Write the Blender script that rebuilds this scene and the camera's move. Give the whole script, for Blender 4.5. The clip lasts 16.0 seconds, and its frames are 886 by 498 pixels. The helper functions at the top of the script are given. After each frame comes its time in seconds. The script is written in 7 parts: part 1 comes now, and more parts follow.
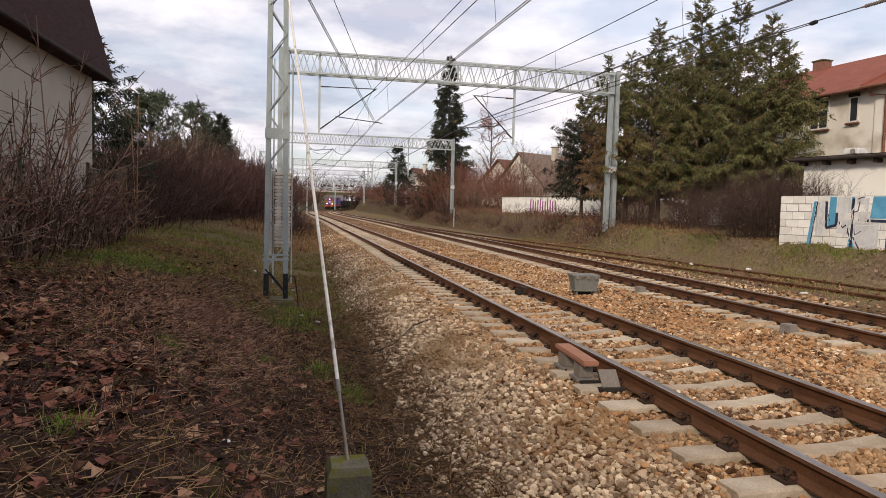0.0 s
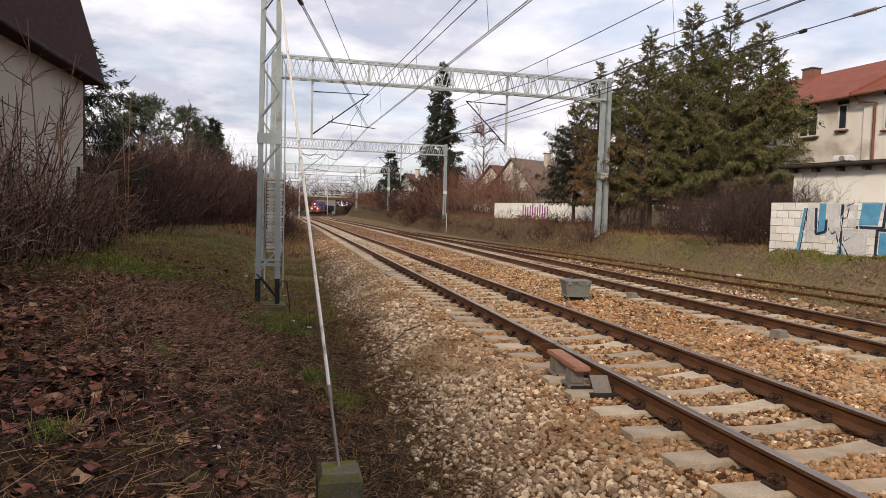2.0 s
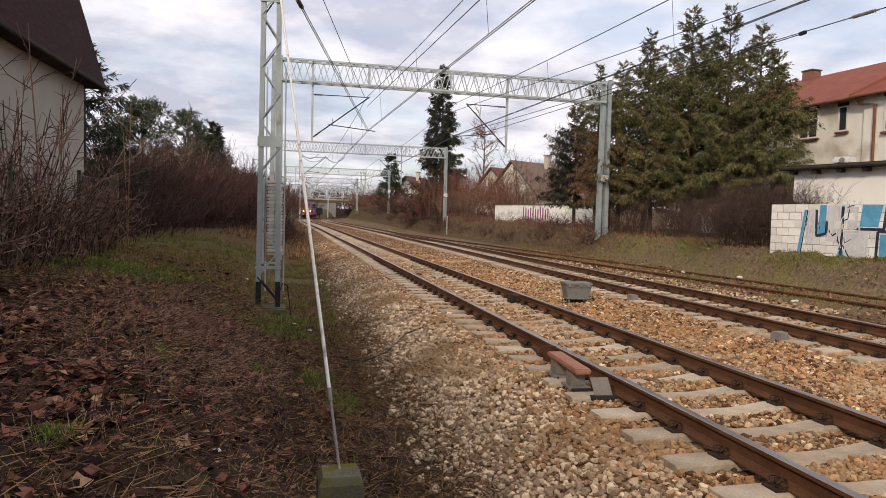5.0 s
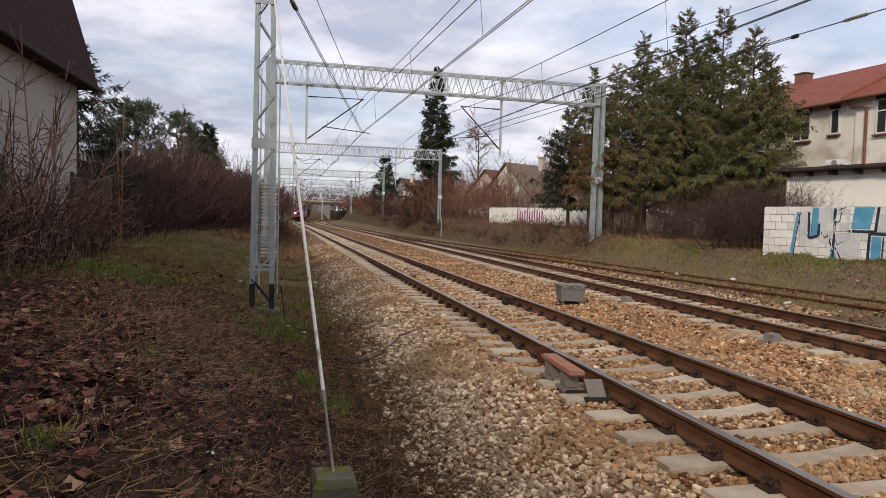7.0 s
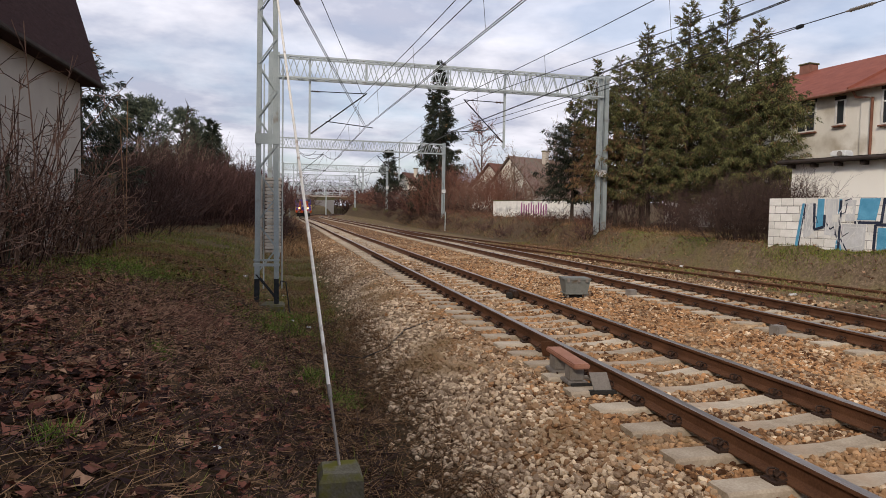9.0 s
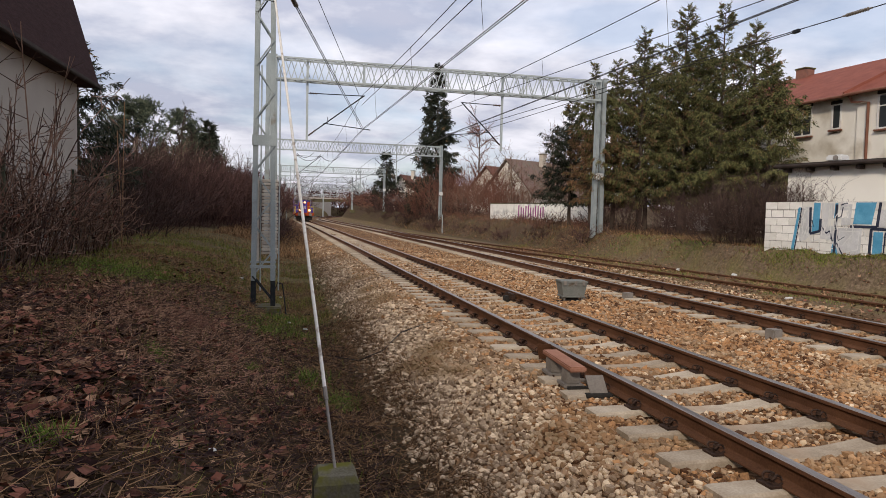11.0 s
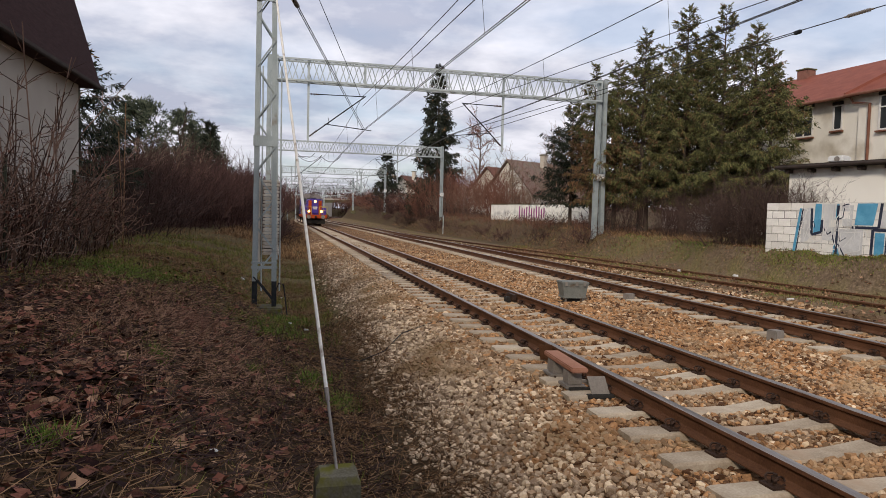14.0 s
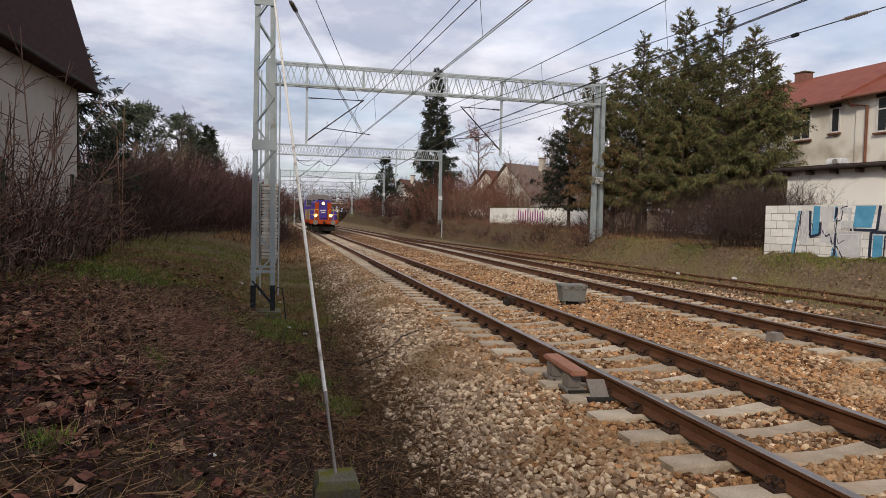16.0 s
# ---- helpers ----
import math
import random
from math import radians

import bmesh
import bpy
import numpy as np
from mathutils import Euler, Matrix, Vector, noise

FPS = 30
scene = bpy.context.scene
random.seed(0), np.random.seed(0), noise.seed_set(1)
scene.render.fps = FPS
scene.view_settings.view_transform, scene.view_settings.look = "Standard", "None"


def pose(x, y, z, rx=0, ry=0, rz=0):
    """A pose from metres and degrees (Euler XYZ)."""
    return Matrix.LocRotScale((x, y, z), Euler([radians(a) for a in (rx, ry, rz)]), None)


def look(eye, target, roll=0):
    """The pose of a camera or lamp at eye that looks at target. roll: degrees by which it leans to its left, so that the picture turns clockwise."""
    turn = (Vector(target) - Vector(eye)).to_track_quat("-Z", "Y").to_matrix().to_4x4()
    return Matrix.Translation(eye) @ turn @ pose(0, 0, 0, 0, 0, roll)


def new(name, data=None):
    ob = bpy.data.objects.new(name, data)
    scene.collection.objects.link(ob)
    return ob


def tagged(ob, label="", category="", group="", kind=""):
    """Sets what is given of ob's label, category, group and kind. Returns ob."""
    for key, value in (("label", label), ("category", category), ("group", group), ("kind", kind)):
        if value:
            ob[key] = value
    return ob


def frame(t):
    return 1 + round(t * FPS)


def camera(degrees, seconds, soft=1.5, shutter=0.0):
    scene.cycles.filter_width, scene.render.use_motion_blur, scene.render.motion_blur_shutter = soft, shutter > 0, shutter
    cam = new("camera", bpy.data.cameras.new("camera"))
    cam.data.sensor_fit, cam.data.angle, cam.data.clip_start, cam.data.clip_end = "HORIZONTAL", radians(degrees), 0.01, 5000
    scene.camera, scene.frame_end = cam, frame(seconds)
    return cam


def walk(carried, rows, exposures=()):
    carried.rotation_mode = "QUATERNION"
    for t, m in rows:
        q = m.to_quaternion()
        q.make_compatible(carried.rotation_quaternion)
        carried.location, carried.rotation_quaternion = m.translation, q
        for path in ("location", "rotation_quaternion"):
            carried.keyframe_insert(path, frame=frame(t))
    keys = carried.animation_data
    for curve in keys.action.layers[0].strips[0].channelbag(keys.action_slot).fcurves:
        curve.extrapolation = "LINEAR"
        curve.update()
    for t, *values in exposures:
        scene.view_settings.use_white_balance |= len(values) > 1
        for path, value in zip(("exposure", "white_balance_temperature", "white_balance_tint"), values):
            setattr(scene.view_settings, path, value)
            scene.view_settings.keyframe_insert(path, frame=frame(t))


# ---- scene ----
# ---- camera ----
cam = camera(68.32, 16.0, soft=0.5)
PATH = [
    (0.0, pose(-4.071, -4.281, 1.586, 86.527, -1.436, -12.413)),
    (0.5, pose(-4.071, -4.285, 1.586, 86.666, -1.421, -12.575)),
    (1.0, pose(-4.071, -4.291, 1.588, 86.711, -1.473, -12.739)),
    (1.5, pose(-4.071, -4.290, 1.589, 86.859, -1.620, -12.972)),
    (2.0, pose(-4.068, -4.287, 1.588, 87.016, -1.606, -13.066)),
    (2.5, pose(-4.070, -4.289, 1.589, 87.092, -1.589, -13.155)),
    (3.0, pose(-4.068, -4.284, 1.585, 87.074, -1.462, -13.037)),
    (3.5, pose(-4.066, -4.297, 1.590, 87.141, -1.378, -12.900)),
    (4.0, pose(-4.062, -4.291, 1.587, 87.111, -1.444, -12.930)),
    (6.5, pose(-4.068, -4.289, 1.591, 87.472, -1.469, -13.348)),
    (7.0, pose(-4.064, -4.293, 1.589, 87.426, -1.510, -13.516)),
    (7.5, pose(-4.067, -4.288, 1.589, 87.014, -1.518, -13.562)),
    (8.0, pose(-4.070, -4.282, 1.590, 86.684, -1.389, -13.685)),
    (8.5, pose(-4.064, -4.280, 1.589, 86.839, -1.120, -13.323)),
    (9.0, pose(-4.065, -4.291, 1.588, 86.904, -1.096, -13.179)),
    (11.5, pose(-4.062, -4.287, 1.588, 87.181, -1.369, -13.470)),
    (12.0, pose(-4.067, -4.281, 1.590, 87.229, -1.357, -13.487)),
    (12.5, pose(-4.065, -4.286, 1.590, 87.300, -1.264, -13.395)),
    (13.0, pose(-4.065, -4.285, 1.589, 87.375, -1.268, -13.394)),
    (13.5, pose(-4.066, -4.283, 1.589, 87.291, -1.300, -13.403)),
    (14.0, pose(-4.069, -4.281, 1.586, 87.193, -1.372, -13.362)),
    (14.5, pose(-4.065, -4.278, 1.587, 87.369, -1.299, -13.411)),
    (15.0, pose(-4.068, -4.287, 1.590, 87.449, -1.255, -13.419)),
    (15.5, pose(-4.066, -4.277, 1.585, 87.510, -1.218, -13.422)),
    (16.0, pose(-4.067, -4.275, 1.583, 87.507, -1.201, -13.473)),
]
walk(cam, PATH, exposures=[(0.0, 0.27, 6900, 15), (4.0, 0.27, 6900, 15), (6.5, 0.1, 6600, 14), (9.0, 0.06, 6500, 14), (16.0, 0.0, 6500, 13)])

# ---- world and sun ----
SUN_EL, SUN_AZ = radians(31), radians(216)      # azimuth clockwise from +y
world = bpy.data.worlds.new("overcast_sky")
scene.world = world
world.use_nodes = True
wt = world.node_tree
wt.nodes.clear()


def wnode(kind, **kw):
    n = wt.nodes.new(kind)
    for k, v in kw.items():
        n.inputs[k].default_value = v
    return n


w_out = wnode("ShaderNodeOutputWorld")
w_bg = wnode("ShaderNodeBackground", Strength=0.118)
w_sky = wnode("ShaderNodeTexSky")
w_sky.sky_type, w_sky.sun_disc = "NISHITA", False
w_sky.sun_elevation, w_sky.sun_rotation = SUN_EL, SUN_AZ
w_co = wnode("ShaderNodeTexCoord")
w_sep = wnode("ShaderNodeSeparateXYZ")
wt.links.new(w_co.outputs["Generated"], w_sep.inputs[0])
# cloud deck: project the direction on a flat layer so that clouds get flatter towards the horizon
w_max = wnode("ShaderNodeMath")
w_max.operation = "MAXIMUM"
w_max.inputs[1].default_value = 0.0
w_add = wnode("ShaderNodeMath")
w_add.operation = "ADD"
w_add.inputs[1].default_value = 0.16
wt.links.new(w_sep.outputs[2], w_max.inputs[0])
wt.links.new(w_max.outputs[0], w_add.inputs[0])
w_dx, w_dy = wnode("ShaderNodeMath"), wnode("ShaderNodeMath")
for n, i in ((w_dx, 0), (w_dy, 1)):
    n.operation = "DIVIDE"
    wt.links.new(w_sep.outputs[i], n.inputs[0])
    wt.links.new(w_add.outputs[0], n.inputs[1])
w_com = wnode("ShaderNodeCombineXYZ", Z=3.7)
wt.links.new(w_dx.outputs[0], w_com.inputs[0])
wt.links.new(w_dy.outputs[0], w_com.inputs[1])
w_n = wnode("ShaderNodeTexNoise", Scale=0.85, Detail=7.0, Roughness=0.52, Distortion=0.25)
wt.links.new(w_com.outputs[0], w_n.inputs["Vector"])
w_n2 = wnode("ShaderNodeTexNoise", Scale=2.3, Detail=6.0, Roughness=0.55)
wt.links.new(w_com.outputs[0], w_n2.inputs["Vector"])
# cloud brightness and colour: grey bellies to white tops
w_ramp = wnode("ShaderNodeValToRGB")
els = w_ramp.color_ramp.elements
els[0].position, els[0].color = 0.36, (4.6, 4.95, 6.0, 1)
els[1].position, els[1].color = 0.66, (8.5, 8.6, 9.2, 1)
e = els.new(0.5)
e.color = (6.7, 6.9, 7.6, 1)
wt.links.new(w_n2.outputs[0], w_ramp.inputs[0])
w_cov = wnode("ShaderNodeValToRGB")
els = w_cov.color_ramp.elements
els[0].position, els[0].color = 0.36, (0.45, 0.45, 0.45, 1)
els[1].position, els[1].color = 0.5, (1, 1, 1, 1)
wt.links.new(w_n.outputs[0], w_cov.inputs[0])
w_mix = wnode("ShaderNodeMixRGB")
wt.links.new(w_cov.outputs[0], w_mix.inputs[0])
wt.links.new(w_sky.outputs[0], w_mix.inputs[1])
wt.links.new(w_ramp.outputs[0], w_mix.inputs[2])
w_low = wnode("ShaderNodeMapRange")
for i, v in ((1, 0.0), (2, 0.32), (3, 0.8), (4, 1.0)):
    w_low.inputs[i].default_value = v
wt.links.new(w_sep.outputs[2], w_low.inputs[0])
w_dim = wnode("ShaderNodeVectorMath")
w_dim.operation = "SCALE"
wt.links.new(w_mix.outputs[0], w_dim.inputs[0])
wt.links.new(w_low.outputs[0], w_dim.inputs["Scale"])
wt.links.new(w_dim.outputs[0], w_bg.inputs[0])
wt.links.new(w_bg.outputs[0], w_out.inputs[0])

sun = new("sun", bpy.data.lights.new("sun", "SUN"))
sun.data.energy, sun.data.angle, sun.data.color = 2.0, radians(7), (1.0, 0.9, 0.74)
_d = Vector((math.sin(SUN_AZ) * math.cos(SUN_EL), math.cos(SUN_AZ) * math.cos(SUN_EL), math.sin(SUN_EL)))
sun.matrix_world = look(_d * 200, (0, 0, 0))


# ---- materials ----
def lin(*c):
    return (*[max(0.0, v) for v in c], 1.0)


def mat(name, a, b, scale=6.0, fine=60.0, rough=0.8, metal=0.0, bump=0.3, dist=0.01, spread=0.0, island=False,
        stain=None, stain_scale=0.7, stain_at=(0.5, 0.68), stretch=(1, 1, 1), spec=0.1, trans=0.0):
    """Two colours mixed by coarse and fine noise, an optional stain colour, relief and a spread per object or per island."""
    m = bpy.data.materials.new(name)
    m.use_nodes = True
    t = m.node_tree
    bs = t.nodes["Principled BSDF"]
    co = t.nodes.new("ShaderNodeTexCoord")
    mp = t.nodes.new("ShaderNodeMapping")
    mp.inputs["Scale"].default_value = stretch
    t.links.new(co.outputs["Object"], mp.inputs[0])
    n1 = t.nodes.new("ShaderNodeTexNoise")
    n1.inputs["Scale"].default_value, n1.inputs["Detail"].default_value = scale, 5
    n2 = t.nodes.new("ShaderNodeTexNoise")
    n2.inputs["Scale"].default_value, n2.inputs["Detail"].default_value = fine, 3
    for n in (n1, n2):
        t.links.new(mp.outputs[0], n.inputs["Vector"])
    av = t.nodes.new("ShaderNodeMath")
    av.operation = "MULTIPLY_ADD"
    av.inputs[1].default_value = 0.6
    t.links.new(n1.outputs[0], av.inputs[0])
    k = t.nodes.new("ShaderNodeMath")
    k.operation = "MULTIPLY"
    k.inputs[1].default_value = 0.4
    t.links.new(n2.outputs[0], k.inputs[0])
    t.links.new(k.outputs[0], av.inputs[2])
    fac = av.outputs[0]
    if spread:
        r = t.nodes.new("ShaderNodeNewGeometry" if island else "ShaderNodeObjectInfo")
        sp = t.nodes.new("ShaderNodeMath")
        sp.operation = "MULTIPLY_ADD"
        sp.inputs[1].default_value = spread
        t.links.new(r.outputs["Random Per Island" if island else "Random"], sp.inputs[0])
        sub = t.nodes.new("ShaderNodeMath")
        sub.operation = "SUBTRACT"
        sub.inputs[1].default_value = spread / 2
        t.links.new(fac, sub.inputs[0])
        t.links.new(sub.outputs[0], sp.inputs[2])
        fac = sp.outputs[0]
    rp = t.nodes.new("ShaderNodeValToRGB")
    rp.color_ramp.elements[0].position, rp.color_ramp.elements[0].color = 0.3, lin(*a)
    rp.color_ramp.elements[1].position, rp.color_ramp.elements[1].color = 0.7, lin(*b)
    t.links.new(fac, rp.inputs[0])
    col = rp.outputs[0]
    if stain:
        n3 = t.nodes.new("ShaderNodeTexNoise")
        n3.inputs["Scale"].default_value, n3.inputs["Detail"].default_value = stain_scale, 6
        t.links.new(co.outputs["Object"], n3.inputs["Vector"])
        r3 = t.nodes.new("ShaderNodeMapRange")
        r3.inputs[1].default_value, r3.inputs[2].default_value = stain_at
        t.links.new(n3.outputs[0], r3.inputs[0])
        mx = t.nodes.new("ShaderNodeMixRGB")
        mx.inputs[2].default_value = lin(*stain)
        t.links.new(r3.outputs[0], mx.inputs[0])
        t.links.new(col, mx.inputs[1])
        col = mx.outputs[0]
    t.links.new(col, bs.inputs["Base Color"])
    bs.inputs["Roughness"].default_value, bs.inputs["Metallic"].default_value = rough, metal
    bs.inputs["Specular IOR Level"].default_value = spec
    if trans:
        bs.inputs["Transmission Weight"].default_value = trans
    if bump:
        bp = t.nodes.new("ShaderNodeBump")
        bp.inputs["Strength"].default_value, bp.inputs["Distance"].default_value = bump, dist
        t.links.new(av.outputs[0], bp.inputs["Height"])
        t.links.new(bp.outputs[0], bs.inputs["Normal"])
    return m


def glow(name, c, s):
    m = bpy.data.materials.new(name)
    m.use_nodes = True
    bs = m.node_tree.nodes["Principled BSDF"]
    bs.inputs["Base Color"].default_value = lin(*c)
    bs.inputs["Emission Color"].default_value, bs.inputs["Emission Strength"].default_value = lin(*c), s
    return m


def glass(name, tint):
    m = bpy.data.materials.new(name)
    m.use_nodes = True
    bs = m.node_tree.nodes["Principled BSDF"]
    bs.inputs["Base Color"].default_value = lin(*tint)
    bs.inputs["Roughness"].default_value, bs.inputs["Specular IOR Level"].default_value = 0.06, 0.8
    return m


def ground_material():
    """Earth with leaf mould, moss green grass patches and rust-stained ballast grit, laid out by place."""
    m = bpy.data.materials.new("earth_grass_and_grit")
    m.use_nodes = True
    t = m.node_tree
    bs = t.nodes["Principled BSDF"]
    bs.inputs["Roughness"].default_value, bs.inputs["Specular IOR Level"].default_value = 0.95, 0.05
    co = t.nodes.new("ShaderNodeTexCoord")

    def noi(s, d=5, rough=0.6):
        n = t.nodes.new("ShaderNodeTexNoise")
        n.inputs["Scale"].default_value, n.inputs["Detail"].default_value, n.inputs["Roughness"].default_value = s, d, rough
        t.links.new(co.outputs["Object"], n.inputs["Vector"])
        return n.outputs[0]

    def ramp(f, *stops):
        r = t.nodes.new("ShaderNodeValToRGB")
        e = r.color_ramp.elements
        while len(e) < len(stops):
            e.new(0.5)
        for i, (p, c) in enumerate(stops):
            e[i].position, e[i].color = p, lin(*c)
        t.links.new(f, r.inputs[0])
        return r.outputs[0]

    def mix(f, a, b):
        n = t.nodes.new("ShaderNodeMixRGB")
        t.links.new(f, n.inputs[0])
        t.links.new(a, n.inputs[1])
        t.links.new(b, n.inputs[2])
        return n.outputs[0]

    earth = ramp(noi(9, 8, 0.7), (0.3, (0.009, 0.005, 0.004)), (0.52, (0.04, 0.022, 0.015)), (0.75, (0.12, 0.07, 0.045)))
    grass = ramp(noi(14, 8, 0.7), (0.3, (0.05, 0.045, 0.018)), (0.5, (0.15, 0.125, 0.052)), (0.72, (0.32, 0.245, 0.13)))
    dirt = ramp(noi(11, 8, 0.7), (0.3, (0.055, 0.037, 0.026)), (0.52, (0.16, 0.113, 0.074)), (0.75, (0.32, 0.24, 0.165)))
    far = mix(ramp(noi(0.6, 6), (0.44, (0, 0, 0)), (0.6, (1, 1, 1))), dirt, grass)
    va = t.nodes.new("ShaderNodeAttribute")
    va.attribute_name = "cover"
    sx = t.nodes.new("ShaderNodeSeparateXYZ")
    t.links.new(va.outputs["Vector"], sx.inputs[0])
    vor = t.nodes.new("ShaderNodeTexVoronoi")
    vor.inputs["Scale"].default_value = 19
    t.links.new(co.outputs["Object"], vor.inputs["Vector"])
    grit = mix(ramp(noi(1.1, 6), (0.4, (0, 0, 0)), (0.62, (1, 1, 1))),
               ramp(vor.outputs["Color"], (0.1, (0.05, 0.025, 0.012)), (0.5, (0.13, 0.066, 0.03)), (0.9, (0.26, 0.15, 0.08))),
               ramp(vor.outputs["Color"], (0.1, (0.06, 0.032, 0.018)), (0.5, (0.16, 0.09, 0.05)), (0.9, (0.3, 0.2, 0.12))))
    g1 = mix(sx.outputs[1], earth, grass)
    g2 = mix(sx.outputs[2], g1, far)
    g3 = mix(sx.outputs[0], g2, grit)
    t.links.new(g3, bs.inputs["Base Color"])
    bp = t.nodes.new("ShaderNodeBump")
    bp.inputs["Strength"].default_value, bp.inputs["Distance"].default_value = 0.6, 0.03
    t.links.new(noi(24, 6, 0.7), bp.inputs["Height"])
    t.links.new(bp.outputs[0], bs.inputs["Normal"])
    return m


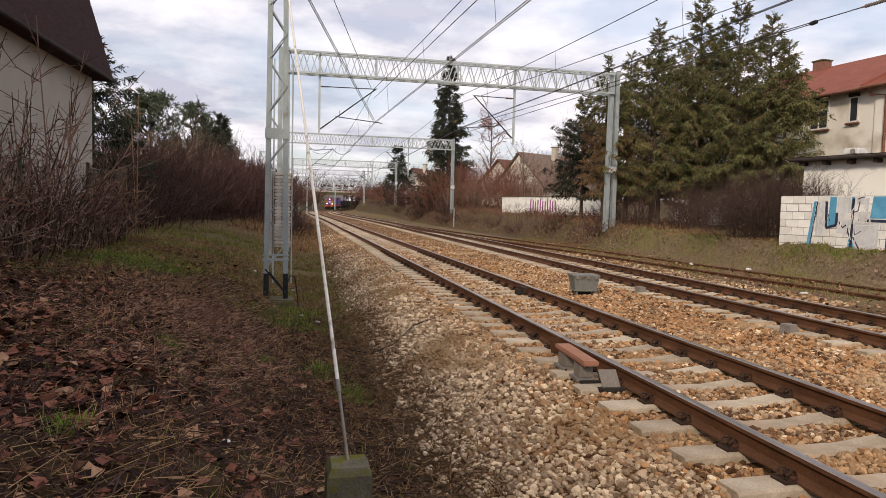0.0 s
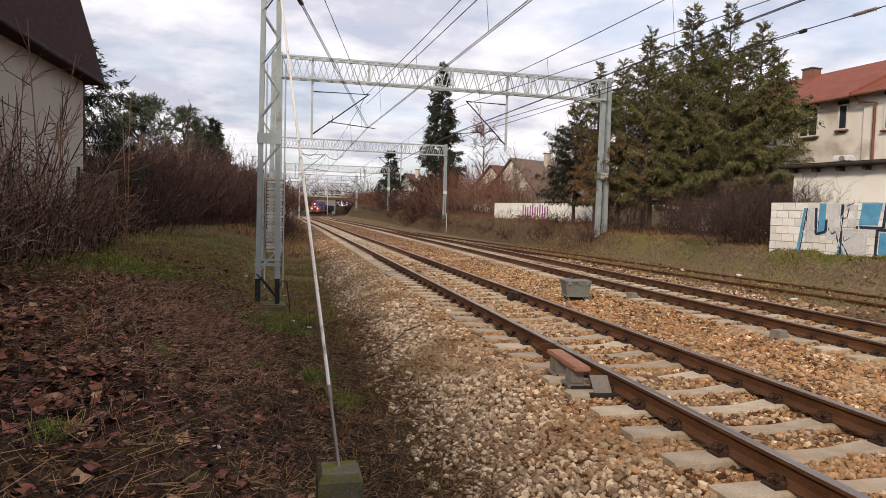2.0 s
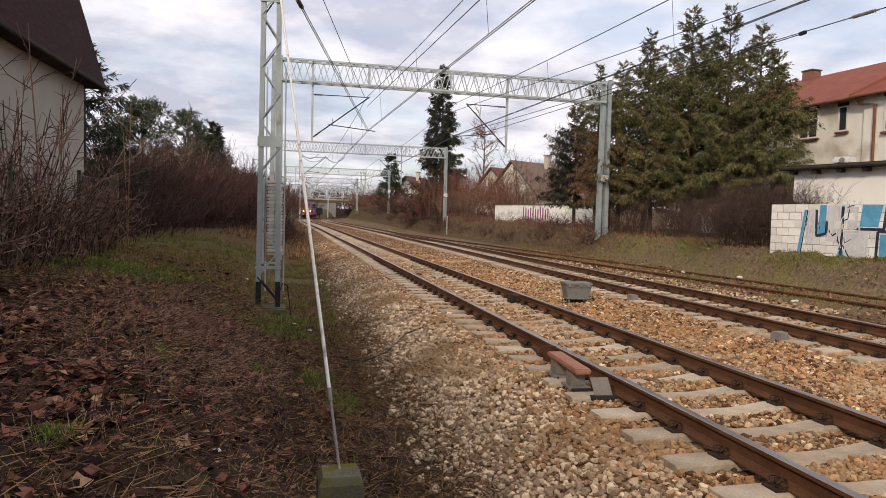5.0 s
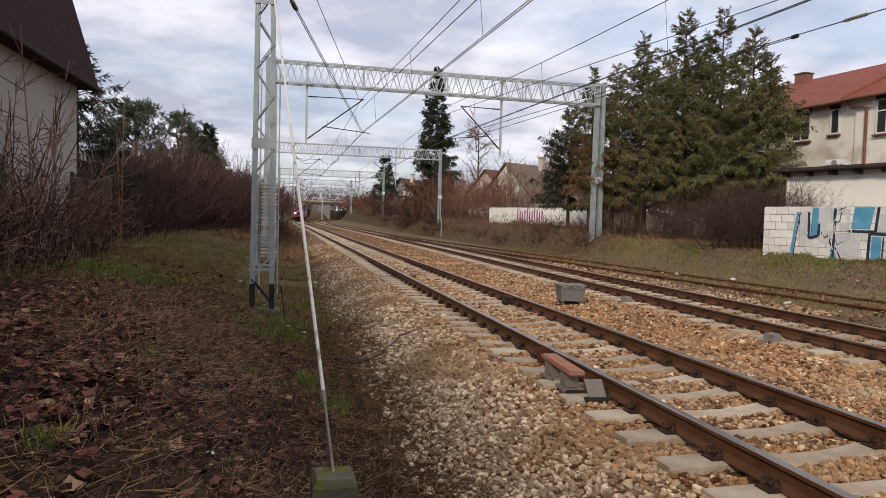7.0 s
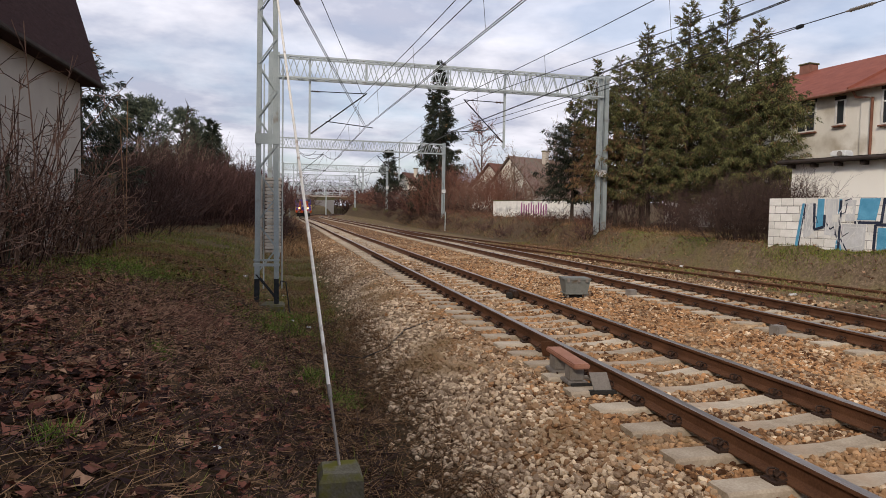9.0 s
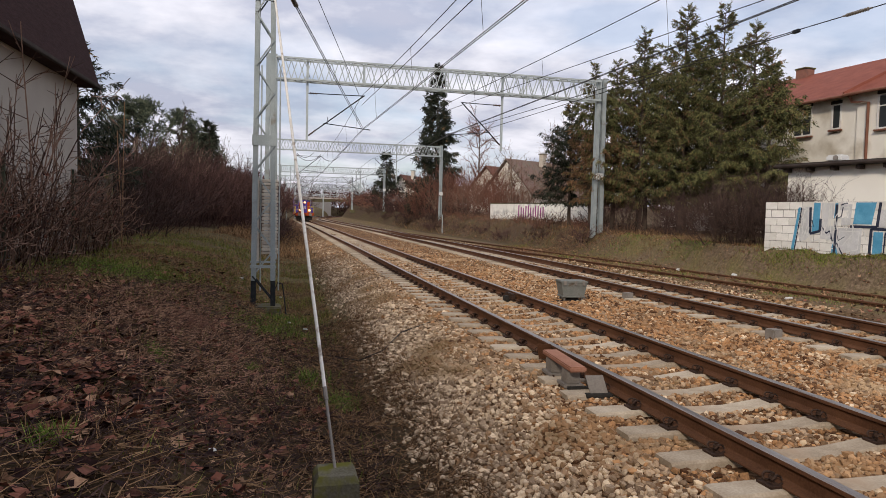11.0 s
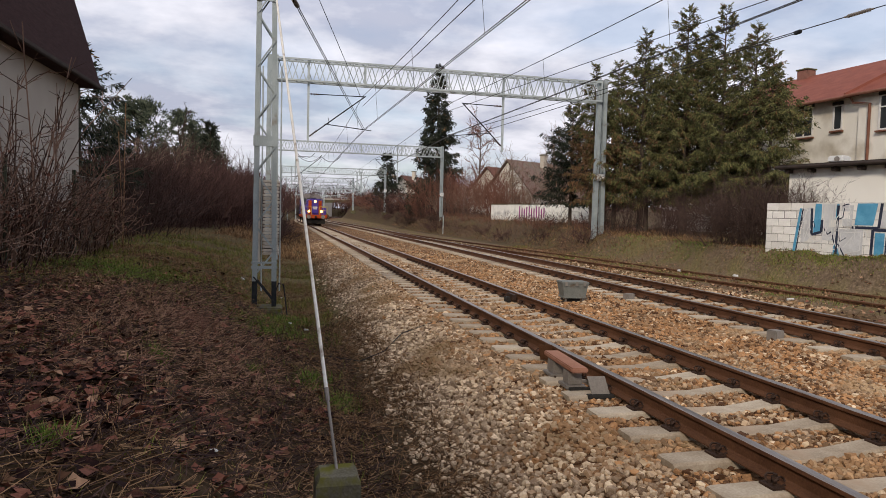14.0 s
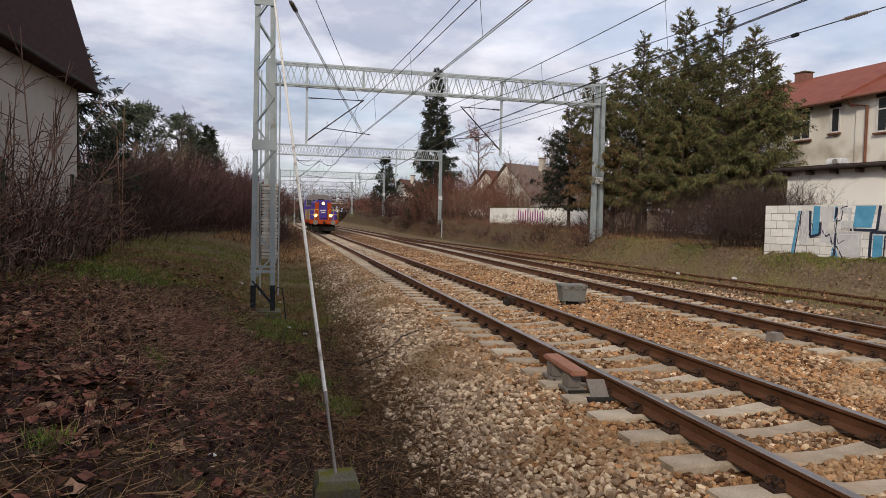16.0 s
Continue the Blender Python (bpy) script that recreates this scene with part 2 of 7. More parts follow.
M = {
    "rail": mat("rusty_rail_side", (0.06, 0.028, 0.016), (0.17, 0.08, 0.042), 3, 70, 0.75, 0.25, 0.3, 0.004),
    "railtop": mat("worn_rail_head", (0.2, 0.17, 0.15), (0.36, 0.33, 0.3), 2, 90, 0.38, 0.9, 0.1, 0.002, stretch=(8, 0.6, 8)),
    "concrete": mat("pale_sleeper_concrete", (0.28, 0.22, 0.155), (0.52, 0.44, 0.335), 5, 55, 0.9, 0, 0.5, 0.006, 0.25,
                    stain=(0.33, 0.23, 0.15), stain_scale=1.6, stain_at=(0.55, 0.75)),
    "clip": mat("dark_clip_steel", (0.03, 0.02, 0.016), (0.09, 0.055, 0.04), 20, 90, 0.7, 0.5),
    "stone": mat("ballast_stone", (0.14, 0.09, 0.056), (0.54, 0.39, 0.25), 1.2, 55, 0.88, 0, 0.3, 0.004, 0.5, island=True,
                 stain=(0.28, 0.165, 0.085), stain_scale=0.55, stain_at=(0.44, 0.6)),
    "stone_pale": mat("pale_ballast_stone", (0.24, 0.165, 0.105), (0.74, 0.575, 0.39), 1.6, 55, 0.88, 0, 0.3, 0.004, 0.5, island=True,
                      stain=(0.26, 0.17, 0.09), stain_scale=0.8, stain_at=(0.5, 0.62)),
    "stone_rust": mat("rust_stained_ballast", (0.08, 0.039, 0.02), (0.45, 0.245, 0.115), 1.6, 55, 0.88, 0, 0.3, 0.004, 0.5, island=True,
                      stain=(0.42, 0.29, 0.17), stain_scale=0.9, stain_at=(0.54, 0.66)),
    "mast": mat("grey_green_mast_paint", (0.25, 0.29, 0.29), (0.4, 0.44, 0.44), 2.5, 40, 0.55, 0.2, 0.15, 0.003,
                stain=(0.2, 0.17, 0.13), stain_scale=2.2, stain_at=(0.6, 0.75)),
    "galv": mat("weathered_galvanised_steel", (0.33, 0.37, 0.37), (0.52, 0.56, 0.55), 1.5, 30, 0.5, 0.3, 0.1, 0.003),
    "tar": mat("black_tar_paint", (0.012, 0.013, 0.015), (0.04, 0.042, 0.045), 9, 50, 0.6),
    "wire": mat("dark_copper_wire", (0.03, 0.03, 0.03), (0.07, 0.065, 0.06), 5, 60, 0.5, 0.5, 0),
    "rod": mat("whitish_stay_rod", (0.58, 0.55, 0.49), (0.8, 0.77, 0.71), 6, 60, 0.7, 0.0, 0.2, 0.002,
               stain=(0.3, 0.24, 0.19), stain_scale=9, stain_at=(0.56, 0.7)),
    "oldconc": mat("mossy_old_concrete", (0.06, 0.055, 0.035), (0.19, 0.17, 0.125), 8, 60, 0.95, 0, 0.7, 0.01,
                   stain=(0.12, 0.112, 0.022), stain_scale=7, stain_at=(0.48, 0.64)),
    "weight": mat("cream_concrete_weights", (0.36, 0.31, 0.25), (0.6, 0.55, 0.47), 9, 60, 0.9, 0, 0.4, 0.005, 0.3),
    "insul": mat("brown_porcelain", (0.05, 0.03, 0.025), (0.12, 0.07, 0.05), 9, 40, 0.3),
    "plaster": mat("grey_beige_render", (0.33, 0.3, 0.265), (0.42, 0.385, 0.34), 1.2, 70, 0.95, 0, 0.3, 0.004),
    "cream": mat("cream_stained_plaster", (0.71, 0.67, 0.585), (0.83, 0.79, 0.71), 1.0, 50, 0.95, 0, 0.3, 0.006,
                 stain=(0.47, 0.41, 0.32), stain_scale=0.7, stain_at=(0.5, 0.7)),
    "cream_pale": mat("pale_cream_plaster", (0.77, 0.74, 0.67), (0.86, 0.83, 0.76), 1.0, 50, 0.95, 0, 0.3, 0.006,
                      stain=(0.62, 0.57, 0.48), stain_scale=0.5, stain_at=(0.55, 0.75)),
    "roofbrown": mat("dark_brown_shingle", (0.028, 0.015, 0.015), (0.062, 0.034, 0.034), 4, 50, 0.95, 0, 0.6, 0.02, stretch=(1, 1, 5), spec=0.1),
    "roofred": mat("faded_red_roof_sheet", (0.17, 0.05, 0.035), (0.27, 0.09, 0.06), 2, 40, 0.7, 0, 0.3, 0.01),
    "tilered": mat("old_red_roof_tile", (0.13, 0.06, 0.045), (0.25, 0.12, 0.09), 3, 30, 0.9, 0, 0.6, 0.03, 0.5,
                   stain=(0.09, 0.07, 0.06), stain_scale=1.1),
    "tiledark": mat("weathered_dark_roof_tile", (0.09, 0.065, 0.055), (0.19, 0.13, 0.11), 3, 30, 0.9, 0, 0.6, 0.03, 0.5,
                    stain=(0.16, 0.14, 0.11), stain_scale=1.1),
    "fascia": mat("black_bitumen_fascia", (0.02, 0.015, 0.013), (0.06, 0.045, 0.038), 4, 40, 0.7),
    "block": mat("whitewashed_block", (0.62, 0.6, 0.55), (0.82, 0.8, 0.75), 4, 40, 0.9, 0, 0.5, 0.008, 0.35,
                 stain=(0.33, 0.32, 0.31), stain_scale=1.3, stain_at=(0.54, 0.72)),
    "mortar": mat("grey_mortar", (0.2, 0.19, 0.18), (0.33, 0.31, 0.29), 9, 60, 0.95),
    "blue": mat("sky_blue_spray_paint", (0.05, 0.22, 0.36), (0.14, 0.4, 0.58), 3, 40, 0.7, 0, 0),
    "navy": mat("dark_spray_paint", (0.015, 0.02, 0.04), (0.05, 0.06, 0.09), 3, 40, 0.7, 0, 0),
    "silver": mat("silver_grey_spray_paint", (0.42, 0.42, 0.42), (0.66, 0.66, 0.66), 3, 40, 0.6, 0, 0),
    "magenta": mat("magenta_spray_paint", (0.2, 0.04, 0.14), (0.36, 0.12, 0.28), 3, 40, 0.7, 0, 0),
    "pane": glass("dark_window_pane", (0.035, 0.04, 0.045)),
    "frame": mat("white_window_frame", (0.6, 0.58, 0.54), (0.75, 0.73, 0.7), 5, 40, 0.6),
    "pipe": mat("copper_brown_downpipe", (0.16, 0.07, 0.045), (0.26, 0.12, 0.08), 4, 40, 0.6, 0.2),
    "cabinet": mat("grey_green_cabinet_paint", (0.13, 0.135, 0.12), (0.21, 0.215, 0.195), 5, 60, 0.65, 0, 0.2, 0.003,
                   stain=(0.12, 0.09, 0.065), stain_scale=5, stain_at=(0.58, 0.7)),
    "plank": mat("reddish_brown_cover", (0.24, 0.11, 0.07), (0.36, 0.18, 0.12), 4, 60, 0.75, 0, 0.2, 0.003),
    "plategrey": mat("dull_grey_plate", (0.17, 0.15, 0.13), (0.29, 0.26, 0.23), 6, 60, 0.7, 0.2, 0.2, 0.003),
    "bark": mat("grey_brown_bark", (0.05, 0.037, 0.028), (0.13, 0.1, 0.08), 8, 50, 0.95, 0, 0.6, 0.01),
    "twig": mat("purple_brown_twigs", (0.04, 0.021, 0.019), (0.125, 0.07, 0.06), 2, 30, 0.9, 0, 0, 0, 0.5, island=True),
    "twig_dark": mat("dark_brown_twigs", (0.03, 0.018, 0.015), (0.09, 0.054, 0.045), 2, 30, 0.9, 0, 0, 0, 0.5, island=True),
    "twig_red": mat("red_brown_twigs", (0.12, 0.05, 0.035), (0.23, 0.12, 0.085), 2, 30, 0.9, 0, 0, 0, 0.5, island=True),
    "twig_pale": mat("pale_straw_twigs", (0.13, 0.085, 0.062), (0.28, 0.2, 0.15), 2, 30, 0.9, 0, 0, 0, 0.5, island=True),
    "twig_bush": mat("grey_brown_fine_twigs", (0.034, 0.022, 0.018), (0.11, 0.071, 0.058), 2, 30, 0.9, 0, 0, 0, 0.5, island=True),
    "vine": mat("dry_brown_vines", (0.055, 0.032, 0.024), (0.25, 0.155, 0.112), 2, 30, 0.9, 0, 0, 0, 0.7, island=True),
    "needle": mat("olive_spruce_needles", (0.042, 0.052, 0.022), (0.21, 0.2, 0.08), 1.4, 20, 0.8, 0, 0, 0, 0.6, island=True),
    "needle_dark": mat("dark_spruce_needles", (0.012, 0.018, 0.013), (0.07, 0.076, 0.05), 1.4, 20, 0.8, 0, 0, 0, 0.6, island=True),
    "needle_blue": mat("grey_green_pine_needles", (0.04, 0.054, 0.038), (0.14, 0.155, 0.1), 1.4, 20, 0.8, 0, 0, 0, 0.6, island=True),
    "needle_dry": mat("browned_spruce_tips", (0.1, 0.06, 0.03), (0.26, 0.155, 0.08), 1.4, 20, 0.85, 0, 0, 0, 0.6, island=True),
    "leaf": mat("fallen_brown_leaf", (0.018, 0.007, 0.006), (0.24, 0.095, 0.062), 3, 40, 0.75, 0, 0, 0, 0.9, island=True),
    "leaf_tan": mat("fallen_tan_leaf", (0.14, 0.07, 0.04), (0.42, 0.25, 0.15), 3, 40, 0.75, 0, 0, 0, 0.9, island=True),
    "straw": mat("dry_grass_straw", (0.08, 0.043, 0.022), (0.33, 0.2, 0.105), 3, 40, 0.85, 0, 0, 0, 0.8, island=True),
    "thatch": mat("tan_dead_grass", (0.07, 0.038, 0.024), (0.4, 0.235, 0.15), 3, 40, 0.85, 0, 0, 0, 0.8, island=True),
    "grass": mat("winter_grass_green", (0.075, 0.095, 0.016), (0.24, 0.25, 0.055), 2, 30, 0.75, 0, 0, 0, 0.7, island=True),
    "fresh": mat("fresh_grass_green", (0.06, 0.11, 0.014), (0.22, 0.3, 0.055), 2, 30, 0.75, 0, 0, 0, 0.7, island=True),
    "orange": mat("orange_engine_paint", (0.36, 0.05, 0.013), (0.46, 0.08, 0.02), 3, 40, 0.4),
    "purple": mat("violet_blue_engine_paint", (0.06, 0.04, 0.24), (0.1, 0.07, 0.36), 3, 40, 0.4),
    "redpaint": mat("red_engine_paint", (0.45, 0.03, 0.03), (0.55, 0.06, 0.05), 3, 40, 0.4),
    "dark": mat("sooty_underframe", (0.015, 0.014, 0.013), (0.05, 0.045, 0.04), 5, 40, 0.8),
    "white": mat("off_white_paint", (0.55, 0.55, 0.53), (0.7, 0.7, 0.68), 4, 40, 0.5),
    "lamp": glow("headlight_glow", (1.0, 0.55, 0.2), 4.5),
    "yellow": mat("yellow_boom_paint", (0.5, 0.36, 0.06), (0.62, 0.46, 0.1), 4, 40, 0.5),
    "ground": ground_material(),
}


# ---- mesh helpers ----
class Geo:
    """Collects points, faces and material slots for one mesh."""

    def __init__(self):
        self.v, self.f, self.s = [], [], []

    def add(self, verts, faces, slot=0):
        n = len(self.v)
        self.v.extend(tuple(p) for p in verts)
        self.f.extend(tuple(i + n for i in q) for q in faces)
        self.s.extend([slot] * len(faces))
        return self

    def box(self, x0, x1, y0, y1, z0, z1, slot=0, bev=0.0):
        if bev <= 0:
            vs = [(x, y, z) for z in (z0, z1) for y in (y0, y1) for x in (x0, x1)]
            return self.add(vs, [(0, 2, 3, 1), (4, 5, 7, 6), (0, 1, 5, 4), (2, 6, 7, 3), (0, 4, 6, 2), (1, 3, 7, 5)], slot)
        bm = bmesh.new()
        bmesh.ops.create_cube(bm, size=1, matrix=Matrix.LocRotScale(((x0 + x1) / 2, (y0 + y1) / 2, (z0 + z1) / 2), None, (x1 - x0, y1 - y0, z1 - z0)))
        bmesh.ops.bevel(bm, geom=bm.edges[:], offset=bev, segments=2, affect="EDGES", clamp_overlap=True)
        bm.verts.index_update()
        self.add([p.co[:] for p in bm.verts], [[p.index for p in q.verts] for q in bm.faces], slot)
        bm.free()
        return self

    def tube(self, a, b, r0, r1=None, n=6, slot=0, caps=True):
        a, b = Vector(a), Vector(b)
        r1 = r0 if r1 is None else r1
        q = (b - a).to_track_quat("Z", "Y")
        ring = [(math.cos(2 * math.pi * i / n), math.sin(2 * math.pi * i / n)) for i in range(n)]
        vs = [a + q @ Vector((c * r0, s * r0, 0)) for c, s in ring] + [b + q @ Vector((c * r1, s * r1, 0)) for c, s in ring]
        fs = [(i, (i + 1) % n, n + (i + 1) % n, n + i) for i in range(n)]
        if caps:
            fs += [tuple(range(n))[::-1], tuple(range(n, 2 * n))]
        return self.add(vs, fs, slot)

    def bar(self, a, b, w, h, slot=0):
        """A square bar from a to b, w wide and h deep."""
        a, b = Vector(a), Vector(b)
        q = (b - a).to_track_quat("Z", "Y")
        c = [(-w / 2, -h / 2), (w / 2, -h / 2), (w / 2, h / 2), (-w / 2, h / 2)]
        vs = [a + q @ Vector((x, y, 0)) for x, y in c] + [b + q @ Vector((x, y, 0)) for x, y in c]
        return self.add(vs, [(3, 2, 1, 0), (4, 5, 6, 7)] + [(i, (i + 1) % 4, 4 + (i + 1) % 4, 4 + i) for i in range(4)], slot)

    def path(self, pts, r, n=5, slot=0):
        """One bent round bar through the points."""
        pts = [Vector(p) for p in pts]
        vs = []
        for k, p in enumerate(pts):
            d = (pts[min(k + 1, len(pts) - 1)] - pts[max(k - 1, 0)]).normalized()
            u = d.cross(Vector((0, 0, 1)) if abs(d.z) < 0.9 else Vector((1, 0, 0))).normalized()
            w = d.cross(u)
            vs += [p + (u * math.cos(2 * math.pi * i / n) + w * math.sin(2 * math.pi * i / n)) * r for i in range(n)]
        fs = [(k * n + i, k * n + (i + 1) % n, (k + 1) * n + (i + 1) % n, (k + 1) * n + i) for k in range(len(pts) - 1) for i in range(n)]
        return self.add(vs, fs + [tuple(range(n))[::-1], tuple(range(len(vs) - n, len(vs)))], slot)

    def post(self, xa, xb, z0, z1, w, d, yc=0.0, slot=0):
        """An upright bar from (xa, z0) to (xb, z1), w wide in x and d deep in y."""
        vs = [(x + s * w / 2, yc + t * d / 2, z) for x, z in ((xa, z0), (xb, z1)) for s, t in ((-1, -1), (1, -1), (1, 1), (-1, 1))]
        return self.add(vs, [(3, 2, 1, 0), (4, 5, 6, 7)] + [(i, (i + 1) % 4, 4 + (i + 1) % 4, 4 + i) for i in range(4)], slot)

    def prism(self, poly, y0, y1, slot=0):
        """A polygon in x and z drawn out along y."""
        n = len(poly)
        vs = [(x, y0, z) for x, z in poly] + [(x, y1, z) for x, z in poly]
        fs = [tuple(range(n)), tuple(range(2 * n - 1, n - 1, -1))] + [(i, n + i, n + (i + 1) % n, (i + 1) % n) for i in range(n)]
        return self.add(vs, fs, slot)

    def mesh(self, name, mats, smooth=False):
        me = bpy.data.meshes.new(name)
        me.from_pydata(self.v, [], self.f)
        for m in mats:
            me.materials.append(m)
        if len(mats) > 1:
            me.polygons.foreach_set("material_index", self.s)
        if smooth:
            me.polygons.foreach_set("use_smooth", [True] * len(me.polygons))
        me.validate()
        me.update()
        return me


def as_mats(m):
    return [M[k] for k in ([m] if isinstance(m, str) else m)]


def part(name, g, m, parent, label="", smooth=False):
    ob = new(name, g if isinstance(g, bpy.types.Mesh) else g.mesh(name, as_mats(m), smooth))
    ob.parent = parent
    if label:
        ob["label"] = label
    return ob


def thing(name, label, category, at=None, group="", kind=""):
    ob = new(name)
    ob.matrix_basis = at or Matrix.Identity(4)
    return tagged(ob, label, category, group, kind)


def solid(name, g, m, label, category, at=None, group="", kind="", smooth=False):
    ob = new(name, g if isinstance(g, bpy.types.Mesh) else g.mesh(name, as_mats(m), smooth))
    ob.matrix_basis = at or Matrix.Identity(4)
    return tagged(ob, label, category, group, kind)


def soup(name, verts, faces, mats, slots=None):
    """A large mesh from arrays: verts (n,3), faces (m,3)."""
    me = bpy.data.meshes.new(name)
    verts, faces = np.asarray(verts, np.float32), np.asarray(faces, np.int32)
    k = faces.shape[1]
    me.vertices.add(len(verts))
    me.vertices.foreach_set("co", verts.ravel())
    me.loops.add(faces.size)
    me.loops.foreach_set("vertex_index", faces.ravel())
    me.polygons.add(len(faces))
    me.polygons.foreach_set("loop_start", np.arange(0, faces.size, k, dtype=np.int32))
    for m in mats:
        me.materials.append(m)
    if slots is not None:
        me.polygons.foreach_set("material_index", np.asarray(slots, np.int32))
    me.polygons.foreach_set("use_smooth", np.zeros(len(faces), bool))
    me.update(calc_edges=True)
    return me


# ---- lie of the land ----
RNG = np.random.default_rng(7)


def smooth_curve(ys, vs, y):
    """Cubic Hermite curve through the stations."""
    ys, vs = np.asarray(ys, float), np.asarray(vs, float)
    m = np.gradient(vs, ys)
    y = np.clip(np.asarray(y, float), ys[0], ys[-1])
    i = np.clip(np.searchsorted(ys, y) - 1, 0, len(ys) - 2)
    h = ys[i + 1] - ys[i]
    t = (y - ys[i]) / h
    return ((2 * t**3 - 3 * t**2 + 1) * vs[i] + (t**3 - 2 * t**2 + t) * h * m[i] + (-2 * t**3 + 3 * t**2) * vs[i + 1] + (t**3 - t**2) * h * m[i + 1])


def cx1(y):
    return smooth_curve([-30, 0, 40, 65, 80, 95, 120, 140, 166, 194, 232, 280], [0, 0, -0.05, -0.35, -0.65, -1.0, -1.5, -1.3, 0.6, 5.4, 16.0, 34.0], y)


def cx2(y):
    return cx1(y) + smooth_curve([-30, 0, 10, 20, 40, 70, 120, 280], [4.65, 4.65, 4.75, 4.95, 5.3, 5.3, 4.8, 4.6], y)


def cx3(y):
    return smooth_curve([-30, 5, 13, 20, 30, 45, 62, 75], [10.9, 9.15, 8.6, 8.25, 7.6, 6.5, 5.3, 4.85], y)


def rise(y):
    return 0.005 * np.maximum(0, np.asarray(y, float) - 45)


def ground_z(x, y):
    """Height of the ground: ballast bed, ditch and bank on one hand, flat siding and bank on the other."""
    x, y = np.asarray(x, float), np.asarray(y, float)
    u = x - cx1(y)
    bank = np.interp(y, [-10, 20, 45, 90, 150, 240], [0.8, 0.85, 1.4, 2.2, 3.5, 4.5])
    lb = np.interp(y, [-10, 15, 45, 100, 200], [0.6, 0.65, 0.75, 1.6, 3.0])
    near = np.interp(y, [-2.5, 3.0], [1.1, 0.0]) * np.clip((-3.5 - u) / 0.5, 0, 1)
    left = np.interp(u - near, [-60, -12, -9, -7, -5.6, -4.6, -3.7, -3.1, -2.8, -1.75, -1.3], [1, 1, 0.95, 0.72, 0.2, -0.85, -1.0, -1.0, -0.9, -0.27, -0.235])
    zl = np.where(left > 0, left * lb, np.where(u < -1.3, left * np.where(left < -0.3, 0.68, 0.68 + 0.32), left))
    zl = np.where(u > -2.8, np.interp(u, [-2.8, -1.75, -1.3], [-0.6, -0.24, -0.235]), zl)
    right = np.interp(u, [1.3, 2.2, 3.3, 6.2, 6.9, 7.3, 9.9], [-0.235, -0.26, -0.235, -0.235, -0.22, -0.15, -0.12])
    toe = np.interp(y, [-10, 5, 8, 13, 20, 40, 60, 90], [11.3, 10.3, 9.95, 9.5, 9.6, 10.0, 9.3, 8.4])
    k = np.clip((u - toe) / np.interp(y, [0, 14, 18, 27, 40, 90], [1.0, 0.8, 1.3, 2.6, 3.0, 4.0]), 0, 1)
    zr = np.where(u > toe, -0.12 + (bank + 0.12) * (k * k * (3 - 2 * k)), right)
    far = np.clip((u - 20) / 60, 0, 1) * 1.5
    zr = zr + np.where(u > 20, far, 0)
    z = np.where(u < 0, zl, zr)
    return z + rise(y)


def zg(x, y):
    return float(ground_z(x, y))


def build_ground():
    xs = np.concatenate([[-900, -400, -200, -120, -80, -50, -35, -25, -19, -15], np.arange(-12, 16, 0.25), np.arange(16, 30, 1.0), [34, 40, 50, 70, 100, 150, 250, 450, 900]])
    ys = np.concatenate([[-600, -200, -80, -40, -20, -12], np.arange(-8, 34, 0.3), np.arange(34, 130, 1.5), np.arange(130, 290, 5.0), [300, 340, 400, 500, 700, 1100, 1800]])
    X, Y = np.meshgrid(xs, ys)
    shift = np.where(np.abs(X) < 100, cx1(Y), 0)
    XX = X + shift
    Z = ground_z(XX, Y)
    u = XX - cx1(Y)
    rough = np.zeros_like(Z)
    for i in range(Z.shape[0]):
        for j in range(Z.shape[1]):
            if -16 < X[i, j] < 30 and -10 < Y[i, j] < 120:
                off = -2.9 > u[i, j] or u[i, j] > 10
                p = Vector((XX[i, j], Y[i, j], 0))
                rough[i, j] = (0.1 if off else 0.02) * noise.noise(p * 0.7) + (0.07 if off else 0.02) * noise.noise(p * 2.3)
    Z = Z + rough
    n = len(xs)
    idx = np.arange(X.size).reshape(X.shape)
    faces = np.stack([idx[:-1, :-1], idx[:-1, 1:], idx[1:, 1:], idx[1:, :-1]], -1).reshape(-1, 4)
    me = soup("ground", np.stack([XX, Y, Z], -1).reshape(-1, 3), faces, [M["ground"]])
    at = me.attributes.new("cover", "FLOAT_VECTOR", "POINT")
    grit = np.interp(u, [-2.85, -2.5, 6.6, 7.4], [0, 1, 1, 0.15]) * np.where(u < 9.5, 1, 0)
    green = np.interp(u, [-9.5, -8, -6.2, -5.2, -3.2, 8, 10, 13], [0.4, 0.6, 0.45, 0.7, 0.7, 0.75, 1, 0.8]) * np.interp(Y, [-2, 5, 9], [0.15, 0.35, 1])
    far = np.maximum(np.interp(Y, [30, 90], [0, 0.85]) * np.ones_like(u), np.where(u > 7, 0.9, 0))
    bank = (u > 9.4) & (Y > 22)
    far = np.where(bank, np.interp(Y, [22, 27, 60, 100], [0.9, 0.45, 0.35, 0.3]), far)
    at.data.foreach_set("vector", np.stack([grit, np.where(u > 7, np.interp(u, [7, 10], [0.4, 0.65]) * np.interp(Y, [18, 28, 60], [1, 0.25, 0.1]), green), far], -1).astype(np.float32).ravel())
    me.polygons.foreach_set("use_smooth", [True] * len(me.polygons))
    return solid("ground", me, None, "railway cutting ground of earth, grass and ballast grit", "ground", kind="structure")


build_ground()


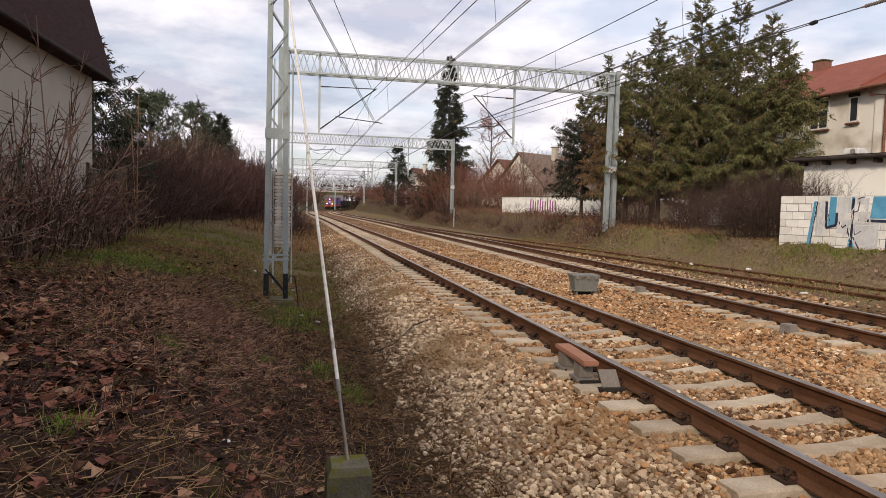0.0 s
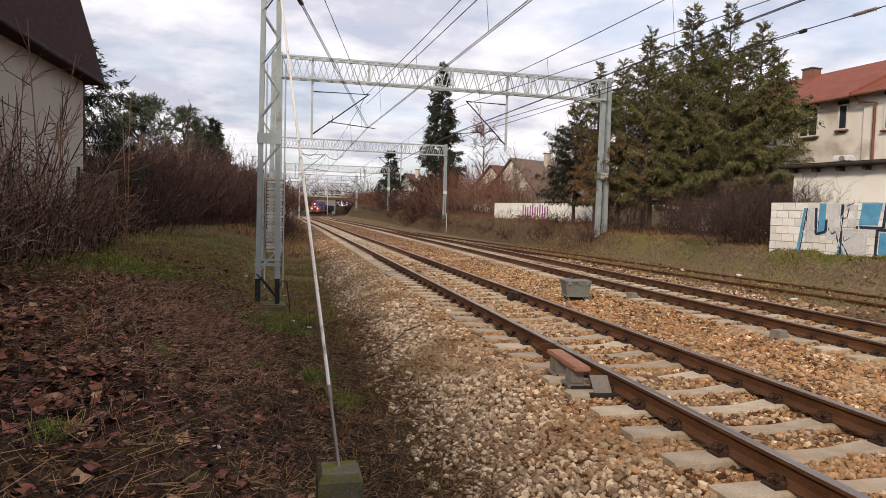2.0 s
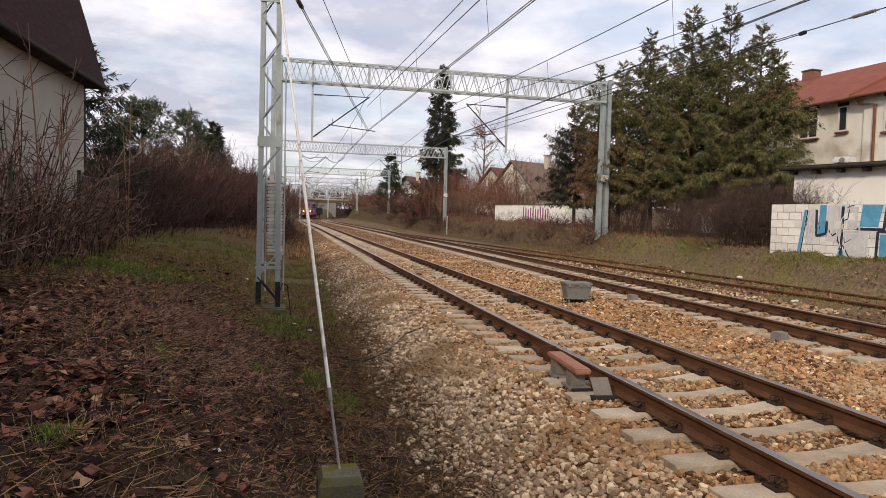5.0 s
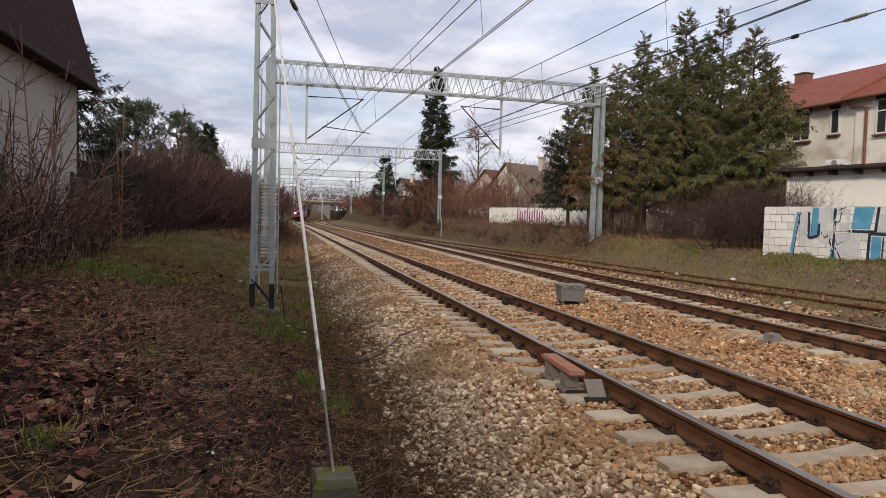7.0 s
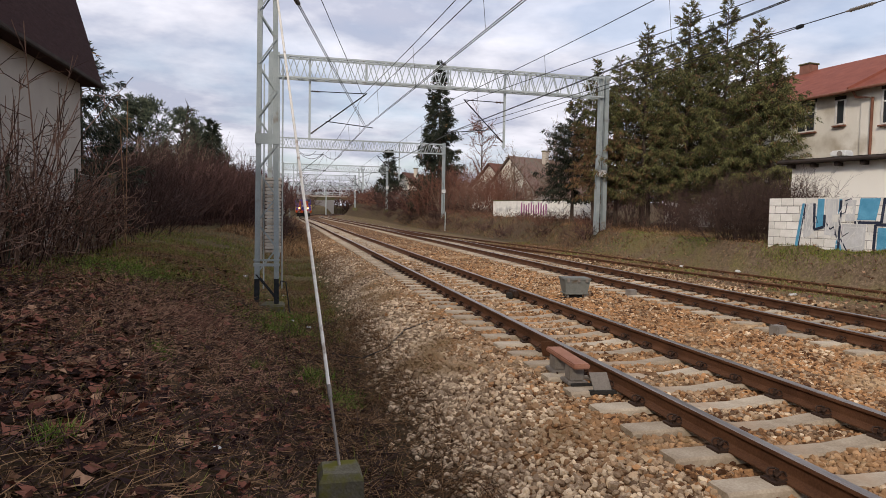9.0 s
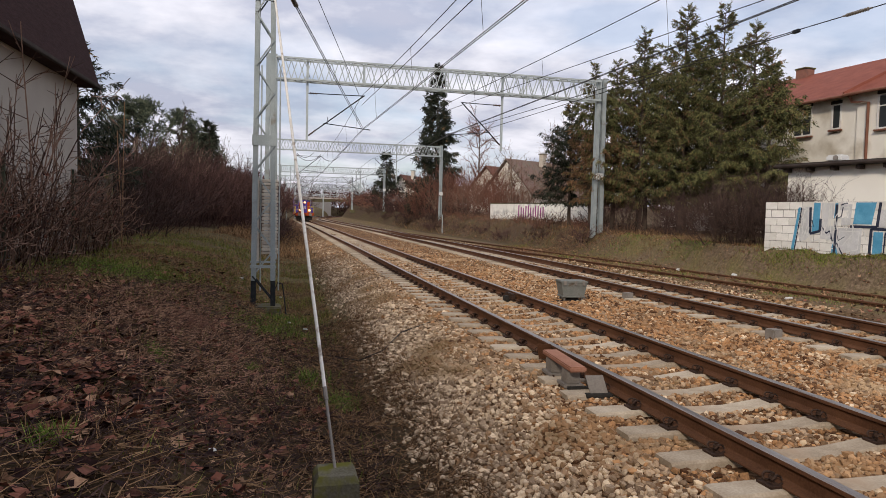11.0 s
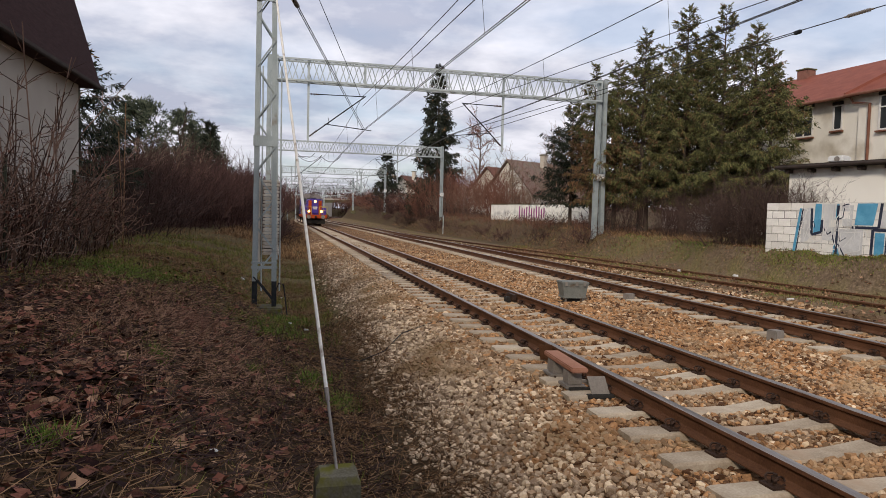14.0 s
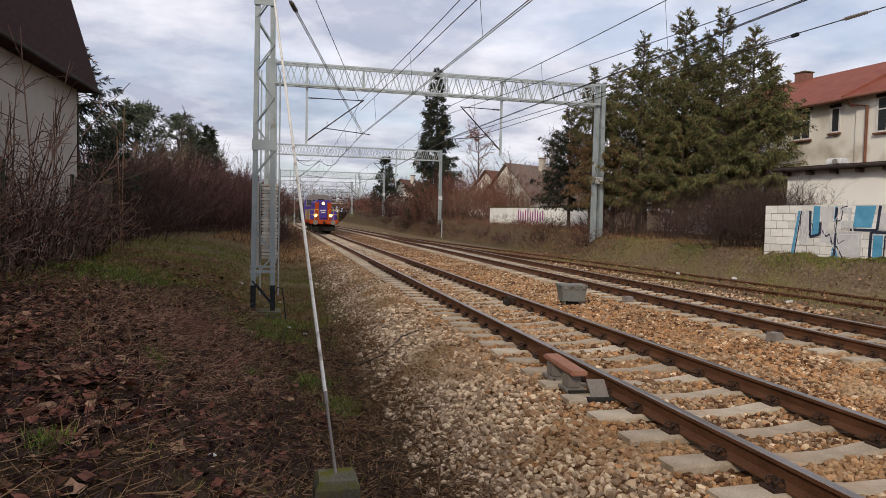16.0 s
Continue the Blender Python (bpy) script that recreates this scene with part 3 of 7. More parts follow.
# ---- tracks ----
RAIL = [(-0.075, -0.172), (0.075, -0.172), (0.075, -0.161), (0.02, -0.145), (0.009, -0.13), (0.009, -0.05), (0.036, -0.036), (0.036, -0.008), (0.028, 0.0),
        (-0.028, 0.0), (-0.036, -0.008), (-0.036, -0.036), (-0.009, -0.05), (-0.009, -0.13), (-0.02, -0.145), (-0.075, -0.161)]


def rail_geo(fn, side, y0, y1, drop=0.0):
    ys = np.concatenate([np.arange(y0, min(y1, 60), 3.0), np.arange(max(y0, 60), y1, 4.0), [y1]])
    g = Geo()
    n = len(RAIL)
    rows = []
    for y in ys:
        t = Vector((float(fn(y + 0.5) - fn(y - 0.5)), 1, 0)).normalized()
        nx = Vector((t.y, -t.x, 0))
        c = Vector((float(fn(y)), y, float(rise(y)) - drop)) + nx * side
        rows.append([c + nx * px + Vector((0, 0, pz)) for px, pz in RAIL])
    g.v = [tuple(p) for r in rows for p in r]
    for k in range(len(rows) - 1):
        for i in range(n):
            j = (i + 1) % n
            g.f.append((k * n + i, k * n + j, (k + 1) * n + j, (k + 1) * n + i))
            g.s.append(1 if i in (7, 8, 9) else 0)
    g.f.append(tuple(range(n)))
    g.s.append(0)
    return g


def sleeper_mesh():
    st = [(-1.3, -0.185), (-1.27, -0.178), (-1.0, -0.176), (-0.58, -0.176), (-0.38, -0.2), (-0.18, -0.222), (0.18, -0.222), (0.38, -0.2), (0.58, -0.176), (1.0, -0.176), (1.27, -0.178), (1.3, -0.185)]
    g = Geo()
    for x, zt in st:
        g.v += [(x, -0.145, -0.38), (x, -0.115, zt - 0.02), (x, -0.1, zt), (x, 0.1, zt), (x, 0.115, zt - 0.02), (x, 0.145, -0.38)]
    for k in range(len(st) - 1):
        for i in range(5):
            g.f.append((k * 6 + i, k * 6 + i + 1, k * 6 + i + 7, k * 6 + i + 6))
            g.s.append(0)
    g.f += [(5, 4, 3, 2, 1, 0), tuple(range((len(st) - 1) * 6, len(st) * 6))]
    g.s += [0, 0]
    return g


SLEEPER = sleeper_mesh().mesh("sleeper", [M["concrete"]])


def clip_mesh():
    """A sprung rail clip: two coils and a bolt on a base plate."""
    g = Geo()
    g.box(-0.07, 0.06, -0.07, 0.07, -0.012, 0.006)
    for s in (-1, 1):
        pts = [(0.045 * math.cos(a) - 0.01, s * 0.04 + s * 0.012 * math.sin(a * 2), 0.036 + 0.032 * math.sin(a)) for a in np.linspace(-2.6, 3.2, 9)]
        g.path(pts, 0.0085, 5)
    g.tube((-0.01, 0, 0), (-0.01, 0, 0.075), 0.014, 0.014, 6)
    g.tube((-0.01, 0, 0.035), (-0.01, 0, 0.058), 0.026, 0.026, 6)
    return g.mesh("rail_clip", [M["clip"]])


CLIP = clip_mesh()


def build_track(name, fn, label, y0, y1, near, clips, drop=0.0, sleepers=True, head="railtop"):
    tr = thing(name, label, "railway track", kind="structure")
    for s in (-0.7535, 0.7535):
        part("rail", rail_geo(fn, s, y0, y1, drop), ["rail", head], tr, "rusty steel rail with a worn head")
    if not sleepers:
        return tr
    rest = Geo()
    for k in range(int(y0 / 0.6), int(y1 / 0.6)):
        y = k * 0.6
        a = math.atan2(-(float(fn(y + 0.5) - fn(y - 0.5))), 1)
        m = pose(float(fn(y)), y, float(rise(y)) - drop, 0, 0, math.degrees(a) + RNG.normal(0, 0.35))
        if near[0] <= y <= near[1]:
            ob = part("sleeper", SLEEPER, None, tr)
            ob.matrix_basis = m
            if clips[0] <= y <= clips[1]:
                for s, flip in ((-0.7535, -1), (-0.7535, 1), (0.7535, -1), (0.7535, 1)):
                    c = part("rail_clip", CLIP, None, tr)
                    c.matrix_basis = m @ pose(s + flip * 0.105, 0, -0.165, 0, 0, 0 if flip > 0 else 180)
        elif y < 150:
            z = -0.18
            rest.add([m @ Vector(p) for p in [(-1.3, -.13, -.3), (1.3, -.13, -.3), (1.3, -.1, z), (-1.3, -.1, z), (-1.3, .1, z), (1.3, .1, z)]], [(0, 1, 2, 3), (3, 2, 5, 4)])
    if rest.v:
        ob = part("far_sleepers", rest, "concrete", tr)
        ob["kind"] = "stuff"
    return tr


build_track("track_1", cx1, "single track on pale concrete sleepers in rust-stained ballast", -9.0, 270, (-4.5, 70), (-3, 22))
build_track("track_2", cx2, "second track on concrete sleepers beside the first", -9.0, 270, (-1, 60), (2, 16))
build_track("track_3", cx3, "old siding rails sunk in grass and earth", -9.0, 75, (0, 0), (0, 0), 0.05, sleepers=False, head="rail")


# ---- overhead line ----
def lattice_portal(y, xl, xr, ztop, depth, tracks, fine, base_r, tilt=0.0):
    """A portal: two lattice masts and a lattice beam with a drop post and a hinged arm for each track."""
    po = thing("overhead_line_portal", "grey steel lattice portal carrying contact wires over the tracks", "gantry", pose(0, y, 0, 0, 0, tilt), group="portals over the tracks")
    w = 0.5
    zb = ztop - depth
    for yy in (-w / 2, w / 2):
        for z in (ztop, zb):
            part("chord", Geo().bar((xl, yy, z), (xr, yy, z), 0.08, 0.08), "galv", po)
    n = max(8, int(round((xr - xl) / 0.62)) * 1)
    xs = np.linspace(xl + 0.1, xr - 0.1, 2 * n + 1)
    lat = Geo()
    dx = xs[1] - xs[0]
    up = Geo().bar((0, 0, zb), (dx, 0, ztop), 0.035, 0.035).mesh("brace", [M["galv"]])
    dn = Geo().bar((0, 0, ztop), (dx, 0, zb), 0.035, 0.035).mesh("brace", [M["galv"]])
    for yy in (-w / 2, w / 2):
        for i in range(2 * n):
            k = (i + (yy > 0)) % 2
            if fine:
                part("brace", up if k == 0 else dn, None, po).location = (xs[i], yy, 0)
            else:
                lat.bar((xs[i], yy, (zb, ztop)[k]), (xs[i + 1], yy, (ztop, zb)[k]), 0.04, 0.04)
    for z in (ztop, zb):
        for i in range(0, 2 * n, 2):
            lat.bar((xs[i], -w / 2, z), (xs[i + 1], w / 2, z), 0.03, 0.03)
            lat.bar((xs[i + 1], w / 2, z), (xs[i + 2], -w / 2, z), 0.03, 0.03)
    for x in np.linspace(xl + 0.04, xr - 0.04, 5):
        for yy in (-w / 2, w / 2):
            lat.bar((x, yy, zb), (x, yy, ztop), 0.05, 0.05)
    part("lattice", lat, "galv", po)
    for x, zf in ((xl - 0.15, zg(xl, y) - 0.2), (xr + 0.1, base_r)):
        mast = Geo()
        hw = 0.2 if fine else 0.1
        for sx in (-1, 1):
            b0, t0 = hw, hw * 0.72
            mast.post(x + sx * b0, x + sx * t0, zf, ztop + 0.15, 0.2 if fine else 0.12, 0.26)
        m_ob = part("mast", mast, "mast", po)
        bars = [Geo().bar((-q * hw * 0.9, -0.136, 0), (q * hw * 0.9, -0.136, 0.55), 0.04, 0.012).mesh("lacing_bar", [M["mast"]]) for q in (-1, 1)]
        for k, z in enumerate(np.arange(zf + 0.4, ztop - 0.5, 0.55)):
            part("lacing_bar", bars[k % 2], None, m_ob).location = (x, 0, float(z))
        part("base", Geo().box(x - 0.45, x + 0.45, -0.35, 0.35, zf - 0.6, zf + 0.06, 0, 0.03), "oldconc", po, "concrete mast base")
    part("label_plate", Geo().box(xr + 0.1 - 0.2, xr + 0.1 + 0.2, -0.19, -0.165, base_r + 3.1, base_r + 3.45), "white", po)
    for xp, xc, s in tracks:
        arm_thing = part("drop_post", Geo().bar((xp, 0, ztop + 0.1), (xp, 0, zb - 2.8), 0.1, 0.1), "galv", po)
        x_end = xc - s * 0.2
        a = Geo()
        a.tube((xp, 0, zb - 0.55), (x_end, 0, zb - 0.52), 0.022)
        a.tube((xp, 0, zb - 2.55), (x_end, 0, zb - 0.5), 0.03)
        xm = xp + (x_end - xp) * 0.28
        a.tube((xm, 0, zb - 1.9), (xc + s * 0.1, 0, zb - 2.1), 0.022)
        a.tube((xm + s * .2, 0, zb - 1.9), (xm + s * .2, 0, zb - 1.6), 0.012)
        part("bracket_arm", a, "tar", arm_thing, "dark hinged bracket arm")
        for p, q in (((xp + s * 0.12, 0, zb - 0.55), (xp + s * 0.42, 0, zb - 0.55)), ((xp + s * 0.1, 0, zb - 2.48), (xp + s * 0.36, 0, zb - 2.26))):
            p, q = Vector(p), Vector(q)
            ins = Geo().tube(p, q, 0.02, 0.02, 6)
            for i in range(5):
                c = p.lerp(q, i / 4)
                ins.tube(c, c + (q - p).normalized() * 0.03, 0.055, 0.04, 8)
            part("insulator", ins, "insul", arm_thing, "brown ribbed insulator")
    return po


P1, P2, P3, P4 = 27.0, 61.0, 92.0, 124.0
lattice_portal(P1, -4.65, 11.55, 8.66, 0.96, [(-3.2, -0.35, 1), (6.3, 4.0, -1)], True, 0.55)
lattice_portal(P2, -5.2, 11.1, 8.62, 0.95, [(-3.4, -0.7, 1), (6.6, 4.2, -1)], False, 0.6)
lattice_portal(P3, -4.9, 9.8, 8.3, 0.9, [(-3.6, -1.2, 1), (6.3, 3.6, -1)], False, 2.0)
lattice_portal(P4, -6.5, 8.2, 8.6, 0.9, [(-4.4, -1.7, 1), (5.3, 2.8, -1)], False, 2.4)


def sag(a, b, n, drop):
    a, b = Vector(a), Vector(b)
    return [a.lerp(b, i / n) - Vector((0, 0, 4 * drop * (i / n) * (1 - i / n))) for i in range(n + 1)]


def catenary(name, stations, label):
    """Two contact wires, a sagging carrier and droppers between the stations (x, y, contact z, carrier z)."""
    th = thing(name, label, "overhead wire", group="contact lines")
    for (xa, ya, za, ca), (xb, yb, zb, cb) in zip(stations, stations[1:]):
        for o in (-0.03, 0.03):
            part("contact_wire", Geo().path([(xa + o, ya, za), (xb + o, yb, zb)], 0.011, 5), "wire", th)
        top = sag((xa - 0.12, ya, ca), (xb - 0.12, yb, cb), 12, min(0.5, 0.008 * abs(yb - ya)))
        part("carrier_wire", Geo().path(top, 0.012, 5), "wire", th)
        for i in range(1, 12, 2):
            p = top[i]
            k = i / 12
            part("dropper", Geo().tube(p, (xa + (xb - xa) * k, p.y, za + (zb - za) * k), 0.006, 0.006, 4), "wire", th)
    return th


catenary("contact_line", [(1.15, -14.0, 5.7, 7.35), (-0.55, P1, 5.66, 7.2), (-0.7, P2, 5.65, 7.1), (-1.2, P3, 5.6, 7.0), (-1.7, P4, 5.85, 7.2), (-0.4, 160, 6.1, 7.4), (7.5, 200, 6.1, 7.4)], "pair of dark contact wires with a carrier above the near track")
catenary("contact_line", [(6.2, -14.0, 5.75, 7.35), (3.8, P1, 5.68, 7.2), (4.2, P2, 5.65, 7.1), (3.6, P3, 5.6, 7.0), (2.8, P4, 5.85, 7.2), (4.6, 160, 6.1, 7.4), (12.0, 200, 6.1, 7.4)], "pair of dark contact wires with a carrier above the second track")


def end_wires():
    """Wires that leave the running line and are anchored at the mast and beyond the second track."""
    th = thing("anchor_wires", "dark anchored wires with brown insulators above the tracks", "overhead wire", group="contact lines")
    for a, b, ins in (((-4.5, 10.2, 6.95), (-0.66, P1, 5.66), 0.12), ((-4.46, 10.2, 6.95), (-0.58, P1, 5.66), 0.12), ((-4.95, 10.2, 9.4), (-0.8, P1, 7.2), None), ((8.3, 2.0, 6.1), (7.13, 8.5, 5.983), 0.74), ((7.13, 8.5, 5.983), (3.8, P1, 5.65), None), ((7.13, 8.5, 5.95), (3.95, P1, 5.4), None), ((0.32, -10.0, 5.75), (-0.67, P1, 6.75), None), ((9.4, -5.0, 6.9), (3.6, P1, 6.8), None)):
        a, b = Vector(a), Vector(b)
        part("wire", Geo().path([a, b], 0.012, 5), "wire", th)
        if ins:
            d = (b - a).normalized()
            c0 = a.lerp(b, ins)
            g = Geo().tube(c0, c0 + d * 0.62, 0.02, 0.02, 6)
            for i in range(9):
                c = c0 + d * (0.08 + i * 0.055)
                g.tube(c, c + d * 0.03, 0.042, 0.03, 8)
            part("insulator", g, "plategrey", th, "grey ribbed insulator")
    part("yoke", Geo().box(7.09, 7.17, 8.4, 8.6, 5.92, 6.0, 0, 0.015), "tar", th, "dark joining yoke")
    return th


end_wires()


def jumper_cables():
    th = thing("jumper_cables", "dark feeder cables looping below the lattice beam", "cable", group="contact lines")
    for xa, xb, z, d in ((-3.2, -1.6, 7.35, 0.45), (-3.2, -0.9, 7.2, 0.6), (-0.9, 0.9, 7.15, 0.5)):
        part("cable", Geo().path(sag((xa, P2 - 0.4, z), (xb, P2 - 0.4, z + 0.1), 10, d), 0.022, 5), "wire", th)
    return th


jumper_cables()


def lattice_mast():
    """The single anchor mast: two channels with flat lacing, a tarred foot on a concrete block."""
    x, y, zf = -4.54, 10.15, -0.42
    top = 9.6
    th = thing("lattice_mast", "grey-green lattice anchor mast with tarred feet on a concrete block", "mast", pose(x, y, zf))
    for s in (-1, 1):
        b0, t0 = 0.245, 0.165
        zc = top - zf
        g = Geo()
        k = 0.55 / zc
        for z0, z1, slot in ((0, 0.55, 1), (0.55, zc, 0)):
            xa, xb = s * (b0 + (t0 - b0) * z0 / zc), s * (b0 + (t0 - b0) * z1 / zc)
            g.post(xa, xb, z0, z1, 0.016, 0.22, 0.0, slot)
            g.post(xa - s * 0.04, xb - s * 0.04, z0, z1, 0.1, 0.012, -0.116, slot)
            g.post(xa - s * 0.04, xb - s * 0.04, z0, z1, 0.1, 0.012, 0.116, slot)
        part("channel", g, ["mast", "tar"], th, "steel channel with a black tarred foot")
    z, k = 0.1, 0
    while z < top - zf - 0.7:
        h = 0.55
        w0 = 0.22 + (0.15 - 0.22) * z / 10
        s = 1 if k % 2 else -1
        for yy in (-0.13, 0.13):
            part("lacing_bar", Geo().bar((-s * w0, yy, z), (s * w0, yy, z + h), 0.028, 0.028), "tar" if z < 0.3 else "mast", th)
        z += h
        k += 1
    for z, h in ((0.82, 0.06), (0.93, 0.04), (3.4, 0.22), (6.4, 0.15)):
        w0 = 0.275 + (0.19 - 0.275) * z / 10
        part("batten_plate", Geo().box(-w0, w0, -0.15, -0.124, z, z + h), "mast", th)
    part("cable", Geo().path([(0.24, -0.05, 0.35), (0.3, -0.06, 0.5), (0.4, -0.1, 0.48), (0.44, -0.12, 0.2), (0.48, -0.2, -0.15), (0.7, -0.5, -0.3)], 0.014, 6), "tar", th, "black cable looping to the ground")
    part("foundation", Geo().box(-0.38, 0.38, -0.34, 0.34, -0.9, 0.01, 0, 0.03), "oldconc", th, "weathered concrete foundation")
    return th


lattice_mast()


def tension_weights():
    th = thing("tension_weights", "stack of cream concrete tension weights hanging behind the mast", "counterweight", pose(-4.47, 12.4, 0.55))
    part("scale_board", Geo().box(-0.34, -0.25, -0.02, 0.02, -0.2, 1.9, 0, 0.004), "weight", th, "narrow cream scale board")
    for px in (-0.22, 0.22):
        part("guide_rod", Geo().tube((px, 0.0, -0.9), (px, 0, 4.6), 0.018), "galv", th)
    w = Geo().box(-0.19, 0.19, -0.17, 0.17, 0.008, 0.07, 0, 0.005).mesh("weight", [M["weight"]])
    for k in range(22):
        ob = part("weight", w, None, th)
        ob.matrix_basis = pose(RNG.normal(0, 0.006), RNG.normal(0, 0.006), k * 0.084, 0, 0, RNG.normal(0, 1.5))
    part("hanger_rod", Geo().tube((0, 0, -0.05), (0, 0, 6.0), 0.015), "galv", th)
    return th


tension_weights()

STAY_FOOT = Vector((-3.715, 0.19, 0.0))


def stay_wire():
    th = thing("guy_anchor", "mossy concrete anchor block with a pale stay rod", "anchor", pose(STAY_FOOT.x, STAY_FOOT.y, 0))
    blk = Geo()
    zt = -0.18
    blk.add([(-.17, -.17, -1), (.17, -.17, -1), (.17, .17, -1), (-.17, .17, -1), (-.15, -.15, zt - .05), (.15, -.15, zt - .05), (.15, .15, zt - .05), (-.15, .15, zt - .05),
             (-.12, -.12, zt), (.12, -.12, zt), (.12, .12, zt), (-.12, .12, zt)],
            [(0, 1, 5, 4), (1, 2, 6, 5), (2, 3, 7, 6), (3, 0, 4, 7), (4, 5, 9, 8), (5, 6, 10, 9), (6, 7, 11, 10), (7, 4, 8, 11), (8, 9, 10, 11)])
    part("block", blk, "oldconc", th, "mossy concrete block with chipped edges")
    foot, head = Vector((0, 0.02, zt - 0.02)), Vector((-4.8, 10.0, 9.3)) - Vector((STAY_FOOT.x, STAY_FOOT.y, 0))
    mid = foot.lerp(head, 0.045)
    rod = part("stay_rod", Geo().tube(foot, mid, 0.011, 0.011, 8), "plategrey", th, "rusty threaded lower rod")
    part("stay_wire", Geo().tube(mid, head, 0.0145, 0.0145, 8), "rod", th, "pale straight stay wire")
    part("turnbuckle", Geo().tube(mid - (head - foot) * 0.004, mid + (head - foot) * 0.004, 0.017, 0.017, 8), "plategrey", rod)
    return th


stay_wire()


# ---- trackside equipment ----
def trackside_cabinet():
    x, y = 2.22, 9.35
    z = zg(x, y)
    th = thing("trackside_cabinet", "grey-green metal cabinet with a lid on short legs between tracks", "cabinet", pose(x, y, z, 0, 0, -8))
    b = Geo()
    b.add([(-.24, -.2, .12), (.24, -.2, .12), (.24, .2, .12), (-.24, .2, .12), (-.29, -.24, .42), (.29, -.24, .42), (.29, .24, .42), (-.29, .24, .42)],
          [(3, 2, 1, 0), (0, 1, 5, 4), (1, 2, 6, 5), (2, 3, 7, 6), (3, 0, 4, 7), (4, 5, 6, 7)])
    body = part("body", b, "cabinet", th)
    part("lid", Geo().box(-.31, .31, -.26, .26, .42, .47, 0, 0.015), "cabinet", th, "overhanging lid with clamps")
    for sx in (-.22, 0.02, .2):
        part("clamp", Geo().box(sx - .03, sx + .03, -.285, -.262, .38, .475, 0, 0.006), "plategrey", th)
    part("skirt", Geo().box(-.27, .27, -.225, .225, .1, .135, 0, 0.008), "cabinet", body)
    for sx in (-.2, .2):
        for sy in (-.16, .16):
            part("leg", Geo().box(sx - .02, sx + .02, sy - .02, sy + .02, -.15, .11), "plategrey", th)
    part("gland_box", Geo().box(-.14, .14, -.12, .12, -.1, .1), "dark", th)
    return th


trackside_cabinet()


def rail_device():
    """Detector on the field side of the near rail: two grey boxes under a brown cover plank, and guard plates."""
    th = thing("track_detector", "brown-topped detector with grey boxes clamped beside the rail", "track device", pose(-1.08, 2.33, 0, 0, 0, -4))
    part("cover", Geo().box(-0.09, 0.09, -0.46, 0.46, 0.005, 0.06, 0, 0.012), "plank", th, "reddish brown cover plank")
    for y0, y1 in ((-0.36, -0.12), (0.14, 0.4)):
        b = part("box", Geo().box(-0.075, 0.075, y0 + 0.03, y1 - 0.03, -0.15, 0.003, 0, 0.01), "plategrey", th, "grey metal junction box")
        part("flange", Geo().box(-0.11, 0.11, y0 - 0.01, y1 + 0.01, -0.185, -0.15, 0, 0.006), "plategrey", b)
        for i in (-0.07, 0.07):
            part("bolt", Geo().tube((i, y0 - 0.03, -0.165), (i, y0 - 0.045, -0.165), 0.012), "clip", b)
    part("bracket", Geo().box(-0.1, 0.3, -0.44, -0.4, -0.19, -0.15, 0, 0.004), "dark", th)
    for x0, x1, yy, lean, m, lab in ((0.05, 0.24, -0.62, 0.05, "plategrey", "upright grey guard plate"), (0.06, 0.34, 1.12, -0.06, "rail", "brown guard plate against the rail")):
        g = Geo()
        for z0, z1, o in ((-0.2, 0.0, 0.0),):
            g.add([(x0 + .03, yy, z0), (x1 + .03, yy, z0), (x1 - .02, yy + lean, z1), (x0 - .02, yy + lean, z1), (x0 + .03, yy + .012, z0), (x1 + .03, yy + .012, z0), (x1 - .02, yy + lean + .012, z1), (x0 - .02, yy + lean + .012, z1)],
                  [(0, 1, 2, 3), (7, 6, 5, 4), (0, 4, 5, 1), (1, 5, 6, 2), (2, 6, 7, 3), (3, 7, 4, 0)])
        part("guard_plate", g, m, th, lab)
    part("base_foot", Geo().box(0.02, 0.3, -0.66, -0.58, -0.21, -0.17, 0, 0.006), "dark", th)
    return th


rail_device()


def inner_device():
    th = thing("rail_contact", "dark rail contact box bolted inside the rail", "track device", pose(0.68, 8.95, 0))
    part("box", Geo().box(-0.11, -0.01, -0.22, 0.2, -0.16, -0.02, 0, 0.015), "clip", th)
    part("cable_box", Geo().box(-0.2, -0.08, -0.1, 0.08, -0.2, -0.08, 0, 0.015), "dark", th)
    return th


inner_device()
for (x, y) in ((3.55, 9.2), (3.4, 4.4)):
    solid("track_junction_box", Geo().box(-.1, .1, -.09, .09, -.12, .06, 0, 0.015), "plategrey", "small rusty junction box beside the second track", "junction box", pose(x, y, -0.12, 0, 0, 12), group="small junction boxes")


def sleeper_cable(name, pts, label):
    return solid(name, Geo().path([(x, y, zg(x, y) + h * 0.6) for x, y, h in pts], 0.008, 6), "tar", label, "cable")


sleeper_cable("ground_cable", [(-1.35, 6.6, 0.05), (-1.7, 6.4, 0.06), (-2.2, 6.3, 0.08), (-2.6, 5.6, 0.06), (-3.0, 5.4, 0.1), (-3.4, 6.0, 0.06)], "thin black cable lying down the ballast slope")
sleeper_cable("ground_cable", [(0.75, 8.2, 0.05), (1.3, 8.6, 0.07), (1.7, 9.0, 0.06), (2.1, 9.3, 0.05)], "thin black cable from rail contact to cabinet")


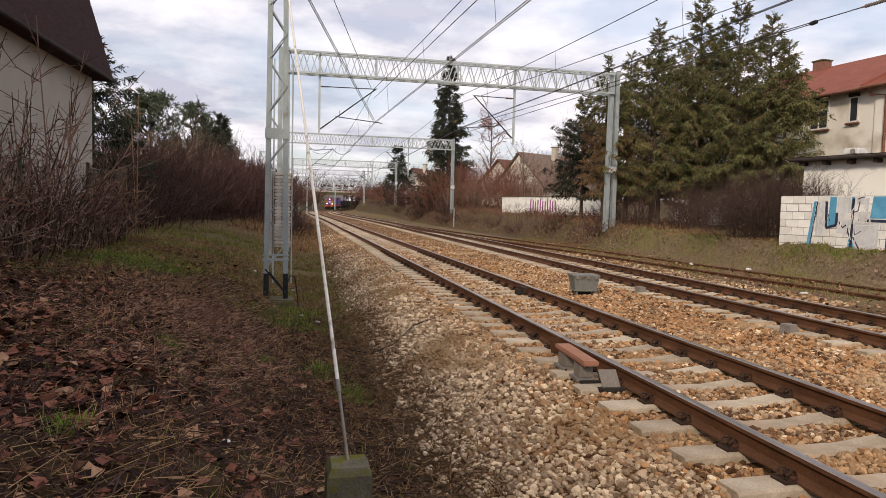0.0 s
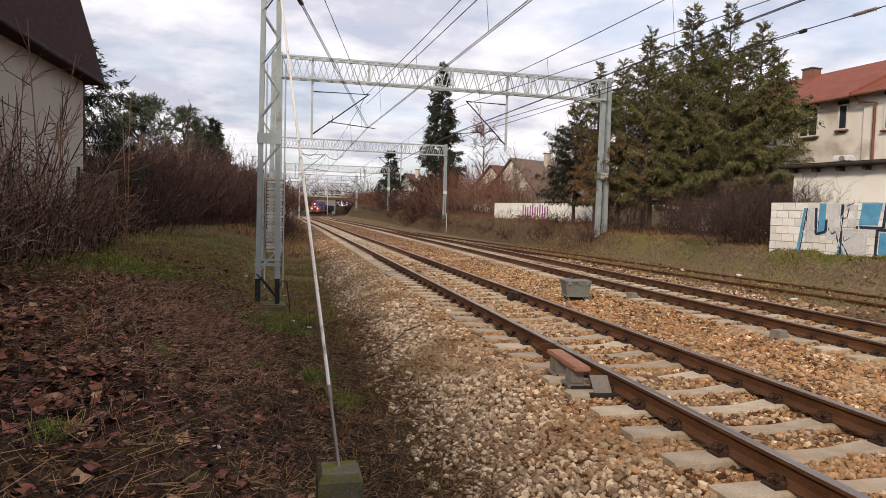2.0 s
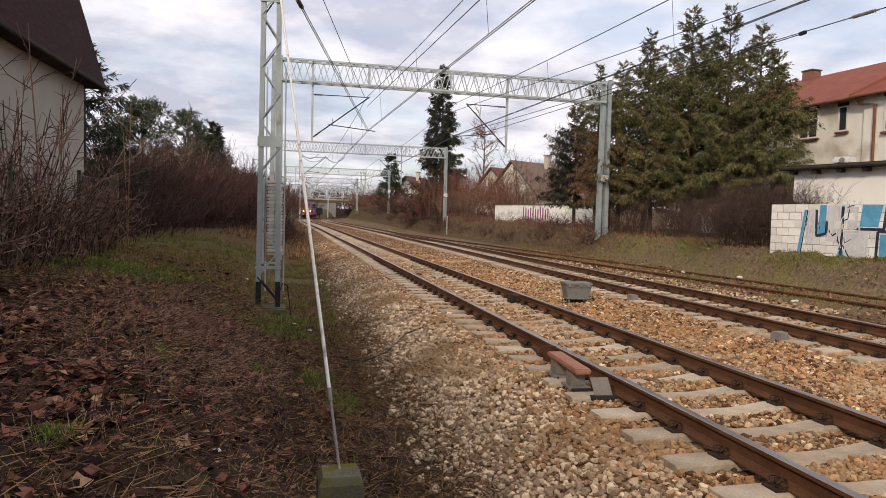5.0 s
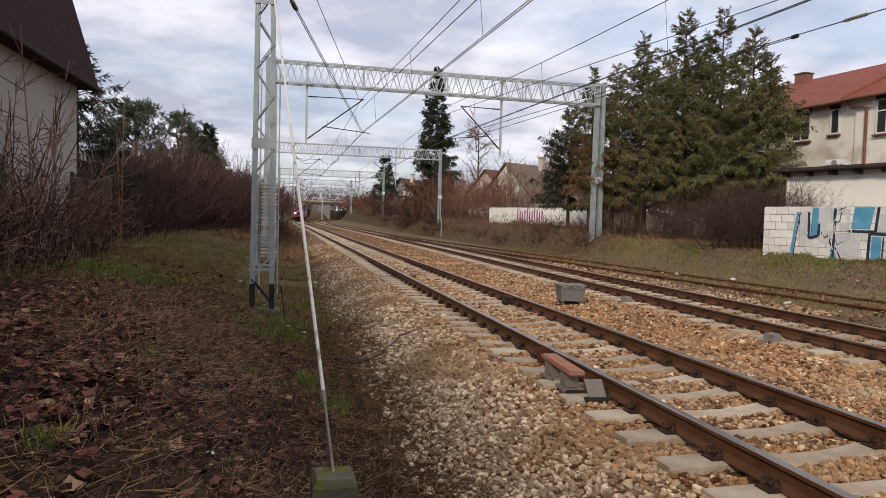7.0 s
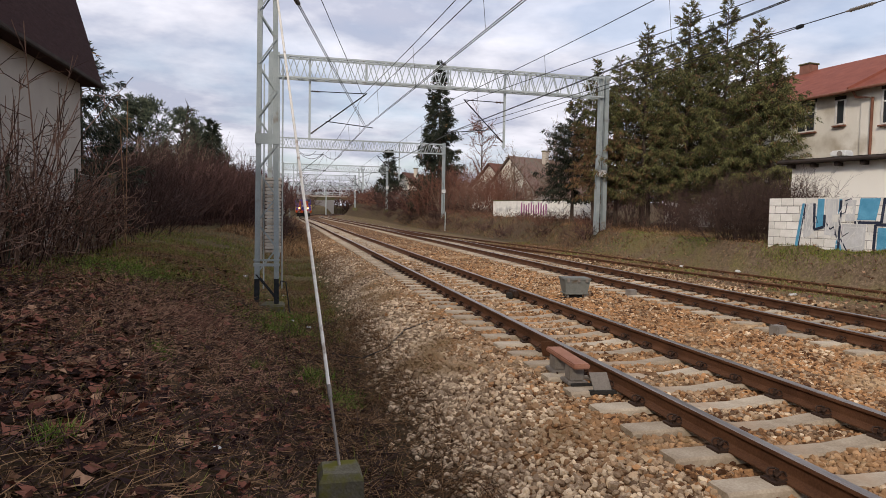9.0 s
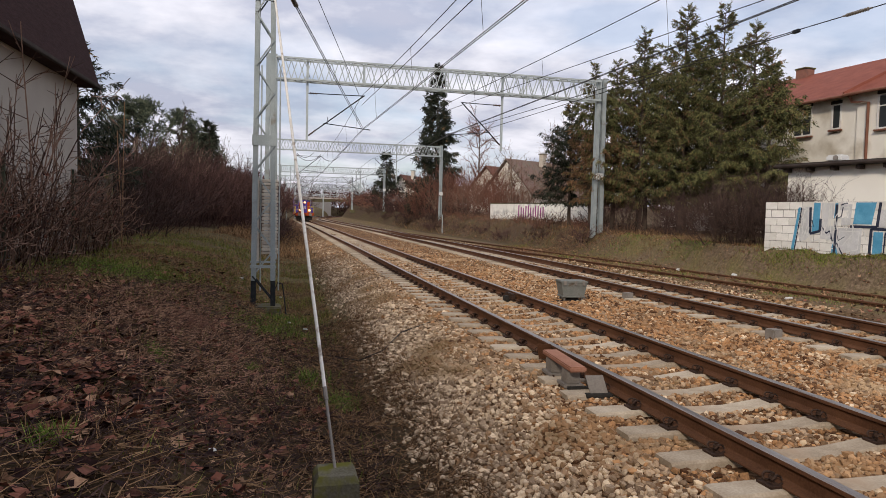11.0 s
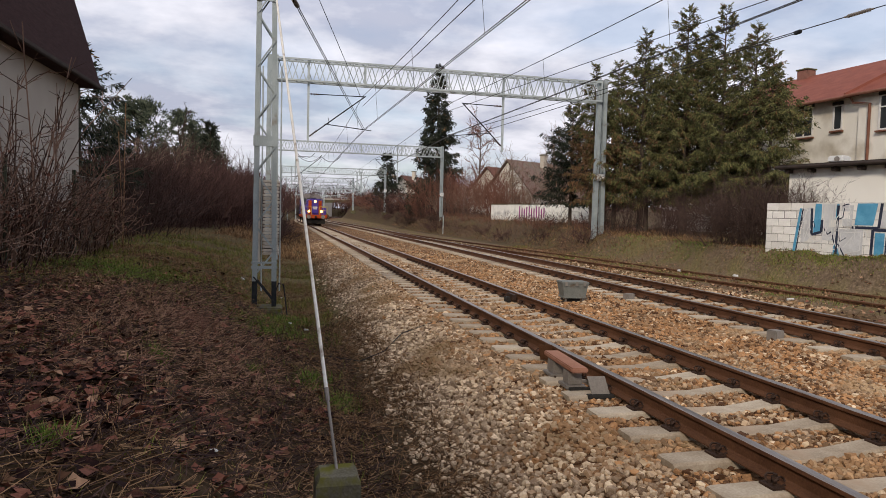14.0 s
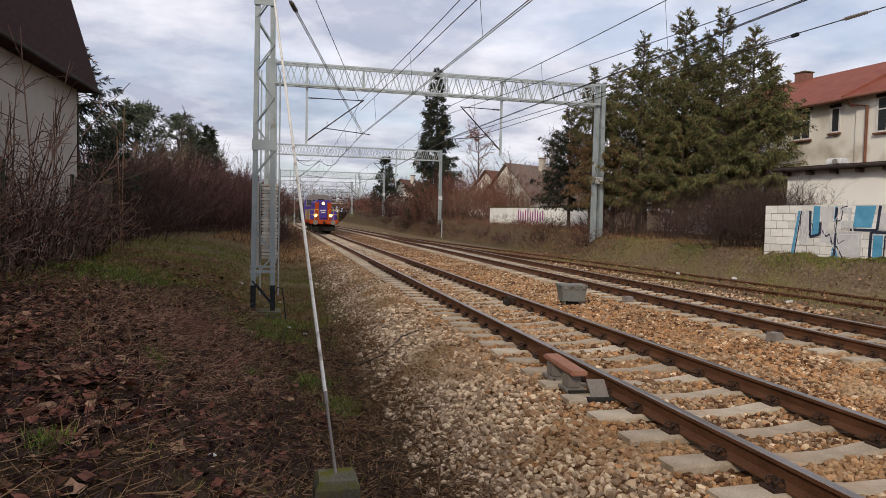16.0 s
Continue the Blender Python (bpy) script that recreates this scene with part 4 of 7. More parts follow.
# ---- buildings ----
def wall_frame(ax, ay, bx, by, z):
    """Frame of a wall: origin at a, x towards b, z up; y points to the far side of the walker facing it from -y."""
    d = math.degrees(math.atan2(by - ay, bx - ax))
    return pose(ax, ay, z, 0, 0, d), math.hypot(bx - ax, by - ay)


def grey_house():
    # unseen length behind the camera is added to shade the bank and ballast edge
    m, ln = wall_frame(-10.08, -16.5, -9.41, 14.65, 0.0)     # x runs along the tracks; +y lies away from them
    th = thing("grey_house", "grey-beige rendered house with a steep dark brown roof beside the line", "house", m)
    e = 4.82
    part("wall", Geo().box(0, ln, 0, 0.3, -0.2, e), "plaster", th, "smooth grey-beige render")
    part("wall", Geo().box(ln - 0.3, ln - 0.003, 0.3, 9, -0.2, e), "plaster", th)
    part("wall", Geo().box(0.003, 0.3, 0.3, 9, -0.2, e), "plaster", th)
    part("wall", Geo().box(0.3, ln - 0.3, 8.7, 9, -0.2, e), "plaster", th)
    r = Geo()
    o = 0.4
    # mansard slope: steep lower roof then a flatter top
    prof = [(-o, e + 0.02), (0.4, e + 3.6), (4.5, e + 5.2), (8.6, e + 3.6), (9.4, e + 0.02)]
    x0, x1 = -0.6, ln + 0.5
    hip = [0.0, 0.95, 2.4, 0.95, 0.0]
    vs = [(x0 + h * 0, y, z) for (y, z), h in zip(prof, hip)] + [(x1 - h, y, z) for (y, z), h in zip(prof, hip)]
    r.add(vs, [(i, i + 5, i + 6, i + 1) for i in range(4)] + [(0, 1, 2, 3, 4), (9, 8, 7, 6, 5)])
    part("roof", r, "roofbrown", th, "dark brown shingled mansard roof")
    part("soffit", Geo().box(x0 + 0.02, x1 - 0.02, -o + 0.02, 0.3, e - 0.03, e - 0.005), "roofbrown", th)
    part("soffit", Geo().box(ln, x1 - 0.02, 0.3, 9.58, e - 0.03, e - 0.005), "roofbrown", th)
    part("gutter", Geo().box(x0, x1 + 0.03, -o - 0.06, -o + 0.02, e - 0.06, e + 0.05, 0, 0.02), "fascia", th)
    part("plinth", Geo().box(0, ln + 0.02, -0.03, 0.0, -0.2, 1.2), "plaster", th)
    return th


grey_house()


def window(parent, x, z, w, h, y=0.0, sill=True, shade=True, bars=True):
    wi = part("window", Geo().box(x - w / 2, x + w / 2, y - 0.0, y + 0.012, z, z + h), "pane", parent, "dark window pane set in the wall")
    fr = Geo()
    for a, b, c, d in ((x - w / 2 - .05, x - w / 2 + .02, z, z + h), (x + w / 2 - .02, x + w / 2 + .05, z, z + h), (x - w / 2, x + w / 2, z - .04, z + .04), (x - w / 2, x + w / 2, z + h - .05, z + h + .03)):
        fr.box(a, b, y - 0.05, y + 0.004, c, d)
    if bars:
        fr.box(x - .03, x + .03, y - .045, y - 0.002, z, z + h)
        fr.box(x - w / 2, x + w / 2, y - .04, y - 0.002, z + h * .64, z + h * .64 + .05)
    part("window_frame", fr, "frame", wi)
    if sill:
        part("window_sill", Geo().box(x - w / 2 - .12, x + w / 2 + .12, y - .16, y - 0.002, z - .12, z - .045, 0, 0.01), "pipe", wi)
    if shade:
        part("shutter_box", Geo().box(x - w / 2 - .06, x + w / 2 + .06, y - .09, y - 0.002, z + h, z + h + .16, 0, 0.01), "fascia", wi)
    return wi


def cream_building():
    # long wall seen over the spruces; origin at the near corner with the downpipe
    m, ln = wall_frame(20.2, 30.0, 21.3, 20.6, 0.0)
    th = thing("cream_building", "two-storey cream plastered building with a faded red hipped roof", "house", m)
    e = 7.58
    part("wall", Geo().box(-4, ln, 0, 0.35, 0.6, e), "cream", th, "stained cream plaster wall")
    part("wall", Geo().box(ln - 0.35, ln - 0.003, 0.35, 10, 0.6, e), "cream", th)
    part("wall", Geo().box(-3.997, -3.65, 0.35, 10, 0.6, e), "cream", th)
    wing = part("wing", Geo().box(ln, ln + 11, -0.12, 9.5, 0.6, e), "cream", th, "slightly forward wing of the same plaster")
    ov = 0.45
    r = Geo()
    r.add([(-4.4, -ov, e), (ln + .1, -ov, e), (ln + .1, 10.5, e), (-4.4, 10.5, e), (0.2, 5, e + 2.7), (ln + .1, 5, e + 2.7)], [(0, 1, 5, 4), (2, 3, 4, 5), (3, 0, 4), (1, 2, 5), (3, 2, 1, 0)])
    part("roof", r, "roofred", th, "faded red sheet roof")
    r2 = Geo()
    a, b = ln - 0.35, ln + 11.6
    r2.add([(a, -0.58, e + .02), (b, -0.58, e + .02), (b, 10, e + .02), (a, 10, e + .02), (a + 3.6, 4.6, e + 3.5), (b, 4.6, e + 3.5)], [(0, 1, 5, 4), (2, 3, 4, 5), (3, 0, 4), (1, 2, 5), (3, 2, 1, 0)])
    part("roof", r2, "roofred", th, "faded red hipped wing roof")
    part("ridge_cap", Geo().bar((a, -0.58, e + .05), (a + 3.6, 4.6, e + 3.53), 0.16, 0.12), "roofred", th)
    g = Geo()
    g.path([(-4.4, -ov - 0.06, e - 0.05), (ln - 0.2, -ov - 0.06, e - 0.05)], 0.07, 8)
    part("gutter", g, "pipe", th)
    part("gutter", Geo().path([(a, -0.64, e - .04), (b, -0.64, e - .04)], 0.07, 8), "pipe", th)
    part("downpipe", Geo().path([(ln - .15, -ov - .05, e - .08), (ln - 0.1, -.35, e - .35), (ln + .6, -.22, e - .45), (ln + .6, -.22, 0.8)], 0.06, 8), "pipe", th, "copper-brown downpipe")
    for x, w, h, z in ((ln - 1.1, 0.42, 1.15, 6.15), (ln - 2.96, 1.0, 1.4, 6.0), (ln - 6.2, 1.0, 1.4, 6.0), (ln - 9.4, 1.0, 1.4, 6.0)):
        window(th, x, z, w, h, -0.015, bars=w > 0.6)
    for x in (ln + 1.5, ln + 5.0, ln + 8):
        window(wing, x, 5.9, 0.9, 1.5, -0.14)
    ch = part("chimney", Geo().box(ln - 7.7, ln - 7.0, 4.6, 5.3, e + 1.8, e + 3.05, 0, 0.03), "tilered", th, "brick chimney")
    part("chimney_cap", Geo().box(ln - 7.75, ln - 6.95, 4.55, 5.35, e + 3.05, e + 3.13, 0, 0.02), "oldconc", ch)
    return th


cream_building()


def garage_row():
    m, ln = wall_frame(13.4, 17.6, 14.9, 12.0, 0.0)
    th = thing("garage_row", "low cream outbuilding with a black bitumen roof edge", "garage", m)
    part("wall", Geo().box(1.5, 12, 0, 5, 0.4, 3.617), "cream_pale", th, "pale plaster wall")
    part("roof_edge", Geo().box(1.2, 12.3, -0.35, 5.4, 3.62, 3.77, 0, 0.02), "fascia", th, "black bitumen roof edge")
    part("gutter", Geo().path([(1.2, -0.4, 3.67), (12.3, -0.4, 3.67)], 0.06, 8), "fascia", th)
    for i in range(9):
        part("gutter_bracket", Geo().box(1.5 + i * 0.85, 1.64 + i * 0.85, -0.3, -0.002, 3.47, 3.598), "fascia", th)
    tk = part("roof_tank", Geo().box(2.85, 3.4, 0.0, 0.5, 3.785, 4.02, 0, 0.05), "white", th, "white unit lying on the roof")
    part("strap", Geo().tube((3.2, -0.003, 3.9), (3.2, -0.02, 3.9), 0.09, 0.09, 14), "plategrey", tk)
    return th


garage_row()


def block_wall():
    """A whitewashed wall of separate blocks with spray paint on its face."""
    m, ln = wall_frame(10.19, 12.9, 11.6, 7.8, 0.0)
    zb, zt = 0.62, 2.25
    th = thing("graffiti_wall", "whitewashed concrete block wall covered with blue and silver graffiti", "wall", m, kind="structure")
    part("core", Geo().box(0.01, ln, 0.012, 0.24, 0.2, zt - 0.01), "mortar", th)
    h, w = 0.2325, 0.385
    mesh = Geo().box(0.006, w - 0.006, -0.0, 0.2, 0.006, h - 0.006, 0, 0.008).mesh("block", [M["block"]])
    half = Geo().box(0.006, w / 2 - 0.006, -0.0, 0.2, 0.006, h - 0.006, 0, 0.008).mesh("block", [M["block"]])
    for r in range(-2, 7):
        x = 0.0
        z = zb + r * h
        first = r % 2
        while x < ln - 0.2:
            ob = part("block", half if first else mesh, None, th)
            ob.matrix_basis = pose(x, RNG.normal(0, 0.004), z, 0, RNG.normal(0, 0.25), 0)
            x += w / 2 if first else w
            first = 0

    def paint(pts, colour, lift, wd=0.0):
        g = Geo()
        if wd:
            for (xa, za), (xb, zc) in zip(pts, pts[1:]):
                d = Vector((xb - xa, zc - za)).normalized()
                nx, nz = -d.y * wd / 2, d.x * wd / 2
                g.add([(xa - nx, -lift, za - nz), (xb - nx, -lift, zc - nz), (xb + nx, -lift, zc + nz), (xa + nx, -lift, za + nz)], [(0, 1, 2, 3)])
        else:
            g.add([(x, -lift, z) for x, z in pts], [tuple(range(len(pts)))])
        part("spray_paint", g, colour, th)

    # tall outlined letters: silver fills, blue blocks, dark and white outlines
    zc = lambda v: zb + v * (zt - zb)

    def strokes(rows, colour, lift, wd):
        for r in rows:
            paint([(x, zc(v)) for x, v in r], colour, lift, wd)

    for r in ([(1.12, .3), (1.18, .88), (1.4, .92), (1.42, .4), (1.3, .32)], [(1.74, .36), (1.74, .97), (2.08, .97), (2.08, .33)], [(2.2, .12), (2.22, .55), (2.86, .55), (2.84, .1)],
              [(2.24, .6), (2.26, .95), (2.58, .95), (2.55, .6)], [(3.28, .58), (3.3, .92), (3.9, .92), (3.85, .58)], [(3.5, .05), (3.5, .5), (4.3, .5), (4.3, .05)]):
        paint([(x, zc(v)) for x, v in r], "silver", 0.006)
    for r in ([(1.48, .44), (1.7, .49), (1.71, .98), (1.52, .98)], [(2.62, .62), (3.1, .62), (3.2, .98), (2.68, .98)], [(3.14, .0), (3.38, .0), (3.4, .5), (3.16, .5)], [(2.06, .05), (2.3, .02), (2.2, .22), (2.08, .3)],
              [(2.1, .72), (2.19, .7), (2.2, .97), (2.12, .97)], [(.86, .06), (.95, .06), (1.13, .9), (1.06, .9)], [(3.95, .55), (4.5, .55), (4.5, .95), (4.0, .95)]):
        paint([(x, zc(v)) for x, v in r], "blue", 0.0085)
    strokes(([(1.42, .9), (1.44, .44), (1.72, .49), (1.73, .7)], [(2.15, .12), (2.17, .95)], [(2.55, .58), (3.24, .58), (3.3, .98)], [(3.07, .0), (3.1, .55), (4.4, .52)]), "navy", 0.011, 0.075)
    strokes(([(.97, .04), (1.16, .9)], [(2.2, .3), (2.4, .08), (2.7, .06), (3.0, .1)], [(1.74, .6), (1.9, .45), (2.0, .5), (2.1, .3)], [(3.42, .0), (3.45, .5)]), "navy", 0.0115, 0.035)
    strokes(([(1.2, .3), (1.24, .85), (1.38, .86), (1.36, .45), (1.5, .3), (1.7, .34)], [(1.78, .4), (1.78, .93), (2.02, .93), (2.02, .4), (1.78, .4)], [(2.26, .18), (2.27, .5), (2.8, .5), (2.78, .2), (2.4, .14)],
             [(2.3, .62), (2.32, .9), (2.52, .9)], [(1.82, .45), (1.98, .7)], [(2.36, .25), (2.6, .44)]), "white", 0.0125, 0.022)
    rg = np.random.default_rng(5)
    for k in range(60):
        x, v = float(rg.uniform(1.12, 3.05)), float(rg.uniform(0.28, 0.95))
        if 1.46 < x < 1.74 or (x > 2.55 and v > 0.5):
            continue
        pts = [(x, zc(v))]
        for q in range(int(rg.integers(2, 4))):
            x, v = x + float(rg.normal(0, 0.07)), min(0.97, max(0.2, v + float(rg.normal(0, 0.13))))
            pts.append((x, zc(v)))
        paint(pts, ("white", "silver", "white", "white", "navy", "white")[k % 6], 0.0135 + 0.0004 * (k % 5), float(rg.uniform(0.014, 0.03)))
    return th


block_wall()


def long_wall():
    m, ln = wall_frame(12.58, 48.4, 17.6, 38.0, 0.0)
    th = thing("garden_wall", "pale concrete garden wall with faded purple and grey graffiti", "wall", m, kind="structure")
    n = 6
    for i in range(n):
        part("panel", Geo().box(i * ln / n + 0.015, (i + 1) * ln / n - 0.015, 0, 0.14, 0.6, 2.72 + 0.015 * (i % 2), 0, 0.015), "block", th)
    part("coping", Geo().box(-0.05, ln + 0.05, -0.04, 0.18, 2.74, 2.8, 0, 0.01), "oldconc", th)
    for k in range(11):
        x = 3.3 + k * 0.26
        g = Geo().box(x, x + 0.13, -0.006, -0.004, 1.6 + 0.1 * math.sin(k * 2.1), 2.5 + 0.1 * math.cos(k * 1.7))
        part("spray_paint", g, "magenta", th)
    ring = Geo()
    for rr, z0 in ((0.55, 1.75), (0.95, 1.75)):
        pts = [(9.0 + rr * math.cos(a) * 1.4, -0.006, z0 + rr * 0.9 * math.sin(a)) for a in np.linspace(0, math.pi, 12)]
        for p, q in zip(pts, pts[1:]):
            ring.bar(p, q, 0.09, 0.006)
    part("spray_paint", ring, "navy", th)
    for k in range(6):
        x = 6.1 + k * 0.3
        part("spray_paint", Geo().bar((x, -0.006, 1.8), (x + 0.1, -0.006, 2.5), 0.06, 0.006), "silver", th)
    return th


long_wall()


def gabled_house(at, length, width, eave, ridge, roof, wall, label, dormer=False):
    th = thing("tiled_house", label, "house", at, group="houses behind the gardens")
    part("wall", Geo().prism([(-width / 2, -1), (width / 2, -1), (width / 2, eave), (0, ridge - 0.1), (-width / 2, eave)], -length / 2, length / 2), wall, th)
    for s in (-1, 1):
        sl = Vector((s * (width / 2 + 0.5), 0, eave - 0.5 * (ridge - eave) / (width / 2)))
        g = Geo()
        o = 0.35
        g.add([(0, -length / 2 - o, ridge), (0, length / 2 + o, ridge), (sl.x, length / 2 + o, sl.z), (sl.x, -length / 2 - o, sl.z),
               (0, -length / 2 - o, ridge + .14), (0, length / 2 + o, ridge + .14), (sl.x, length / 2 + o, sl.z + .14), (sl.x, -length / 2 - o, sl.z + .14)],
              [(0, 1, 2, 3), (7, 6, 5, 4), (0, 4, 5, 1), (1, 5, 6, 2), (2, 6, 7, 3), (3, 7, 4, 0)])
        part("roof", g, roof, th)
    ch = part("chimney", Geo().box(0.5, 1.1, -0.9, -0.3, ridge - 1.2, ridge + 0.9, 0, 0.03), "weight", th)
    part("chimney_cap", Geo().box(0.42, 1.18, -0.98, -0.22, ridge + 0.9, ridge + 1.0), "oldconc", ch)
    for s in (-1, 1):
        wi = part("window", Geo().box(s * 1.4 - .45, s * 1.4 + .45, -length / 2 - .02, -length / 2 - .004, eave - 1.7, eave - 0.4), "pane", th)
        part("window_frame", Geo().box(s * 1.4 - .03, s * 1.4 + .03, -length / 2 - .05, -length / 2 - .021, eave - 1.7, eave - .4), "frame", wi)
        for k in range(-1, 2):
            part("window", Geo().box(-width / 2 - .02, -width / 2 - .004, k * length * .3 - .5, k * length * .3 + .5, eave - 1.8, eave - 0.5), "pane", th)
    return th


gabled_house(pose(24.2, 66.4, 1.1, 0, 0, -62), 11, 7.0, 3.3, 6.8, "tiledark", "cream", "house with a weathered dark tile roof and white gable")
gabled_house(pose(22.4, 73.5, 1.4, 0, 0, -62), 6.5, 6.5, 3.4, 6.3, "tilered", "cream", "house with an orange-red tile roof behind bare bushes")
gabled_house(pose(17.6, 112, 2.4, 0, 0, -40), 7, 6.0, 3.2, 6.2, "tilered", "cream", "far house with a red tile roof and cream walls")
gabled_house(pose(14.5, 92, 1.9, 0, 0, 60), 5, 5.0, 1.6, 2.6, "plategrey", "cream", "small shed with a pale sloping roof")


def road_bridge():
    th = thing("road_bridge", "concrete road bridge with pale railings crossing the cutting", "bridge", pose(0, 236, 0, 0, 0, -4))
    zs = 6.0
    part("deck", Geo().box(-45, 40, -4, 4, zs, zs + 1.1), "oldconc", th, "grey concrete deck")
    part("ledge", Geo().box(-45, 40, -4.5, -4.003, zs + 0.7, zs + 1.2), "weight", th)
    r = Geo()
    for z in (1.75, 2.3):
        r.bar((-45, -4.3, zs + z), (40, -4.3, zs + z), 0.2, 0.2)
    part("rail", r, "galv", th, "pale railing bar")
    post = Geo().box(-0.16, 0.16, -4.4, -4.2, zs + 1.2, zs + 2.35).mesh("post", [M["galv"]])
    for k in range(29):
        part("post", post, None, th).location = (-44 + k * 2.9, 0, 0)
    part("abutment", Geo().box(23.5, 40, -3.9, 3.9, -1, zs - 0.004), "oldconc", th)
    part("abutment", Geo().box(-45, 11.5, -3.9, 3.9, -1, zs - 0.004), "oldconc", th)
    w = Geo()
    w.add([(6.5, -7.2, -1), (11.5, -4.0, -1), (11.5, -4.0, zs - .3), (4.5, -8.4, zs - .6), (4.5, -8.4, -1), (6.5, -6.6, -1), (11.5, -3.95, -1), (11.5, -3.95, zs - .3), (4.5, -7.8, zs - .6)],
          [(0, 1, 2, 3, 4), (5, 8, 7, 6), (3, 2, 7, 8)])
    part("wing_wall", w, "mortar", th, "pale concrete wing wall")
    return th


road_bridge()


def line_post(x, y, h, r, label, sign=False):
    z = zg(x, y)
    th = thing("line_post", label, "post", pose(x, y, z), group="posts along the line")
    part("post", Geo().tube((0, 0, -0.3), (0, 0, h), r, r * 0.8, 8), "galv", th)
    if sign:
        part("sign_plate", Geo().tube((0, -0.12, h - 1.0), (0, -0.16, h - 1.0), 0.42, 0.42, 16), "white", th, "round white sign plate")
    return th


line_post(-5.0, 100.0, 5.2, 0.16, "grey post with a round white sign", True)
line_post(-5.4, 78.0, 3.4, 0.11, "plain grey concrete post")
line_post(-2.3, 150.0, 8.0, 0.16, "tall grey overhead line post")
line_post(9.8, 54.0, 1.7, 0.05, "thin marker post by the bank")
line_post(6.0, 186.0, 8.0, 0.17, "tall grey overhead line post")
line_post(13.5, 168.0, 8.6, 0.17, "tall grey overhead line post")
line_post(15.5, 176.0, 9.0, 0.17, "tall grey overhead line post")


def side_portal():
    """Far beams beyond the bend."""
    for y, xl, xr, z in ((158.0, -4.0, 13.0, 8.6), (190.0, 0.0, 18.0, 9.0)):
        lattice_portal(y, xl, xr, z, 0.9, [], False, zg(xr, y) - 0.1)


side_portal()


# ---- the train ----
def locomotive():
    """A centre-hood engine; local y points back along the train, origin on the rails amid its length."""
    th = thing("locomotive", "orange and violet-blue engine with lit headlights and side railings", "locomotive")
    f = -7.0
    part("frame", Geo().box(-1.5, 1.5, f, 7.0, 0.95, 1.3, 0, 0.04), "orange", th, "orange footplate frame")
    part("buffer_beam", Geo().box(-1.4, 1.4, f - 0.12, f, 0.85, 1.32, 0, 0.03), "orange", th, "orange buffer beam")
    hood = part("hood", Geo().prism([(-0.8, 1.3), (0.8, 1.3), (0.8, 3.1), (0.62, 3.35), (-0.62, 3.35), (-0.8, 3.1)], f + 1.2, 1.8), "purple", th, "violet-blue engine hood")
    part("nose_panel", Geo().prism([(-0.42, 1.5), (0.42, 1.5), (0.36, 3.3), (-0.36, 3.3)], f + 1.06, f + 1.19), "purple", hood)
    for s in (-1, 1):
        part("side_stripe", Geo().box(s * 0.64 - 0.2, s * 0.64 + 0.2, f + 1.14, f + 1.197, 1.35, 3.12), "orange", hood, "orange corner panel")
        part("equipment_box", Geo().box(s * 1.12 - 0.3, s * 1.12 + 0.3, f + 1.0, f + 5, 1.3, 2.2, 0, 0.05), "purple", th)
    cabz = 4.05
    cab = part("cab", Geo().prism([(-1.5, 1.3), (1.5, 1.3), (1.5, 3.5), (1.15, 3.95), (0.5, cabz), (-0.5, cabz), (-1.15, 3.95), (-1.5, 3.5)], 1.8, 4.4), "purple", th, "violet-blue cab with pale upper band")
    part("cab_band", Geo().box(-1.42, 1.42, 1.74, 1.797, 2.75, 3.62), "plategrey", cab)
    for x in (-1.05, -0.36, 0.36, 1.05):
        part("cab_window", Geo().box(x - 0.27, x + 0.27, 1.7, 1.737, 2.95, 3.5), "pane", cab)
    part("roof", Geo().prism([(-1.45, 3.52), (1.45, 3.52), (1.1, 4.02), (0.5, 4.14), (-0.5, 4.14), (-1.1, 4.02)], 1.6, 4.5), "plategrey", cab, "grey rounded cab roof")
    part("rear_hood", Geo().box(-0.8, 0.8, 4.4, 6.7, 1.3, 3.1, 0, 0.08), "purple", th)
    for x, z, r in ((-0.78, 1.75, 0.17), (0.78, 1.75, 0.17), (0, 3.0, 0.15)):
        lp = part("headlight", Geo().tube((x, f + 1.0, z), (x, f + 1.2, z), r + 0.05, r + 0.05, 14), "dark", th)
        part("lens", Geo().tube((x, f + 0.96, z), (x, f + 0.999, z), r, r, 14), "lamp", lp, "glowing warm headlight lens")
    for s in (-1, 1):
        b = part("buffer", Geo().tube((s * 0.875, f - 0.62, 1.05), (s * 0.875, f - 0.1, 1.05), 0.09, 0.12, 10), "dark", th)
        part("buffer_head", Geo().tube((s * 0.875, f - 0.66, 1.05), (s * 0.875, f - 0.6, 1.05), 0.25, 0.25, 14), "plategrey", b)
        rl = Geo()
        for z in (1.85, 2.35):
            rl.path([(s * 1.45, f + 0.05, z), (s * 1.45, 1.8, z)], 0.025, 5)
            rl.path([(s * 0.5, f + 0.05, z), (s * 1.45, f + 0.05, z)], 0.025, 5)
        for yy in np.linspace(f + 0.05, 1.5, 6):
            rl.path([(s * 1.45, yy, 1.3), (s * 1.45, yy, 2.35)], 0.025, 5)
        for xx in (0.5, 0.95):
            rl.path([(s * xx, f + 0.05, 1.3), (s * xx, f + 0.05, 2.35)], 0.025, 5)
        part("handrail", rl, "yellow", th, "pale yellow handrail")
        st = Geo()
        for z in (0.35, 0.65, 0.95):
            st.box(s * 1.38 - 0.2, s * 1.38 + 0.2, f + 0.1, f + 0.4, z, z + 0.04)
